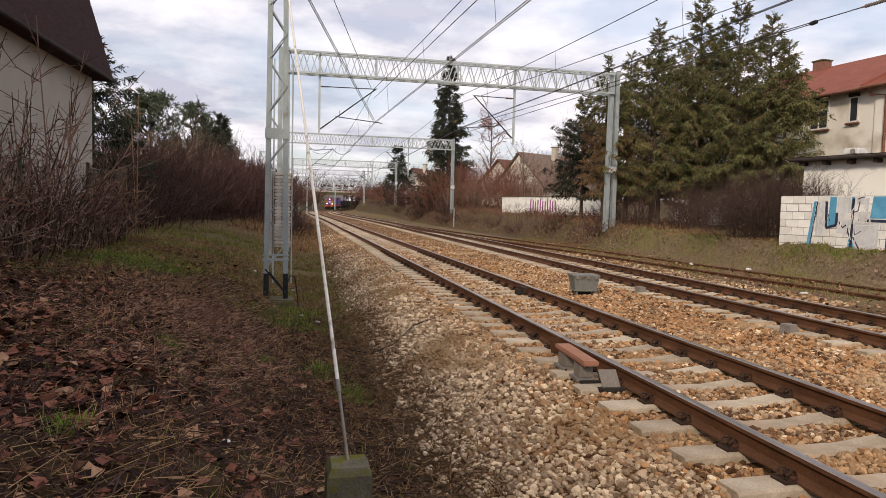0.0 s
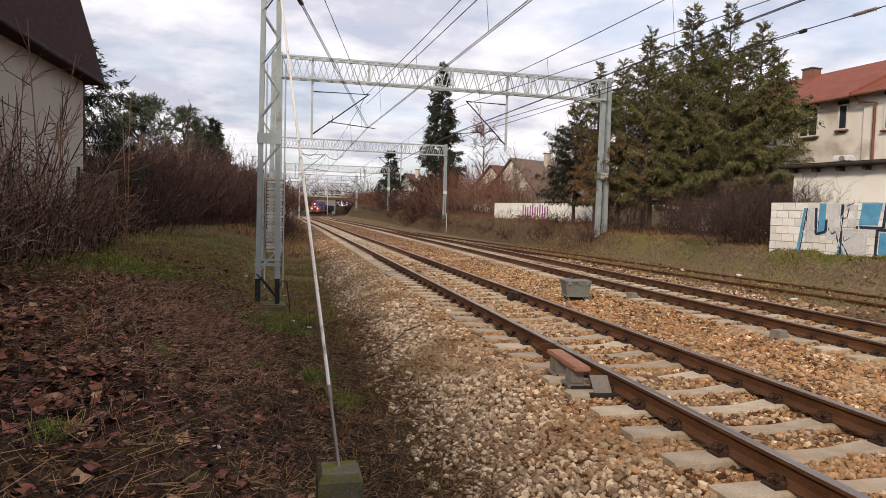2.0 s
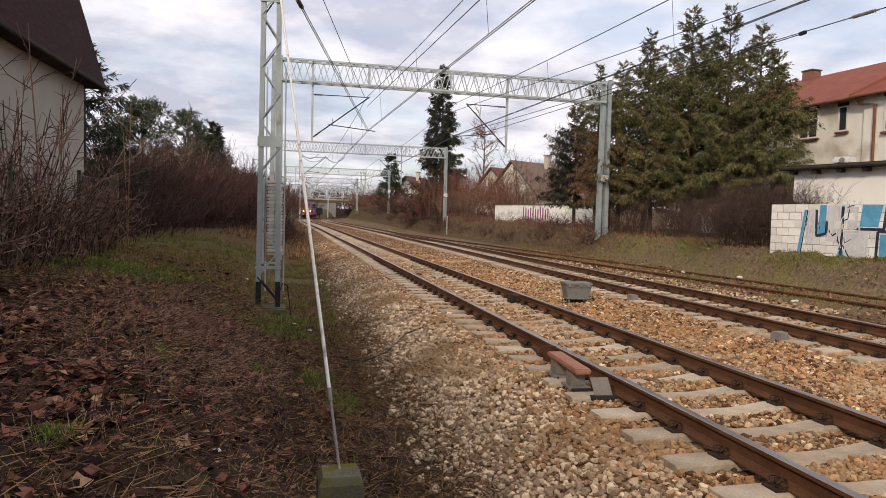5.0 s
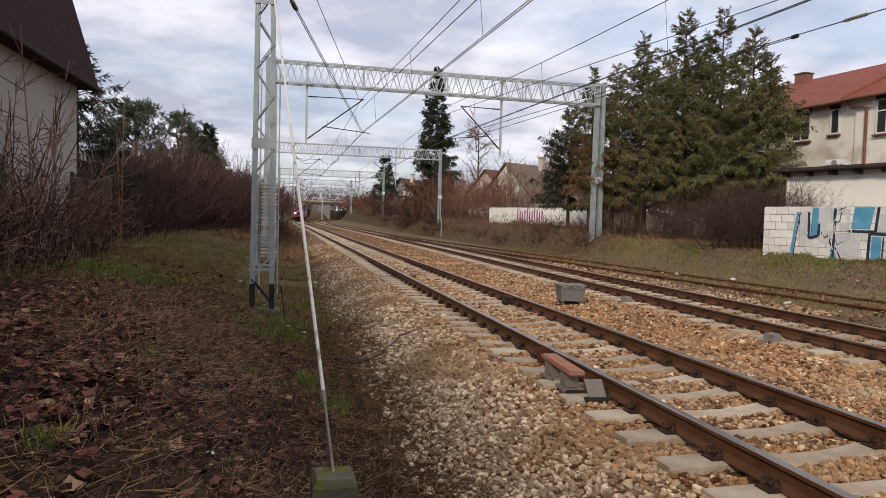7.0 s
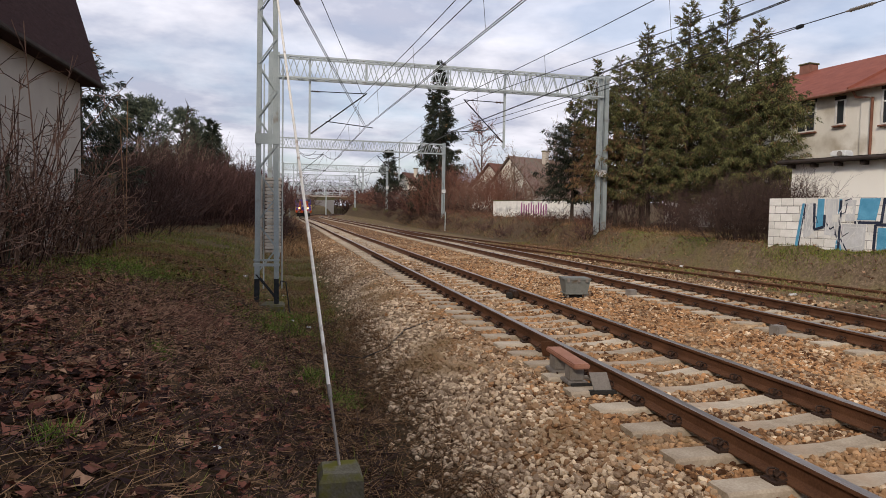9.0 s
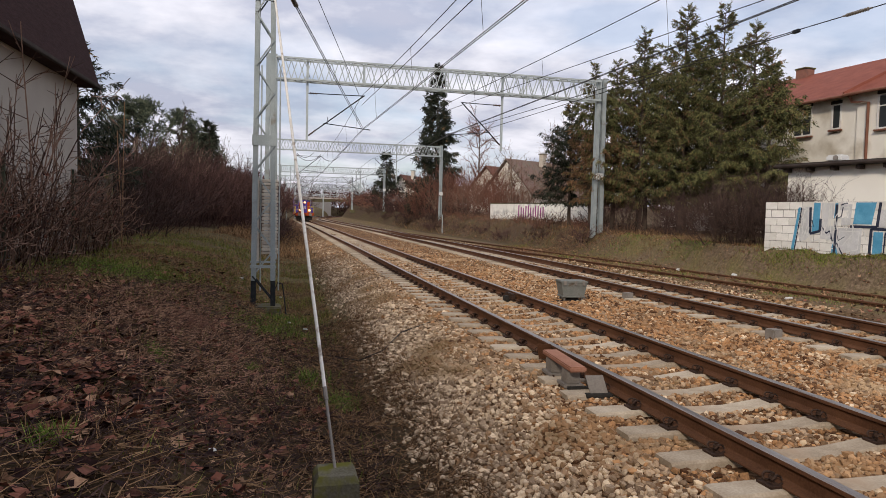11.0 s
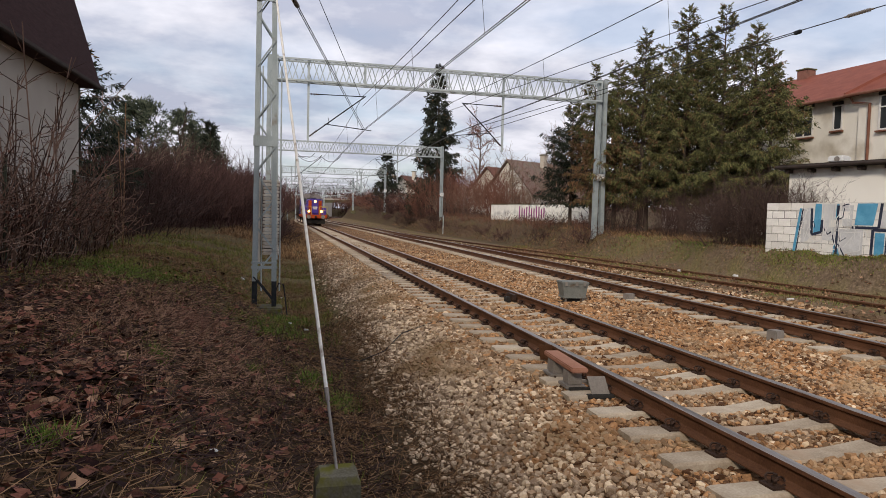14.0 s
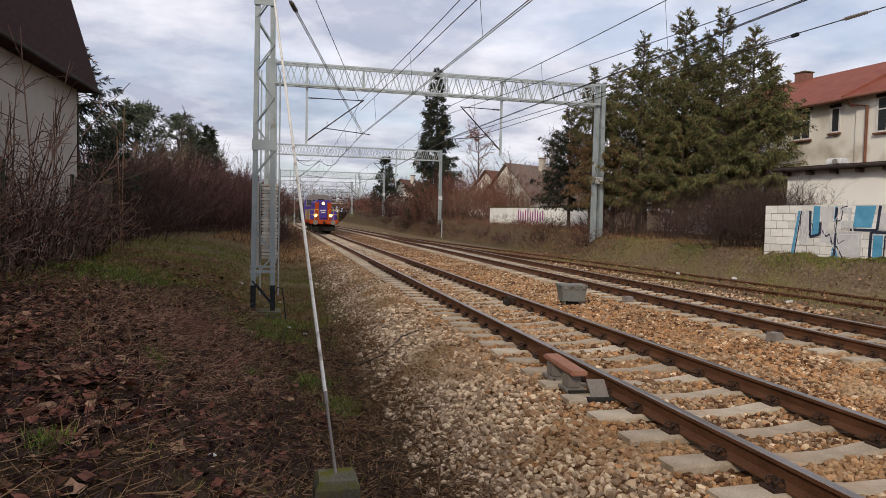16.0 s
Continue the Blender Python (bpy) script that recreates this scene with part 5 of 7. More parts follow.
        st.box(s * 1.38 - 0.22, s * 1.38 - 0.2, f + 0.1, f + 0.4, 0.3, 1.0)
        part("step", st, "dark", th)
    part("coupler", Geo().box(-0.12, 0.12, f - 0.45, f, 0.9, 1.15, 0, 0.03), "dark", th)
    part("plough", Geo().box(-1.2, 1.2, f + 0.25, f + 0.32, 0.18, 0.72, 0, 0.02), "dark", th)
    part("lettering", Geo().box(-0.3, 0.3, f + 1.045, f + 1.058, 2.2, 2.34), "white", hood, "plain white bar of lettering")
    part("lettering", Geo().box(-0.22, 0.22, f + 1.045, f + 1.058, 2.0, 2.12), "white", hood)
    part("exhaust", Geo().box(-0.3, 0.3, -2.5, -1.9, 3.35, 3.55, 0, 0.03), "dark", th)
    for yb in (-4.6, 4.6):
        bo = part("bogie", Geo().box(-1.15, 1.15, yb - 1.9, yb + 1.9, 0.42, 0.85, 0, 0.05), "dark", th, "sooty black bogie frame")
        for yy in (-1.25, 1.25):
            wh = Geo()
            for s in (-1, 1):
                wh.tube((s * 0.69, yb + yy, 0.5), (s * 0.82, yb + yy, 0.5), 0.5, 0.5, 20)
            wh.tube((-0.7, yb + yy, 0.5), (0.7, yb + yy, 0.5), 0.08, 0.08, 8)
            part("wheelset", wh, "dark", bo)
    part("fuel_tank", Geo().box(-1.2, 1.2, -1.6, 1.6, 0.4, 0.95, 0, 0.08), "dark", th)
    return th


def wagon():
    th = thing("work_wagon", "sooty dark work wagon coupled behind the engine", "wagon")
    part("deck", Geo().box(-1.4, 1.4, -6.5, 6.5, 0.95, 1.25, 0, 0.04), "dark", th)
    part("body", Geo().box(-1.4, 1.4, -6.2, 6.2, 1.25, 2.7, 0, 0.08), "dark", th, "sooty dark wagon body")
    for yb in (-4.6, 4.6):
        w = Geo()
        for s in (-1, 1):
            w.tube((s * 0.69, yb, 0.46), (s * 0.82, yb, 0.46), 0.46, 0.46, 18)
        w.tube((-0.7, yb, 0.46), (0.7, yb, 0.46), 0.08, 0.08, 8)
        part("wheelset", w, "dark", th)
        part("spring", Geo().box(-1.1, 1.1, yb - 0.6, yb + 0.6, 0.7, 0.96, 0, 0.04), "dark", th)
    for s in (-1, 1):
        part("buffer", Geo().tube((s * 0.875, -7.0, 1.05), (s * 0.875, -6.4, 1.05), 0.16, 0.12, 10), "dark", th)
    return th


ENGINE, WAGON = locomotive(), wagon()


def motions():
    """The train rolls towards the camera round the bend."""
    def on_track(s):
        a = math.degrees(math.atan2(-float(cx1(s + 2) - cx1(s - 2)), 4.0))
        return pose(float(cx1(s)), s, float(rise(s)), math.degrees(math.atan(0.005)) if s > 45 else 0, 0, a)

    def front(t):
        return float(smooth_curve([0, 4, 8, 12, 14, 16], [190, 162, 130, 96, 80, 64], t))

    walk(ENGINE, [(float(t), on_track(front(t) + 7.0)) for t in range(17)])
    walk(WAGON, [(float(t), on_track(front(t) + 21.2)) for t in range(17)])



# ---- plants ----
def place(v, f, pts, mats3, scale):
    """Copies of a template (v, f) at pts with 3x3 turns and scales, as arrays."""
    n, k = len(pts), len(v)
    out = np.einsum("nij,kj->nki", mats3, v) * np.asarray(scale).reshape(n, 1, 1) + np.asarray(pts)[:, None, :]
    faces = (np.asarray(f)[None] + (np.arange(n) * k)[:, None, None]).reshape(-1, np.asarray(f).shape[1])
    return out.reshape(-1, 3), faces


def turns(n, tilt=math.pi):
    """Random 3x3 turns: a tilt up to the given angle about a random level axis, then a spin."""
    a, b = RNG.uniform(0, 2 * math.pi, n), RNG.uniform(-tilt, tilt, n)
    c = RNG.uniform(0, 2 * math.pi, n)
    rz = lambda q: np.stack([np.stack([np.cos(q), -np.sin(q), 0 * q], -1), np.stack([np.sin(q), np.cos(q), 0 * q], -1), np.stack([0 * q, 0 * q, 1 + 0 * q], -1)], 1)
    rx = np.stack([np.stack([1 + 0 * b, 0 * b, 0 * b], -1), np.stack([0 * b, np.cos(b), -np.sin(b)], -1), np.stack([0 * b, np.sin(b), np.cos(b)], -1)], 1)
    return rz(a) @ rx @ rz(c)


def sticks(a, b, r0, r1):
    """Three-sided tapered sticks from a to b, as arrays."""
    a, b = np.asarray(a, float), np.asarray(b, float)
    d = b - a
    d /= np.linalg.norm(d, axis=1, keepdims=True) + 1e-9
    ref = np.where(np.abs(d[:, 2:3]) < 0.9, np.array([[0, 0, 1.0]]), np.array([[1.0, 0, 0]]))
    u = np.cross(d, ref)
    u /= np.linalg.norm(u, axis=1, keepdims=True)
    w = np.cross(d, u)
    rings = []
    for p, r in ((a, r0), (b, r1)):
        r = np.broadcast_to(np.asarray(r, float).reshape(-1, 1), (len(a), 1))
        for k in range(3):
            q = 2 * math.pi * k / 3
            rings.append(p + (u * math.cos(q) + w * math.sin(q)) * r)
    v = np.stack(rings, 1).reshape(-1, 3)
    f0 = np.array([(0, 1, 4), (0, 4, 3), (1, 2, 5), (1, 5, 4), (2, 0, 3), (2, 3, 5)])
    f = (f0[None] + (np.arange(len(a)) * 6)[:, None, None]).reshape(-1, 3)
    return v, f


def grow(base, direction, length, segs, bend, lift=0.0):
    """Bent lines: arrays of points (n, segs+1, 3) from starts and directions."""
    n = len(base)
    p = np.zeros((n, segs + 1, 3))
    p[:, 0] = base
    d = direction / (np.linalg.norm(direction, axis=1, keepdims=True) + 1e-9)
    for k in range(segs):
        d = d + RNG.normal(0, bend, (n, 3)) + np.array([0, 0, lift])
        d /= np.linalg.norm(d, axis=1, keepdims=True)
        p[:, k + 1] = p[:, k] + d * (np.asarray(length).reshape(-1, 1) / segs)
    return p


def lines_to_sticks(p, r0, r1):
    n, s = p.shape[0], p.shape[1] - 1
    rr = np.linspace(0, 1, s + 1)
    r0, r1 = np.broadcast_to(np.asarray(r0, float), (n,)), np.broadcast_to(np.asarray(r1, float), (n,))
    ra = r0[:, None] + (r1 - r0)[:, None] * rr[None]
    return sticks(p[:, :-1].reshape(-1, 3), p[:, 1:].reshape(-1, 3), ra[:, :-1].ravel(), ra[:, 1:].ravel())


def join(parts):
    vs, fs, n = [], [], 0
    for v, f in parts:
        vs.append(v)
        fs.append(f + n)
        n += len(v)
    return np.concatenate(vs), np.concatenate(fs)


def children(p, per, lo, hi, length, spread, segs, bend, lift):
    """Side shoots off lines p: per shoots a line between the fractions lo and hi."""
    n, s = p.shape[0], p.shape[1] - 1
    i = np.repeat(np.arange(n), per)
    t = RNG.uniform(lo, hi, len(i)) * s
    k = np.clip(t.astype(int), 0, s - 1)
    fr = (t - k)[:, None]
    a, b = p[i, k], p[i, k + 1]
    base = a * (1 - fr) + b * fr
    d = (b - a) / (np.linalg.norm(b - a, axis=1, keepdims=True) + 1e-9)
    d = d + RNG.normal(0, spread, (len(i), 3))
    return grow(base, d, length * RNG.uniform(0.5, 1.2, len(i)), segs, bend, lift)


def bush_mesh(name, h, w, stems, sides, fine, mat_name, r=0.014, lean=0.5, side=0.36, shoot=0.17):
    base = np.stack([RNG.normal(0, w * 0.22, stems), RNG.normal(0, w * 0.22, stems), np.full(stems, -0.1)], -1)
    d = np.stack([base[:, 0] * lean * 2 / w + RNG.normal(0, lean * 0.5, stems), base[:, 1] * lean * 2 / w + RNG.normal(0, lean * 0.5, stems), np.ones(stems)], -1)
    p = grow(base, d, h * RNG.uniform(0.65, 1.08, stems), 6, 0.1, 0.02)
    q = children(p, sides, 0.2, 0.95, h * side, 0.55, 2, 0.16, 0.05)
    s = children(q, fine, 0.15, 1.0, h * shoot, 0.6, 1, 0.2, 0.03)
    v, f = join([lines_to_sticks(q, r * 0.5, r * 0.3), lines_to_sticks(s, r * 0.36, r * 0.2)])
    return soup("stems", *lines_to_sticks(p, r, r * 0.4), [M[mat_name]]), soup(name, v, f, [M[mat_name]])


def bush(meshes, x, y, rz, sc, label, group="", name="bare_bush", dz=0.0):
    th = thing(name, label, "tree" if "tree" in name else "bush", pose(x, y, zg(x, y) + dz, 0, 0, rz) @ Matrix.Diagonal((*sc, 1)), group)
    part("woody_base", meshes[0], None, th)["kind"] = "stuff"
    part("twig_crown", meshes[1], None, th)["kind"] = "stuff"
    return th


SPRAY_V = np.array([(0, 0.04, 0), (0.4, 0.16, 0.02), (1, 0, -0.05), (0.3, -0.1, 0.02), (0.4, 0.02, -0.2)])
SPRAY_F = np.array([(0, 1, 2), (0, 4, 2)])


def aim(d, roll):
    """3x3 turns whose x axis is d."""
    d = d / (np.linalg.norm(d, axis=1, keepdims=True) + 1e-9)
    y = np.cross(np.array([[0, 0, 1.0]]), d)
    y /= np.linalg.norm(y, axis=1, keepdims=True) + 1e-9
    z = np.cross(d, y)
    c, s = np.cos(roll)[:, None], np.sin(roll)[:, None]
    return np.stack([d, y * c + z * s, -y * s + z * c], -1)


def conifer(x, y, h, r, label, needles, bare=0.12, hang=1.0, density=1.0, size=0.145, dry=0.06, broad=True, group="", brown=0.0):
    """Spruce: trunk, limbs with upturned tips, branchlets that hang from them, and needle sprays along these."""
    z0 = zg(x, y)
    th = thing("spruce_tree", label, "tree", pose(x, y, z0), group=group)
    part("trunk", Geo().tube((0, 0, -0.3), (0, 0, h * 0.97), 0.016 * h, 0.012, 9), "bark", th)
    n = int(h * 20 * density)
    t = np.sort(RNG.uniform(bare, 0.99, n))
    a = RNG.uniform(0, 2 * math.pi, n)
    shape = np.interp(t, [bare, bare + 0.1, 0.58, 0.7, 0.78, 0.86, 0.95, 1], [0.8, 1, 1, 0.8, 0.46, 0.24, 0.15, 0.05]) if broad else np.interp(t, [bare, bare + 0.12, 1], [0.8, 1, 0.04])
    prof = r * shape * RNG.uniform(0.6, 1.18, n) * (1 + 0.22 * np.sin(a * 3 + h) * np.cos(t * 9 + h)) + 0.06
    up = np.interp(t, [0, 0.5, 0.8, 1], [-0.3, 0.0, 0.35, 0.8]) + RNG.normal(0, 0.12, n)
    p = grow(np.stack([0 * t, 0 * t, t * h], -1), np.stack([np.cos(a), np.sin(a), up], -1), prof, 5, 0.06, 0.05)
    part("branchwork", soup("branchwork", *lines_to_sticks(p, 0.02, 0.006), [M["bark"]]), None, th)["kind"] = "stuff"
    per = np.maximum(4, (prof * 16 * density * 0.17 / size).astype(int))
    i = np.repeat(np.arange(n), per)
    tt = RNG.uniform(0.1, 1.0, len(i)) ** 0.7 * 5
    k = np.clip(tt.astype(int), 0, 4)
    fr = (tt - k)[:, None]
    pos = p[i, k] * (1 - fr) + p[i, k + 1] * fr
    along = p[i, k + 1] - p[i, k]
    along /= np.linalg.norm(along, axis=1, keepdims=True)
    side = np.cross(along, np.array([[0, 0, 1.0]])) * RNG.uniform(-1, 1, (len(i), 1))
    drop = hang * np.interp(t[i], [0.55, 0.95], [1, 0.05]) * RNG.uniform(0.35, 1.4, len(i))
    d = along * RNG.uniform(0.3, 0.9, (len(i), 1)) + side * 0.75 - np.array([[0, 0, 1.0]]) * drop[:, None]
    ln = size * RNG.uniform(1.1, 2.7, len(i)) * (0.45 + 0.55 * shape[i])
    b = grow(pos, d, ln, 2, 0.12, -0.08)
    m = 6
    j = np.repeat(np.arange(len(i)), m)
    f = np.tile(np.linspace(0.1, 1.7, m), len(i)) + RNG.uniform(-0.15, 0.15, len(j))
    q = np.clip(f.astype(int), 0, 1)
    w = (f - q)[:, None]
    at = b[j, q] * (1 - w) + b[j, q + 1] * w
    dr = b[j, q + 1] - b[j, q]
    dr = dr / (np.linalg.norm(dr, axis=1, keepdims=True) + 1e-9) + RNG.normal(0, 0.42, (len(j), 3))
    v, fc = place(SPRAY_V, SPRAY_F, at, aim(dr, RNG.uniform(-1.5, 1.5, len(j))), size * RNG.uniform(0.6, 1.25, len(j)))
    dead = (RNG.random(len(i)) < dry) | ((RNG.random(len(i)) < brown) & (t[i] < 0.55))
    part("foliage", soup("foliage", v, fc, [M[needles], M["needle_dry"]], np.repeat(dead[j].astype(int), 2)), None, th)["kind"] = "stuff"
    return th


SP = "tall olive-green spruce with drooping boughs beside the line"
for x, y, h, r, br in ((12.5, 29.5, 9.2, 1.5, 0.85), (13.25, 28.3, 9.2, 1.9, 0.7), (13.95, 26.8, 10.4, 2.4, 0.2), (15.4, 25.3, 11.4, 2.6, 0.0), (16.6, 24.0, 11.2, 2.6, 0.0), (17.6, 23.0, 10.2, 2.1, 0.0), (18.0, 22.3, 8.9, 1.6, 0.0), (14.6, 27.3, 8.6, 2.6, 0.2), (16.2, 26.2, 8.8, 2.6, 0.0)):
    conifer(x, y, h, r, SP, "needle", bare=0.17, dry=0.1, group="spruces by the outbuilding", brown=br)
conifer(12.7, 32.8, 7.6, 1.9, "dark spruce with long drooping boughs behind the mast", "needle_dark", bare=0.2, hang=1.2, dry=0.02)
conifer(13.4, 72.8, 17.6, 3.5, "tall dark symmetrical spruce standing above gardens", "needle_dark", bare=0.03, density=1.15, size=0.34, dry=0.02, broad=False)
conifer(12.2, 106.0, 9.0, 2.9, "dark spruce on the bank in the distance", "needle_dark", bare=0.03, density=0.8, size=0.5, dry=0.02, broad=False)
conifer(-11.6, 22.5, 6.9, 2.3, "dark spruce crowding behind the grey house", "needle_dark", bare=0.03, density=0.9, size=0.19, dry=0.03)
conifer(-13.3, 21.0, 9.0, 2.8, "dark spruce crowding behind the grey house", "needle_dark", bare=0.03, density=0.8, size=0.21, dry=0.03)
conifer(-9.9, 48.9, 7.4, 1.7, "slender dark spruce above the hedge", "needle_dark", bare=0.03, density=0.8, size=0.3, dry=0.0, broad=False)


def pine(x, y, h, r, label):
    z0 = zg(x, y)
    th = thing("pine_tree", label, "tree", pose(x, y, z0), group="pines behind the hedge")
    part("trunk", Geo().tube((0, 0, -0.3), (0.2, 0, h * 0.9), 0.16, 0.05, 9), "bark", th)
    n = 46
    t = RNG.uniform(0.35, 1.0, n)
    a = RNG.uniform(0, 2 * math.pi, n)
    ln = r * np.sin(np.clip((1.06 - t) / 0.7, 0.05, 1) * 1.9) * RNG.uniform(0.6, 1.15, n)
    p = grow(np.stack([0.2 * t, 0 * t, t * h * 0.92], -1), np.stack([np.cos(a), np.sin(a), 0.25 + 0.5 * t], -1), ln, 4, 0.12, 0.06)
    part("branchwork", soup("branchwork", *lines_to_sticks(p, 0.05, 0.015), [M["bark"]]), None, th)["kind"] = "stuff"
    q = children(p, 12, 0.35, 1.0, r * 0.28, 0.5, 2, 0.2, 0.1)
    tips = q[:, -1]
    pos = np.repeat(tips, 16, axis=0) + RNG.normal(0, 0.07, (len(tips) * 16, 3))
    dirs = RNG.normal(0, 1, (len(pos), 3)) + np.array([0, 0, 0.5])
    v, f = place(SPRAY_V, SPRAY_F, pos, aim(dirs, RNG.uniform(-1, 1, len(pos))), RNG.uniform(0.18, 0.34, len(pos)))
    part("foliage", soup("foliage", v, f, [M["needle_blue"]]), None, th)["kind"] = "stuff"
    return th


pine(-14.4, 45.0, 8.3, 2.8, "grey-green pine rising above the hedge")
pine(-12.9, 54.8, 8.8, 2.9, "grey-green pine rising above the hedge")
pine(-11.3, 55.5, 7.0, 2.4, "grey-green pine rising above the hedge")


def bare_tree(x, y, h, spread, mat_name, label, r=0.16, sides=7, dz=0.0, narrow=0.7):
    th = thing("bare_tree", label, "tree", pose(x, y, zg(x, y) + dz), group="leafless trees")
    p0 = grow(np.array([[0, 0, -0.2]]), np.array([[0.02, 0, 1.0]]), h * 0.92, 8, 0.03, 0.02)
    part("trunk", soup("trunk", *lines_to_sticks(p0, r, r * 0.15), [M["bark"]]), None, th)
    p1 = children(p0, 26, 0.22, 0.97, spread, narrow, 4, 0.13, 0.07)
    p2 = children(p1, sides, 0.2, 1, spread * 0.45, 0.5, 3, 0.16, 0.05)
    p3 = children(p2, 5, 0.2, 1, spread * 0.22, 0.55, 2, 0.18, 0.03)
    v, f = join([lines_to_sticks(p1, r * 0.32, r * 0.1), lines_to_sticks(p2, r * 0.12, r * 0.06), lines_to_sticks(p3, r * 0.07, r * 0.04)])
    part("crown", soup("crown", v, f, [M[mat_name]]), None, th)["kind"] = "stuff"
    return th


bare_tree(18.9, 73.5, 12.0, 2.4, "twig_red", "slender leafless larch with reddish twigs", 0.2, 7, narrow=0.9)
bare_tree(20.6, 55.0, 7.2, 3.0, "twig_pale", "grey leafless fruit tree in a garden", 0.14, 8)
bare_tree(24.0, 57.0, 7.6, 3.2, "twig_pale", "grey leafless fruit tree in a garden", 0.14, 8)
bare_tree(17.4, 57.0, 5.4, 2.2, "twig_pale", "low grey leafless fruit tree in a garden", 0.11, 7)
bare_tree(-12.7, 50.0, 9.6, 1.1, "twig_dark", "thin leafless tree sticking out above the pines", 0.09, 4)

HEDGE = [bush_mesh("hedge_twigs", 3.0, 3.0, 30, 8, 4, k, 0.019, 0.45) for k in ("twig", "twig_dark", "twig")]
FAR = [bush_mesh("scrub_twigs", 3.0, 3.0, 19, 5, 3, k, 0.034, 0.5) for k in ("twig", "twig_dark", "twig_red")]
RED = bush_mesh("red_twigs", 3.0, 3.0, 30, 8, 4, "twig_red", 0.02, 0.5)
PALE = bush_mesh("pale_twigs", 3.0, 2.6, 16, 8, 4, "twig_pale", 0.018, 0.6)
DENSE = bush_mesh("dense_twigs", 3.0, 3.4, 56, 9, 5, "twig_bush", 0.013, 0.6)
BROWN = "dense leafless purple-brown hedge bush along the line"
k = 0
for y in np.arange(29.0, 66, 2.1):
    for row in range(3):
        x = float(np.interp(y, [29, 33, 39, 50, 66], [-10.3, -9.2, -7.9, -7.2, -6.8])) - row * 1.6 + RNG.normal(0, 0.25)
        hgt = float(np.interp(y, [29, 36, 50, 66], [1.1, 1.3, 1.3, 1.3])) * RNG.uniform(0.85, 1.12) + 0.12 * row
        bush(HEDGE[k % 3], x, float(y), float(RNG.uniform(0, 360)), (1.05, 1.05, hgt), BROWN, "hedge along the line")
        k += 1
# added dark bushes stand in for the deep shade under the spruces
for x, y, hh in ((-9.9, 23.5, 0.75), (-10.6, 25.6, 0.95), (-10.9, 28.0, 1.2), (-9.5, 19.6, 0.6), (-10.0, 21.5, 0.7), (-12.0, 27.5, 1.3)):
    bush(HEDGE[1], x, y, x * 91 % 360, (1.0, 1.0, hh), "dark leafless bush added to fill the shade behind the fence", "bushes behind the fence")
for y in np.arange(66, 150, 5.5):
    for row in range(2):
        bush(FAR[k % 3], float(cx1(y)) - 6.6 - row * 3.5, float(y), float(RNG.uniform(0, 360)), (2.0, 2.0, RNG.uniform(1.2, 1.6)), BROWN, "hedge along the line")
        k += 1
for i in range(14):
    y = 40 + i * 5.5
    bush(FAR[i % 2], float(cx1(y)) - 4.6 + float(RNG.uniform(-0.3, 0.3)), y, i * 59, (0.6, 0.8, float(RNG.uniform(0.3, 0.5))), "low dark scrub in the ditch by the hedge", "low scrub in the ditch")
for x, y in ((-11.6, 34.0), (-12.6, 36.5), (-10.6, 37.5)):
    bush(PALE, x, y, x * 57 % 360, (1.2, 1.2, 1.55), "tall olive-brown leafless shrub behind the hedge", "tall shrubs behind the hedge")
REDL = "leafless red-brown bush on the garden bank"
for x, y, s, hh in ((12.2, 66, 1.3, 1.5), (14.6, 66, 1.4, 1.7), (16.8, 64, 1.4, 1.8), (13.6, 60, 1.2, 1.2), (16.4, 59, 1.3, 1.4), (18.8, 61, 1.3, 1.35), (10.9, 70, 1.2, 1.0), (15.2, 55, 1.1, 1.0)):
    bush(RED, x, y, x * 77 % 360, (s, s, hh), REDL, "red-brown garden bushes")
for x, y, s, hh in ((13.4, 58, 1.0, 1.15), (18.0, 54, 1.0, 1.0), (21.6, 50, 1.1, 1.1), (19.5, 47, 1.1, 0.9), (11.8, 62, .8, .9)):
    bush(PALE, x, y, x * 57 % 360, (s, s, hh), "pale straw-coloured leafless bush on the bank", "pale garden bushes")
for i, (x, y, s, hh) in enumerate(((11.0, 15.7, 0.6, 0.55), (11.3, 15.0, 0.68, 0.7), (11.9, 14.4, 0.6, 0.72), (11.7, 16.4, 0.72, 0.68), (12.4, 15.4, 0.66, 0.74))):
    bush(DENSE, x, y, i * 67, (s, s, hh), "dense fine-twigged dark brown bush before the outbuilding", "bushes before the outbuilding")
for i, (x, y, s, hh) in enumerate(((12.7, 25.4, 0.4, 0.62), (13.5, 23.4, 0.42, 0.66), (12.2, 27.6, 0.4, 0.55), (14.6, 23.0, 0.45, 0.7), (12.9, 22.2, 0.34, 0.5))):
    bush(HEDGE[1], x, y, i * 83, (s, s, hh), "leafless brown undergrowth beneath the spruces", "undergrowth beneath the spruces")
for i in range(48):
    y = float(RNG.uniform(70, 215))
    x = float(cx1(y)) + float(RNG.uniform(11.8, 17)) + (2.5 if y > 150 else 0)
    bush(FAR[i % 3] , x, y, i * 41, (2.0, 2.0, float(RNG.uniform(0.55, 1.0))), "leafless brown scrub on the cutting bank", "scrub on the cutting bank")
for i in range(16):
    y = float(RNG.uniform(150, 226))
    x = float(cx1(y)) - float(RNG.uniform(6, 15))
    bush(FAR[i % 3], x, y, i * 71, (2.6, 2.6, float(RNG.uniform(0.8, 1.4))), "leafless brown scrub on the cutting bank", "scrub on the cutting bank")
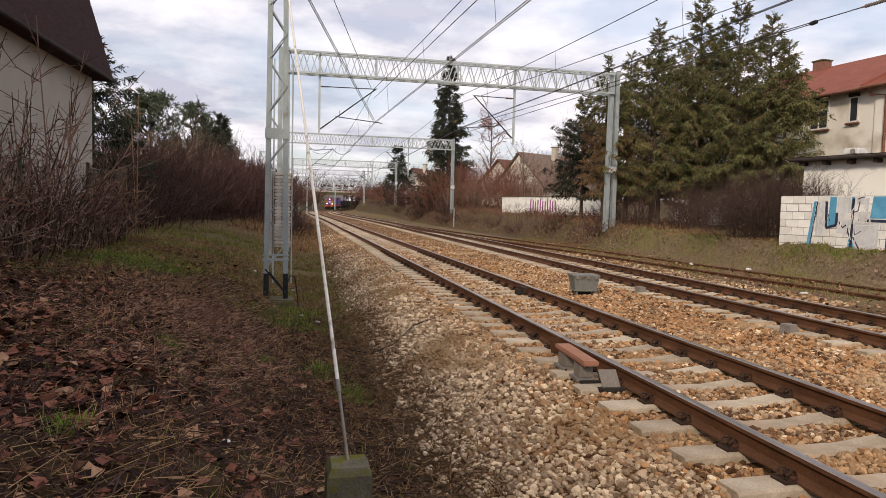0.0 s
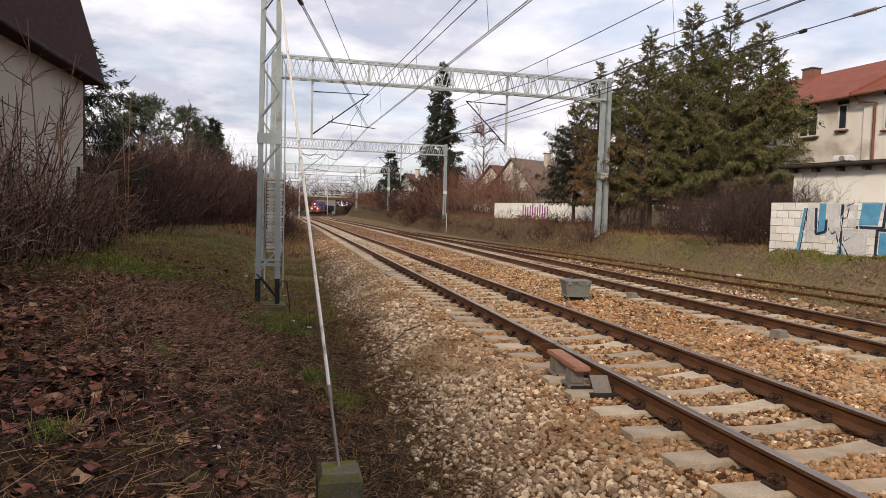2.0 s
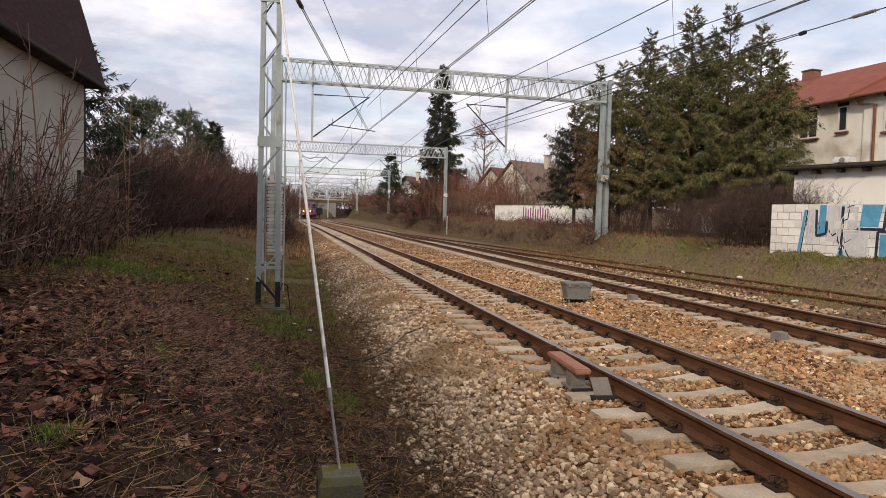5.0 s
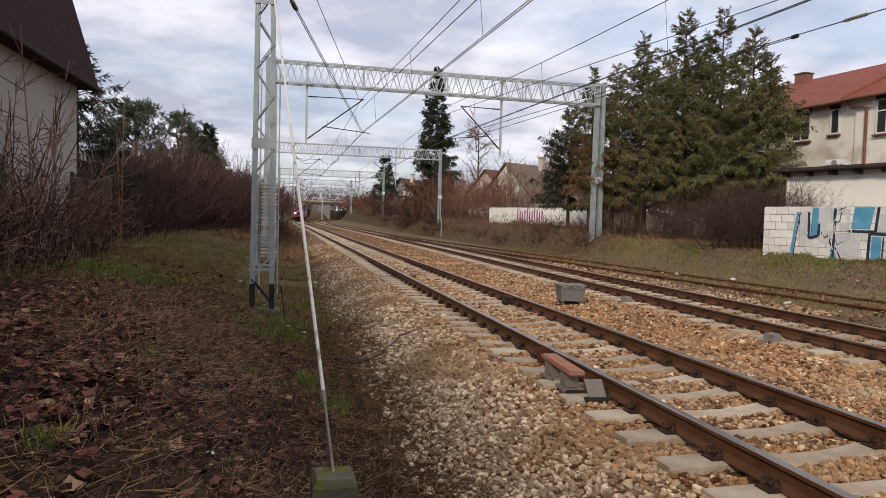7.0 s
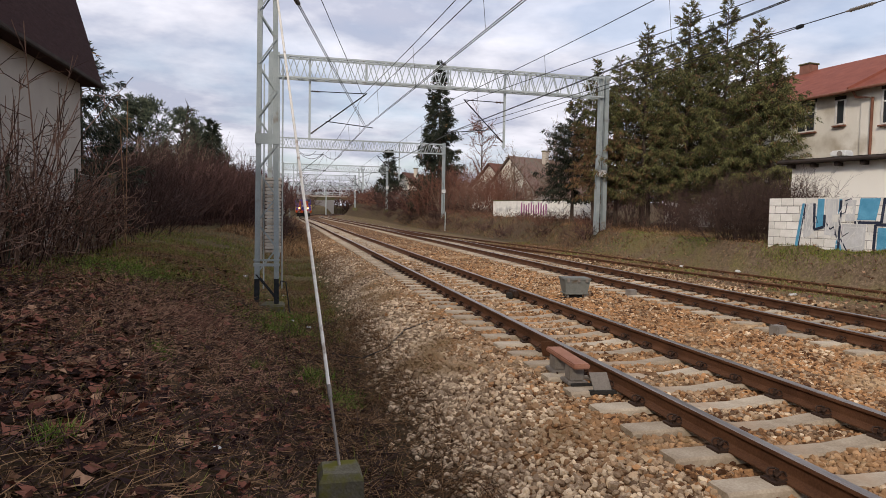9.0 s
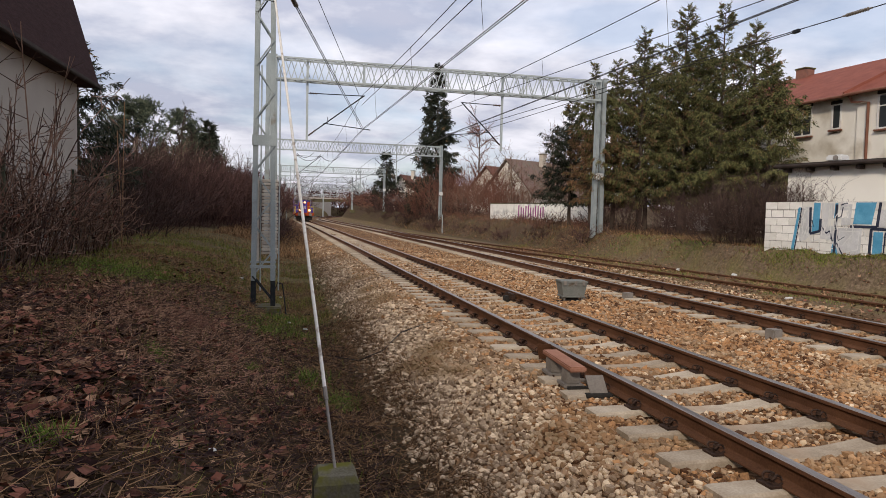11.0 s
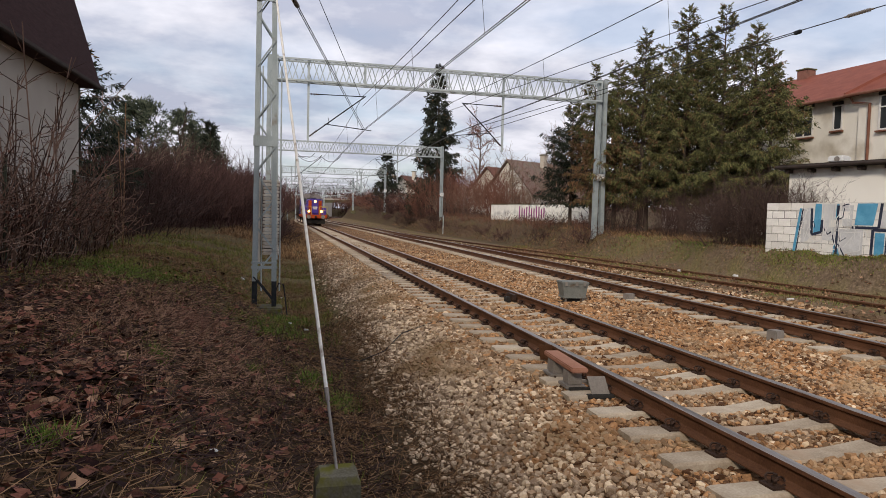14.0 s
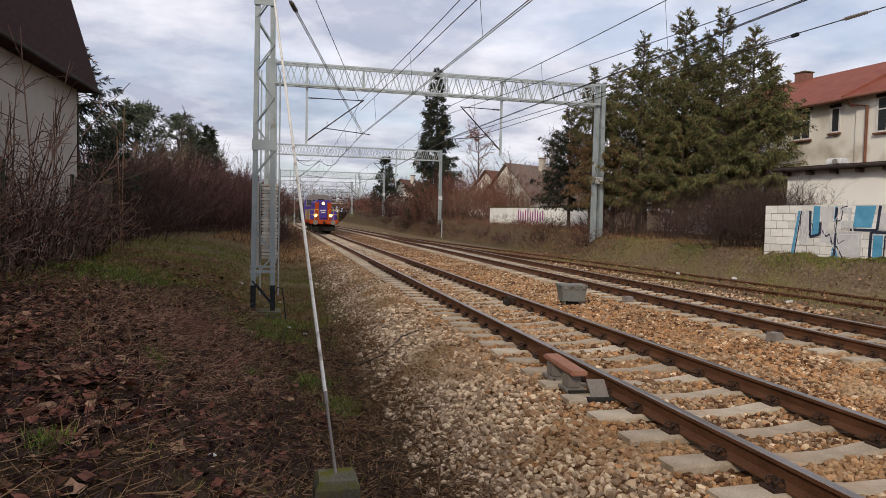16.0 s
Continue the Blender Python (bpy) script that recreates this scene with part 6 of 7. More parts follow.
for i in range(46):
    y = 27 + i * 2.0
    x = float(cx1(y)) + 11.0 + (i % 3) * 1.3 + float(RNG.uniform(-0.4, 0.4))
    bush(FAR[(0, 2, 1)[i % 3]], x, y, i * 47, (0.55, 0.55, float(RNG.uniform(0.16, 0.3))), "low brown bramble scrub on the garden bank", "low scrub on the bank")
for i in range(34):
    y = 58 + i * 3.4
    bush(HEDGE[i % 3] if y < 92 else FAR[(0, 2, 1)[i % 3]], float(cx1(y)) + (10.0 if y < 92 else 11.8) + (i % 4) * 0.9 + float(RNG.uniform(-0.3, 0.3)), y, i * 53, (0.8, 0.8, float(RNG.uniform(0.22, 0.42))), "brown leafless scrub creeping down the bank", "scrub at the foot of the bank")
for i in range(9):
    bush(FAR[i % 3], 11 + i * 1.8, 244 + 3 * (i % 3), i * 39, (1.8, 1.8, 2.6), "leafless scrub in the cutting beyond the bridge", "scrub beyond the bridge")
# woods behind the bridge and on the skyline
for i in range(30):
    x = -75 + i * 6.2
    bush(FAR[i % 3], x, 262 + 14 * math.sin(i * 2.3), i * 33, (3.6, 3.6, 3.0 + 0.8 * math.sin(i * 1.7)), "distant leafless trees beyond the bridge", "woods beyond the bridge", "distant_tree", 1.0)
for i in range(12):
    bush(FAR[i % 3], 26 + i * 5, 85 + 4 * math.sin(i * 2.1), i * 33, (2.6, 2.6, 1.9 + 0.4 * math.sin(i * 1.7)), "distant leafless trees behind the gardens", "trees behind the gardens", "distant_tree")
for i in range(12):
    bush(FAR[i % 3], -13 - 2.4 * i, 62 + 3 * math.sin(i * 2.1), i * 33, (2.2, 2.2, 1.7 + 0.3 * math.sin(i * 1.7)), "leafless trees behind the pines", "trees behind the pines", "distant_tree")

bush(RED, -5.35, 4.95, 40, (0.17, 0.17, 0.1), "low dead red-brown plant on the leafy bank", name="dead_plant")


def tall_stalk(x, y, h, lean):
    z = zg(x, y)
    g = Geo().path([(x, y, z - 0.05), (x + lean * 0.3, y, z + h * 0.4), (x + lean, y, z + h)], 0.013, 5)
    return solid("dry_stalk", g, "straw", "tall single dry stalk standing by the fence", "plant", group="tall dry stalks")


tall_stalk(-8.1, 13.6, 3.7, 0.06)
tall_stalk(-8.2, 14.0, 3.0, -0.1)

# shoots and vine-grown fence by the grey house
SHOOT = bush_mesh("tall_shoots", 5.0, 1.6, 13, 6, 2, "vine", 0.021, 0.25, 0.16, 0.06)
SHOOT2 = bush_mesh("dark_shoots", 3.4, 2.2, 8, 5, 3, "twig_dark", 0.015, 0.5, 0.22, 0.09)
for x, y, rz, sx, sz in ((-8.75, 8.0, 20, 0.9, 0.8), (-8.9, 9.2, 140, 0.9, 0.85), (-9.1, 10.6, 255, 0.8, 0.62)):
    bush(SHOOT, x, y, rz, (sx, sx, sz), "tall leafless shrub with long pale shoots by the house", "shoots by the house")
for x, y, rz, sx, sz in ((-8.25, 8.6, 100, 0.5, 0.42), (-8.45, 7.4, 77, 0.6, 0.5), (-8.1, 13.8, 9, 0.4, 0.5)):
    bush(SHOOT2, x, y, rz, (sx, sx, sz), "dark leafless shrub growing through the fence", "shrubs at the fence")


def fence():
    th = thing("garden_fence", "old wire garden fence overgrown with dry vines", "fence")
    pts = [(-8.7, 3.5), (-8.5, 7.6), (-8.27, 10.3), (-8.3, 13.1), (-9.36, 14.4)]
    for i, (x, y) in enumerate(pts):
        z = zg(x, y)
        if i == 3:
            part("post", Geo().box(x - .09, x + .09, y - .09, y + .09, z - .3, z + 1.85, 0, 0.02), "oldconc", th, "weathered concrete post")
        else:
            part("post", Geo().tube((x, y, z - .3), (x, y, z + 1.8), 0.035, 0.035, 8), "needle_dark", th, "dark green steel post")
    for (xa, ya), (xb, yb) in zip(pts, pts[1:]):
        for hgt in (0.15, 0.9, 1.7):
            part("wire", Geo().tube((xa, ya, zg(xa, ya) + hgt), (xb, yb, zg(xb, yb) + hgt), 0.006, 0.006, 4), "plategrey", th)
        if ya < 13:
            n = int((yb - ya) / 0.11)
            t = np.linspace(0, 1, n)
            bx, by = xa + (xb - xa) * t, ya + (yb - ya) * t
            bz = ground_z(bx, by)
            g1 = sticks(np.stack([bx[:-1], by[:-1], bz[:-1] + 0.12], -1), np.stack([bx[:-1], by[:-1] + .5, bz[:-1] + 1.7], -1), 0.003, 0.003)
            g2 = sticks(np.stack([bx[:-1], by[:-1] + .5, bz[:-1] + 0.12], -1), np.stack([bx[:-1], by[:-1], bz[:-1] + 1.7], -1), 0.003, 0.003)
            part("mesh", soup("mesh", *join([g1, g2]), [M["plategrey"]]), None, th, "rusty wire mesh")["kind"] = "stuff"
    n = 270
    t = RNG.uniform(0, 1, n)
    by = 3.5 + t * 9.8
    bx = np.interp(by, [p[1] for p in pts], [p[0] for p in pts]) + RNG.normal(0, 0.06, n)
    p = grow(np.stack([bx, by, ground_z(bx, by)], -1), np.stack([RNG.normal(0, .1, n), RNG.normal(0, .35, n), np.ones(n)], -1), RNG.uniform(1.2, 2.2, n), 7, 0.22, 0.0)
    q = children(p, 5, 0.3, 1, 0.6, 0.7, 4, 0.35, -0.08)
    part("vine_tangle", soup("vine_tangle", *join([lines_to_sticks(p, 0.013, 0.006), lines_to_sticks(q, 0.007, 0.004)]), [M["vine"]]), None, th, "tangled dry vines")["kind"] = "stuff"
    m = 900
    i = RNG.integers(0, len(q), m)
    v, f = place(LEAF_V, LEAF_F, q[i, 3], turns(m), RNG.uniform(0.02, 0.04, m))
    part("dry_foliage", soup("dry_foliage", v, f, [M["leaf"]]), None, th)["kind"] = "stuff"
    return th


ang = np.linspace(0, 2 * math.pi, 11)[:-1]
LOBE = np.array([1.0, 0.66, 0.92, 0.7, 0.8, 0.55, 0.78, 0.72, 0.95, 0.62])
LEAF_V = np.concatenate([[[0, 0, 0.0]], np.stack([np.cos(ang) * LOBE, np.sin(ang) * LOBE, 0.16 * np.cos(2 * ang + 0.4) + 0.1 * np.cos(3 * ang) + 0.1], -1)])
LEAF_F = np.array([(0, i, i % 10 + 1) for i in range(1, 11)])
fence()


def scatter(n, x0, x1, y0, y1, keep=None):
    x, y = RNG.uniform(x0, x1, n), RNG.uniform(y0, y1, n)
    if keep is not None:
        m = keep(x, y)
        x, y = x[m], y[m]
    return x, y


def patch(x, y, s, seed):
    """Smooth patchiness between 0 and 1."""
    a = np.sin(x * s + seed) * np.cos(y * s * 1.3 - seed) + 0.6 * np.sin(x * s * 2.3 - y * s * 1.7 + seed * 2) + 0.35 * np.sin(x * s * 4.9 + y * s * 4.1 + seed * 3)
    return 1 / (1 + np.exp(-2.2 * a))


def top_z(x, y):
    """Ground height with the same unevenness as the ground mesh."""
    z = ground_z(x, y)
    u = x - cx1(y)
    off = (u < -2.9) | (u > 10)
    w = np.array([noise.noise(Vector((a, b, 0)) * 0.7) * 0.1 + noise.noise(Vector((a, b, 0)) * 2.3) * 0.07 for a, b in zip(x, y)])
    w2 = np.array([noise.noise(Vector((a, b, 0)) * 0.7) * 0.02 + noise.noise(Vector((a, b, 0)) * 2.3) * 0.02 for a, b in zip(x, y)])
    return z + np.where(off, w, w2)


BLADE_V = np.array([(0, -0.5, 0), (0, 0.5, 0), (0.12, 0.35, 0.5), (0.12, -0.35, 0.5), (0.42, 0, 1.0)])
BLADE_F = np.array([(0, 1, 2), (0, 2, 3), (3, 2, 4)])


def blades(name, x, y, h, w, mat_name, label, tilt=0.5, sink=0.02):
    n = len(x)
    t = turns(n, tilt)
    v = np.repeat(BLADE_V[None], n, 0).copy()
    v[:, :, 1] *= (w / h).reshape(-1, 1) if np.ndim(w) else w / h.reshape(-1, 1)
    out = np.einsum("nij,nkj->nki", t, v) * h.reshape(-1, 1, 1) + np.stack([x, y, top_z(x, y) - sink], -1)[:, None, :]
    f = (BLADE_F[None] + (np.arange(n) * 5)[:, None, None]).reshape(-1, 3)
    return solid(name, soup(name, out.reshape(-1, 3), f, [M[mat_name]]), None, label, "grass", kind="stuff")


def litter():
    left = lambda x, y: (x - cx1(y) < -3.1)
    # fallen leaves, thick near the camera
    x, y = scatter(70000, -11, -3.6, -8, 12, lambda x, y: (RNG.random(len(x)) < (0.15 + 0.85 * patch(x, y, 1.1, 2.0)) * np.interp(x, [-9, -5.5, -4.6, -4.0], [1, 0.9, 0.5, 0.25]) * np.interp(y, [-8, -5, -3, 4, 8, 12], [0.15, 0.5, 1, 0.9, 0.35, 0.1])))
    n = len(x)
    big = RNG.uniform(0.02, 0.055, n) + 0.03 * (RNG.random(n) < 0.2)
    v, f = place(LEAF_V, LEAF_F, np.stack([x, y, top_z(x, y) + RNG.uniform(0.005, 0.05, n) + big * 0.25], -1), turns(n, 0.8), big)
    solid("fallen_leaves", soup("fallen_leaves", v, f, [M["leaf"], M["leaf_tan"]], np.repeat((RNG.random(n) < 0.16).astype(int), 10)), None, "brown fallen leaves covering the bank", "leaves", kind="stuff")
    # dry stalks lying about
    x, y = scatter(64000, -9.5, -2.9, -3.4, 16, lambda x, y: left(x, y) & (RNG.random(len(x)) < 0.35 + 0.65 * patch(x, y, 0.8, 5.0)))
    n = len(x)
    z = top_z(x, y)
    a = RNG.uniform(0, 2 * math.pi, n)
    ln = RNG.uniform(0.05, 0.24, n)
    p = np.stack([x, y, z + RNG.uniform(0.0, 0.04, n)], -1)
    q = p + np.stack([np.cos(a) * ln, np.sin(a) * ln, RNG.normal(0.0, 0.05, n) * 1.0], -1)
    solid("dry_stalks", soup("dry_stalks", *sticks(p, q, 0.0036, 0.002), [M["straw"]]), None, "dry grass stalks lying on the bank", "grass", kind="stuff")
    n = 17000
    x, y = RNG.normal(-5.6, 0.75, n), RNG.normal(5.0, 1.5, n)
    m = left(x, y) & (x > -9) & (RNG.random(n) < 0.25 + 0.75 * patch(x, y, 1.6, 8.0))
    x, y = x[m], y[m]
    n = len(x)
    p = grow(np.stack([x, y, top_z(x, y) + RNG.uniform(0.0, 0.05, n)], -1), np.stack([RNG.normal(0, 1, n), RNG.normal(0, 1, n), RNG.uniform(0, 0.45, n)], -1), RNG.uniform(0.1, 0.34, n), 3, 0.3, -0.18)
    solid("grass_thatch", soup("grass_thatch", *lines_to_sticks(p, 0.0042, 0.002), [M["thatch"]]), None, "matted tan dead grass on the bank", "grass", kind="stuff")
    # matted straw in the ditch
    x, y = scatter(15000, -3.9, -2.5, -1.5, 9, lambda x, y: RNG.random(len(x)) < 0.35 + 0.65 * patch(x, y, 1.4, 3.0))
    n = len(x)
    p = grow(np.stack([x, y, top_z(x, y) + RNG.uniform(0.0, 0.03, n)], -1), np.stack([RNG.normal(0, 1, n), RNG.normal(0, 1, n), RNG.uniform(0, 0.6, n)], -1), RNG.uniform(0.08, 0.26, n), 2, 0.3, -0.25)
    solid("ditch_straw", soup("ditch_straw", *lines_to_sticks(p, 0.004, 0.002), [M["straw"]]), None, "matted brown straw lying in the ditch", "grass", kind="stuff")
    x, y = scatter(26000, -10, -3.0, -3.4, 9, left)
    n = len(x)
    z = top_z(x, y)
    a = RNG.uniform(0, 2 * math.pi, n)
    ln = RNG.uniform(0.05, 0.35, n)
    p = np.stack([x, y, z + RNG.uniform(0.0, 0.05, n)], -1)
    q = p + np.stack([np.cos(a) * ln, np.sin(a) * ln, RNG.normal(0.0, 0.06, n)], -1)
    solid("dead_twigs", soup("dead_twigs", *sticks(p, q, 0.0045, 0.002), [M["twig_dark"]]), None, "dark dead twigs lying on the bank", "twigs", kind="stuff")
    # dry upright grass in the ditch and along the bank
    x, y = scatter(150000, -10, -2.25, -3, 30, lambda x, y: (RNG.random(len(x)) < (0.12 + 0.88 * patch(x, y, 0.9, 1.0)) * np.interp(x, [-9, -6, -4.5, -3.2, -2.6, -2.3], [0.35, 0.35, 0.9, 1, 0.9, 0.05]) * np.interp(y, [-3, 4, 7, 30], [0.35, 0.5, 1, 0.8])))
    blades("dry_grass", x, y, RNG.uniform(0.05, 0.2, len(x)), 0.009, "straw", "dry yellow-brown grass on bank and ditch", 1.1)
    x, y = scatter(90000, -9, -3.1, -1, 24, lambda x, y: (RNG.random(len(x)) < np.clip(1.9 * patch(x, y, 1.3, 4.0) - 0.45, 0, 1) * np.interp(y, [-1, 5, 7.5, 9, 13, 24], [0.05, 0.12, 0.7, 1, 0.7, 0.3])))
    blades("green_grass", x, y, RNG.uniform(0.06, 0.2, len(x)), 0.01, "grass", "green winter grass tufts on the bank", 0.7)
    x, y = scatter(16000, -7.5, -2.7, 28, 74)
    blades("far_ditch_grass", x, y, RNG.uniform(0.1, 0.34, len(x)), 0.03, "straw", "rank dry grass in the ditch by the hedge", 0.9)
    # small tufts
    cx, cy = np.array([-4.4, -3.8, -3.7, -3.4, -7.6, -7.0, -6.5, -5.4, -5.4, -4.5, -6.8, -4.1]), np.array([8.2, 7.9, 4.6, 3.5, 8.7, 8.0, 8.7, -0.1, 3.1, 4.8, 8.8, 9.3])
    wide = np.array([0.2, 0.2, 0.16, 0.12, 0.4, 0.35, 0.25, 0.05, 0.05, 0.05, 0.35, 0.25])
    i = np.repeat(np.arange(len(cx)), (110 + wide * 3400).astype(int))
    n = len(i)
    x, y = cx[i] + RNG.normal(0, 1, n) * wide[i], cy[i] + RNG.normal(0, 1.3, n) * wide[i]
    blades("grass_tufts", x, y, RNG.uniform(0.06, 0.19, n), 0.009, "fresh", "fresh green grass tufts among leaves and dead grass", 0.8)
    # verge across the tracks
    x, y = scatter(80000, 7.0, 14.0, 3, 34, lambda x, y: (RNG.random(len(x)) < (0.2 + 0.8 * patch(x, y, 0.7, 3.0)) * np.interp(x, [7, 8, 10, 14], [0.25, 0.6, 1, 1]) * np.where(np.abs(np.abs(x - cx3(y)) - 0.75) < 0.12, 0.2, 1)))
    g = RNG.random(len(x)) < np.clip(1.5 * patch(x, y, 0.5, 6.0) - 0.95, 0.03, 0.5)
    blades("verge_grass", x[g], y[g], RNG.uniform(0.05, 0.14, g.sum()), 0.012, "grass", "green grass on the verge by the siding", 0.8)
    blades("verge_dry_grass", x[~g], y[~g], RNG.uniform(0.05, 0.16, (~g).sum()), 0.012, "straw", "dry grass on the verge by the siding", 1.0)
    # leaves blown over the verge and moss along the siding
    x, y = scatter(5000, 6.6, 12.5, 4, 30, lambda x, y: RNG.random(len(x)) < 0.15 + 0.85 * patch(x, y, 0.9, 7.0))
    n = len(x)
    v, f = place(LEAF_V, LEAF_F, np.stack([x, y, top_z(x, y) + 0.03], -1), turns(n, 0.7), RNG.uniform(0.025, 0.06, n))
    solid("verge_leaves", soup("verge_leaves", v, f, [M["leaf"], M["leaf_tan"]], np.repeat((RNG.random(n) < 0.75).astype(int), 10)), None, "brown fallen leaves blown over the verge", "leaves", kind="stuff")
    x, y = scatter(60000, 7.6, 12.0, 4, 24, lambda x, y: (RNG.random(len(x)) < np.clip(2.6 * patch(x, y, 0.8, 9.0) - 0.9, 0, 1) * np.interp(x - cx1(y), [7.6, 8.6, 9.6, 10.6], [0.7, 0.5, 0.3, 1])))
    blades("moss_grass", x, y, RNG.uniform(0.03, 0.07, len(x)), 0.014, "fresh", "short bright green grass by the siding", 0.9)
    k = RNG.uniform(0, 1, 4200)
    x, y = 10.0 + 1.45 * k - np.abs(RNG.normal(0, 0.4, 4200)), 12.9 - 5.1 * k + RNG.normal(0, 0.2, 4200)
    blades("wall_grass", x, y, RNG.uniform(0.03, 0.11, 4200), 0.012, "grass", "green grass along the foot of the block wall", 0.7)
    # rank dry growth on the far bank
    x, y = scatter(14000, 9.0, 17.0, 22, 80, lambda x, y: x - cx1(y) > np.interp(y, [22, 60, 80], [10.6, 9.6, 9.2]))
    blades("bank_dry_grass", x, y, RNG.uniform(0.08, 0.28, len(x)), 0.03, "straw", "rank dry grass on the garden bank", 0.9)
    n = 2800
    x, y = scatter(n, 9.6, 17.0, 24, 80, lambda x, y: x - cx1(y) > 10.0)
    n = len(x)
    p = grow(np.stack([x, y, top_z(x, y)], -1), RNG.normal(0, 0.6, (n, 3)) + np.array([0, 0, 1.0]), RNG.uniform(0.25, 0.8, n), 3, 0.3, -0.05)
    q = children(p, 3, 0.3, 1, 0.3, 0.6, 2, 0.3, 0)
    solid("brambles", soup("brambles", *join([lines_to_sticks(p, 0.01, 0.005), lines_to_sticks(q, 0.006, 0.003)]), [M["vine"]]), None, "tangled brown brambles on the garden bank", "brambles", kind="stuff")
    # scraps of pale litter
    for (x, y, s) in ((-4.0, 9.0, .05), (-3.7, 8.4, .06), (-5.2, 13.6, .07), (-4.2, 12.8, .05), (9.6, 13.4, .1), (9.2, 15.8, .09), (7.2, 8.4, .09), (-4.6, 0.9, .03)):
        g = Geo().box(-s, s, -s * .7, s * .7, 0, s * .5, 0, s * .2)
        solid("paper_scrap", g, "white", "scrap of pale litter lying in the grass", "litter", pose(x, y, zg(x, y) + 0.03, 12, 8, x * 70), group="scraps of litter")


litter()


# ---- ballast ----
def stone_template(k):
    """An angular stone: a jittered twenty-faced solid."""
    r = np.random.default_rng(40 + k)
    g = (1 + 5 ** 0.5) / 2
    v = np.array([(-1, g, 0), (1, g, 0), (-1, -g, 0), (1, -g, 0), (0, -1, g), (0, 1, g), (0, -1, -g), (0, 1, -g), (g, 0, -1), (g, 0, 1), (-g, 0, -1), (-g, 0, 1)]) / 1.9
    v = v * r.uniform(0.78, 1.14, (12, 1)) * np.array([1.25, 0.98, 0.74])
    f = np.array([(0, 11, 5), (0, 5, 1), (0, 1, 7), (0, 7, 10), (0, 10, 11), (1, 5, 9), (5, 11, 4), (11, 10, 2), (10, 7, 6), (7, 1, 8), (3, 9, 4), (3, 4, 2), (3, 2, 6), (3, 6, 8), (3, 8, 9), (4, 9, 5), (2, 4, 11), (6, 2, 10), (8, 6, 7), (9, 8, 1)])
    return v, f


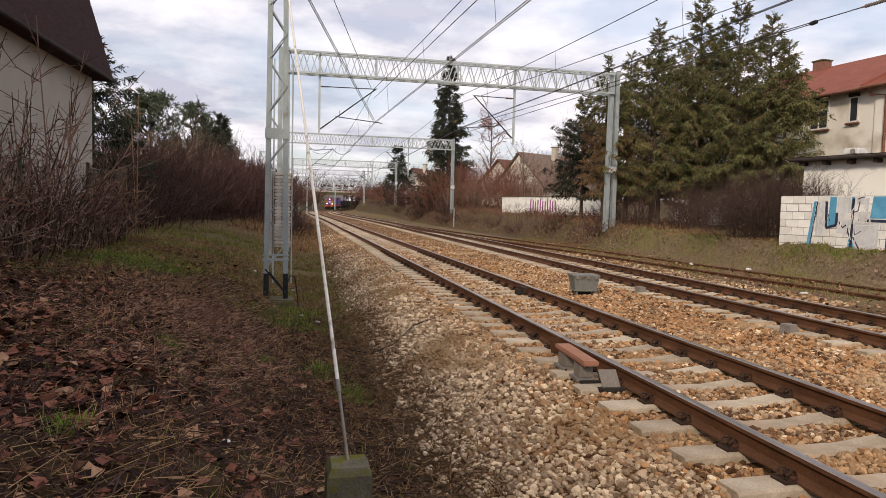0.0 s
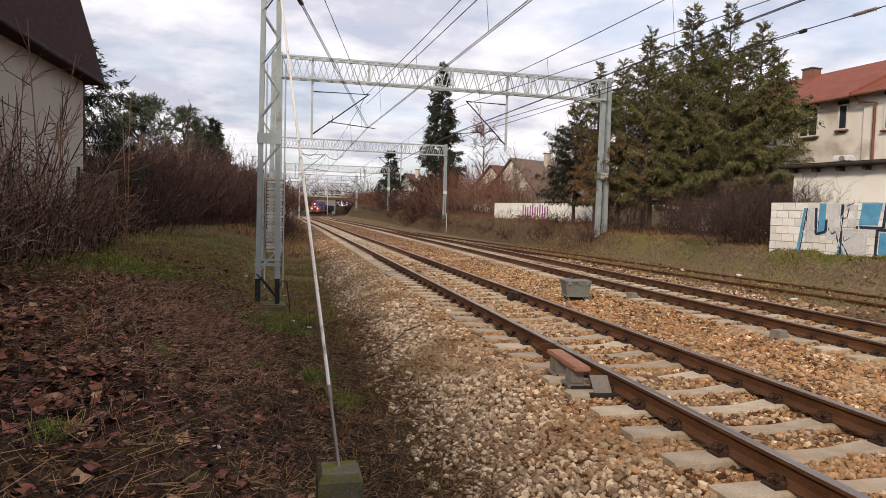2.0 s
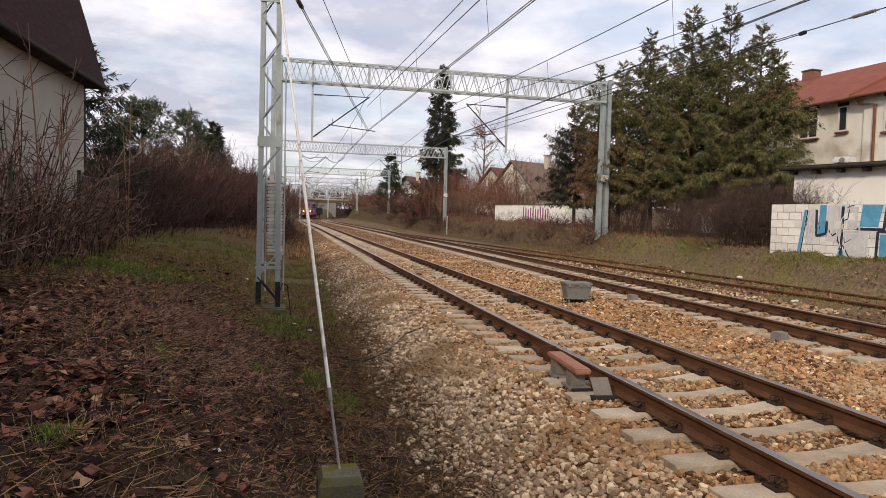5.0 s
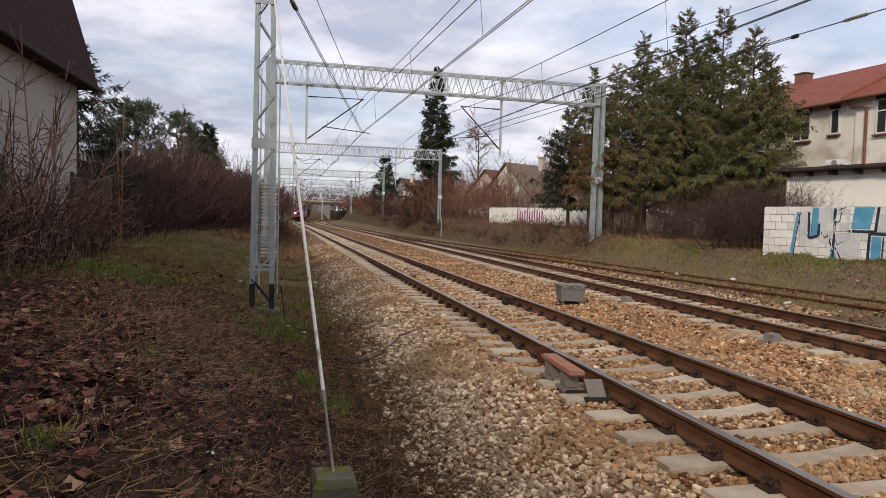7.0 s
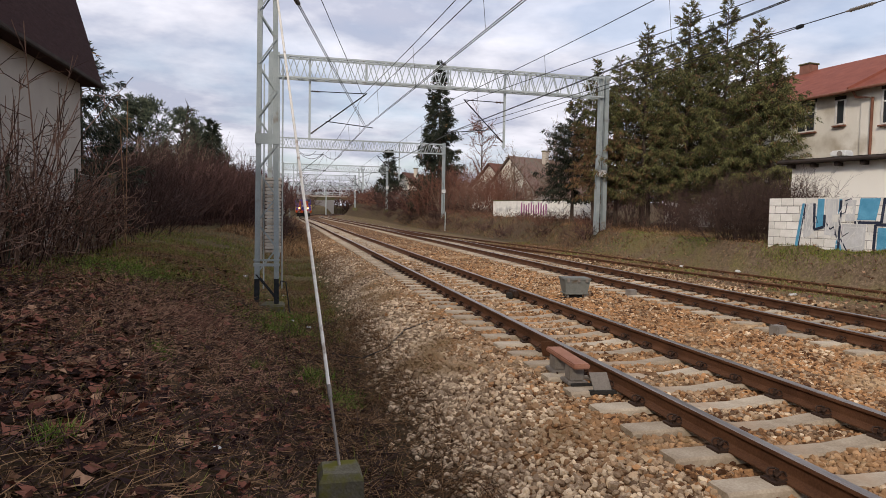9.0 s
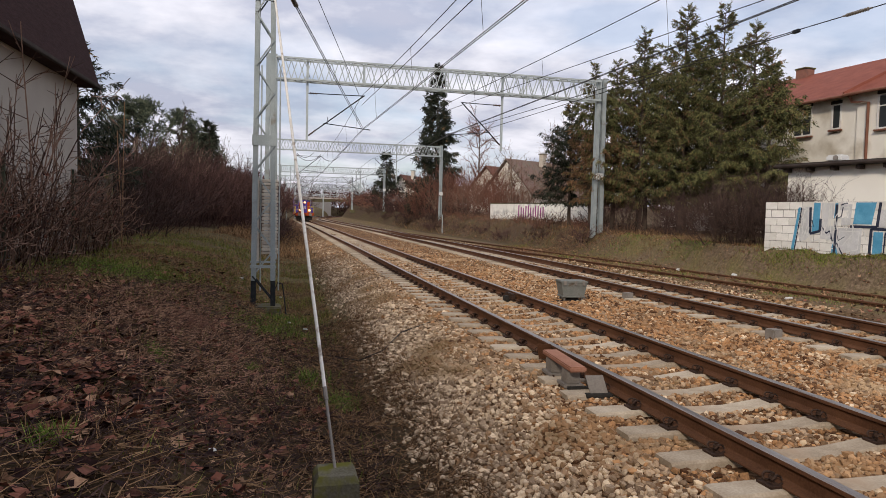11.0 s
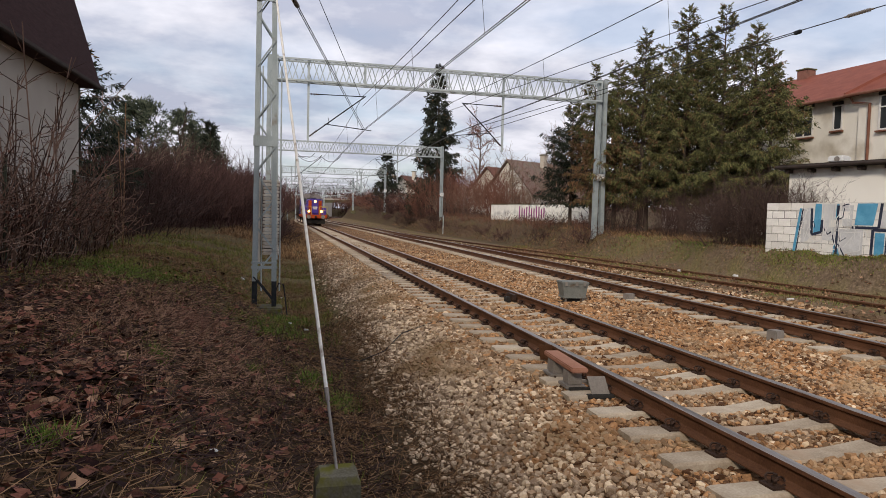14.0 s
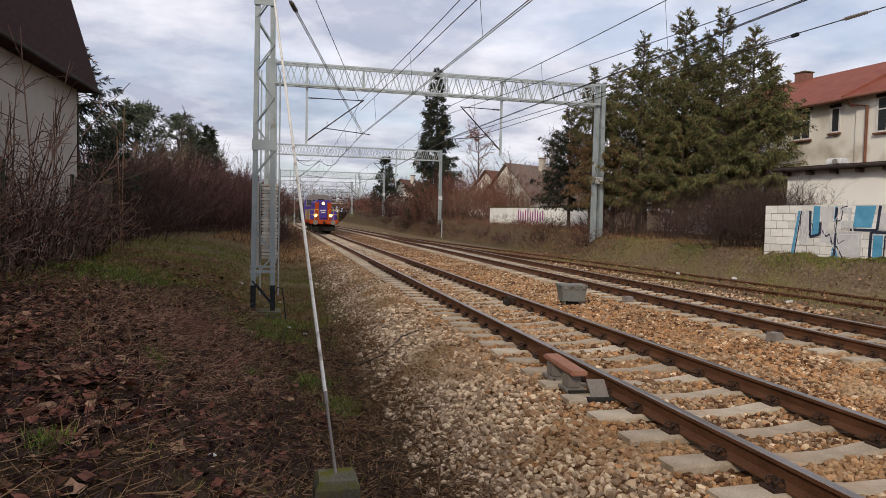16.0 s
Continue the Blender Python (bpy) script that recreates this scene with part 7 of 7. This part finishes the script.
def ballast():
    xs, ys, ss = [], [], []
    for y0, y1, x0, x1, step in ((-2.5, 2.5, -3.1, 3.6, 0.036), (2.5, 7, -3.1, 6.4, 0.041), (7, 13, -3.1, 7.2, 0.052), (13, 24, -3.1, 7.4, 0.075), (24, 42, -3.0, 7.6, 0.13), (42, 74, -3.0, 7.6, 0.24), (-8, -2.5, -3.1, 3.3, 0.075)):
        gx, gy = np.meshgrid(np.arange(x0, x1, step), np.arange(y0, y1, step))
        gx, gy = gx.ravel() + RNG.uniform(-0.5, 0.5, gx.size) * step, gy.ravel() + RNG.uniform(-0.5, 0.5, gx.size) * step
        keep = (gx - -4.07 < 1.2 * (gy + 5.2)) | (y0 < -5)          # beyond this line the bed lies behind the walker
        xs.append(gx[keep])
        ys.append(gy[keep])
        ss.append(np.full(keep.sum(), step))
    x, y, s = np.concatenate(xs), np.concatenate(ys), np.concatenate(ss)
    ok = np.ones(len(x), bool)
    for fn in (cx1, cx2):
        u = x - fn(y)
        ph = np.abs((y + 0.3) % 0.6 - 0.3)
        ok &= ~((np.abs(u) < 1.31) & (ph < 0.135))
        ok &= ~(np.abs(np.abs(u) - 0.7535) < 0.085)
    u1 = x - cx1(y)
    edge = np.interp(u1, [-3.0, -2.75, -2.5], [0.06, 0.5, 1])
    ok &= RNG.random(len(x)) < np.where(x > 6.3, 0.35, 1) * edge
    ok &= ~((np.abs(x - 2.22) < 0.2) & (np.abs(y - 9.35) < 0.2))
    x, y, s, u1 = x[ok], y[ok], s[ok], u1[ok]
    z = top_z(x, y) + RNG.uniform(-0.02, 0.022, len(x)) - np.interp(y, [20, 45], [0, 0.03])
    size = np.minimum(s * RNG.uniform(0.5, 0.95, len(x)), np.interp(y, [10, 30, 74], [0.06, 0.05, 0.06]) * RNG.uniform(0.6, 1.0, len(x)))
    rust = np.clip(1.15 - np.abs(np.abs(u1) - 0.9) * 0.75, 0, 1)
    rust = np.where(u1 > 1.3, 1.0, rust)
    pale = np.interp(u1, [-2.9, -2.0, -1.5], [0.95, 0.75, 0.2]) * np.interp(y, [12, 30], [1.0, 0.45])
    kind = np.where(RNG.random(len(x)) < np.where(u1 < -1.3, pale, np.where(x > 6.3, 0.6, 0.1)), 1, np.where(RNG.random(len(x)) < rust * np.where(u1 < -1.3, 0.4, 0.75), 2, 0))
    ts = []
    tmpl = np.where(RNG.random(len(x)) < np.where(y < 2.5, 0.85, 0.4), RNG.integers(0, 3, len(x)), RNG.integers(3, 6, len(x)))
    parts_out = []
    tmpl = np.where((y > 9) | (y < -2.5), 6 + tmpl % 3, tmpl)
    for k in range(9):
        m = tmpl == k
        v, f = stone_template(k)
        if k in (3, 4, 5):          # squarish lumps
            r = np.random.default_rng(70 + k)
            v = np.array([(a, b, c) for c in (-0.62, 0.62) for b in (-0.75, 0.75) for a in (-0.95, 0.95)]) * r.uniform(0.7, 1.25, (8, 1)) + r.uniform(-0.15, 0.15, (8, 3))
            f = np.array([(0, 2, 3), (0, 3, 1), (4, 5, 7), (4, 7, 6), (0, 1, 5), (0, 5, 4), (2, 6, 7), (2, 7, 3), (0, 4, 6), (0, 6, 2), (1, 3, 7), (1, 7, 5)])
        if k >= 6:          # farther stones are plain eight-faced lumps
            v = np.array([(1, 0, 0), (0, 1, 0), (-1, 0, 0), (0, -1, 0), (0, 0, 1), (0, 0, -1)]) * np.random.default_rng(k).uniform(0.8, 1.2, (6, 1)) * np.array([1.25, 1.05, 0.85])
            f = np.array([(0, 1, 4), (1, 2, 4), (2, 3, 4), (3, 0, 4), (1, 0, 5), (2, 1, 5), (3, 2, 5), (0, 3, 5)])
        parts_out.append(place(v, f, np.stack([x[m], y[m], z[m]], -1), turns(m.sum(), 1.2), size[m]))
        ts.append(np.repeat(kind[m], len(f)))
    v, f = join(parts_out)
    solid("ballast", soup("ballast", v, f, [M["stone"], M["stone_pale"], M["stone_rust"]], np.concatenate(ts)), None, "bed of broken ballast stones, pale and rust-stained", "ballast", kind="stuff")


ballast()


motions()
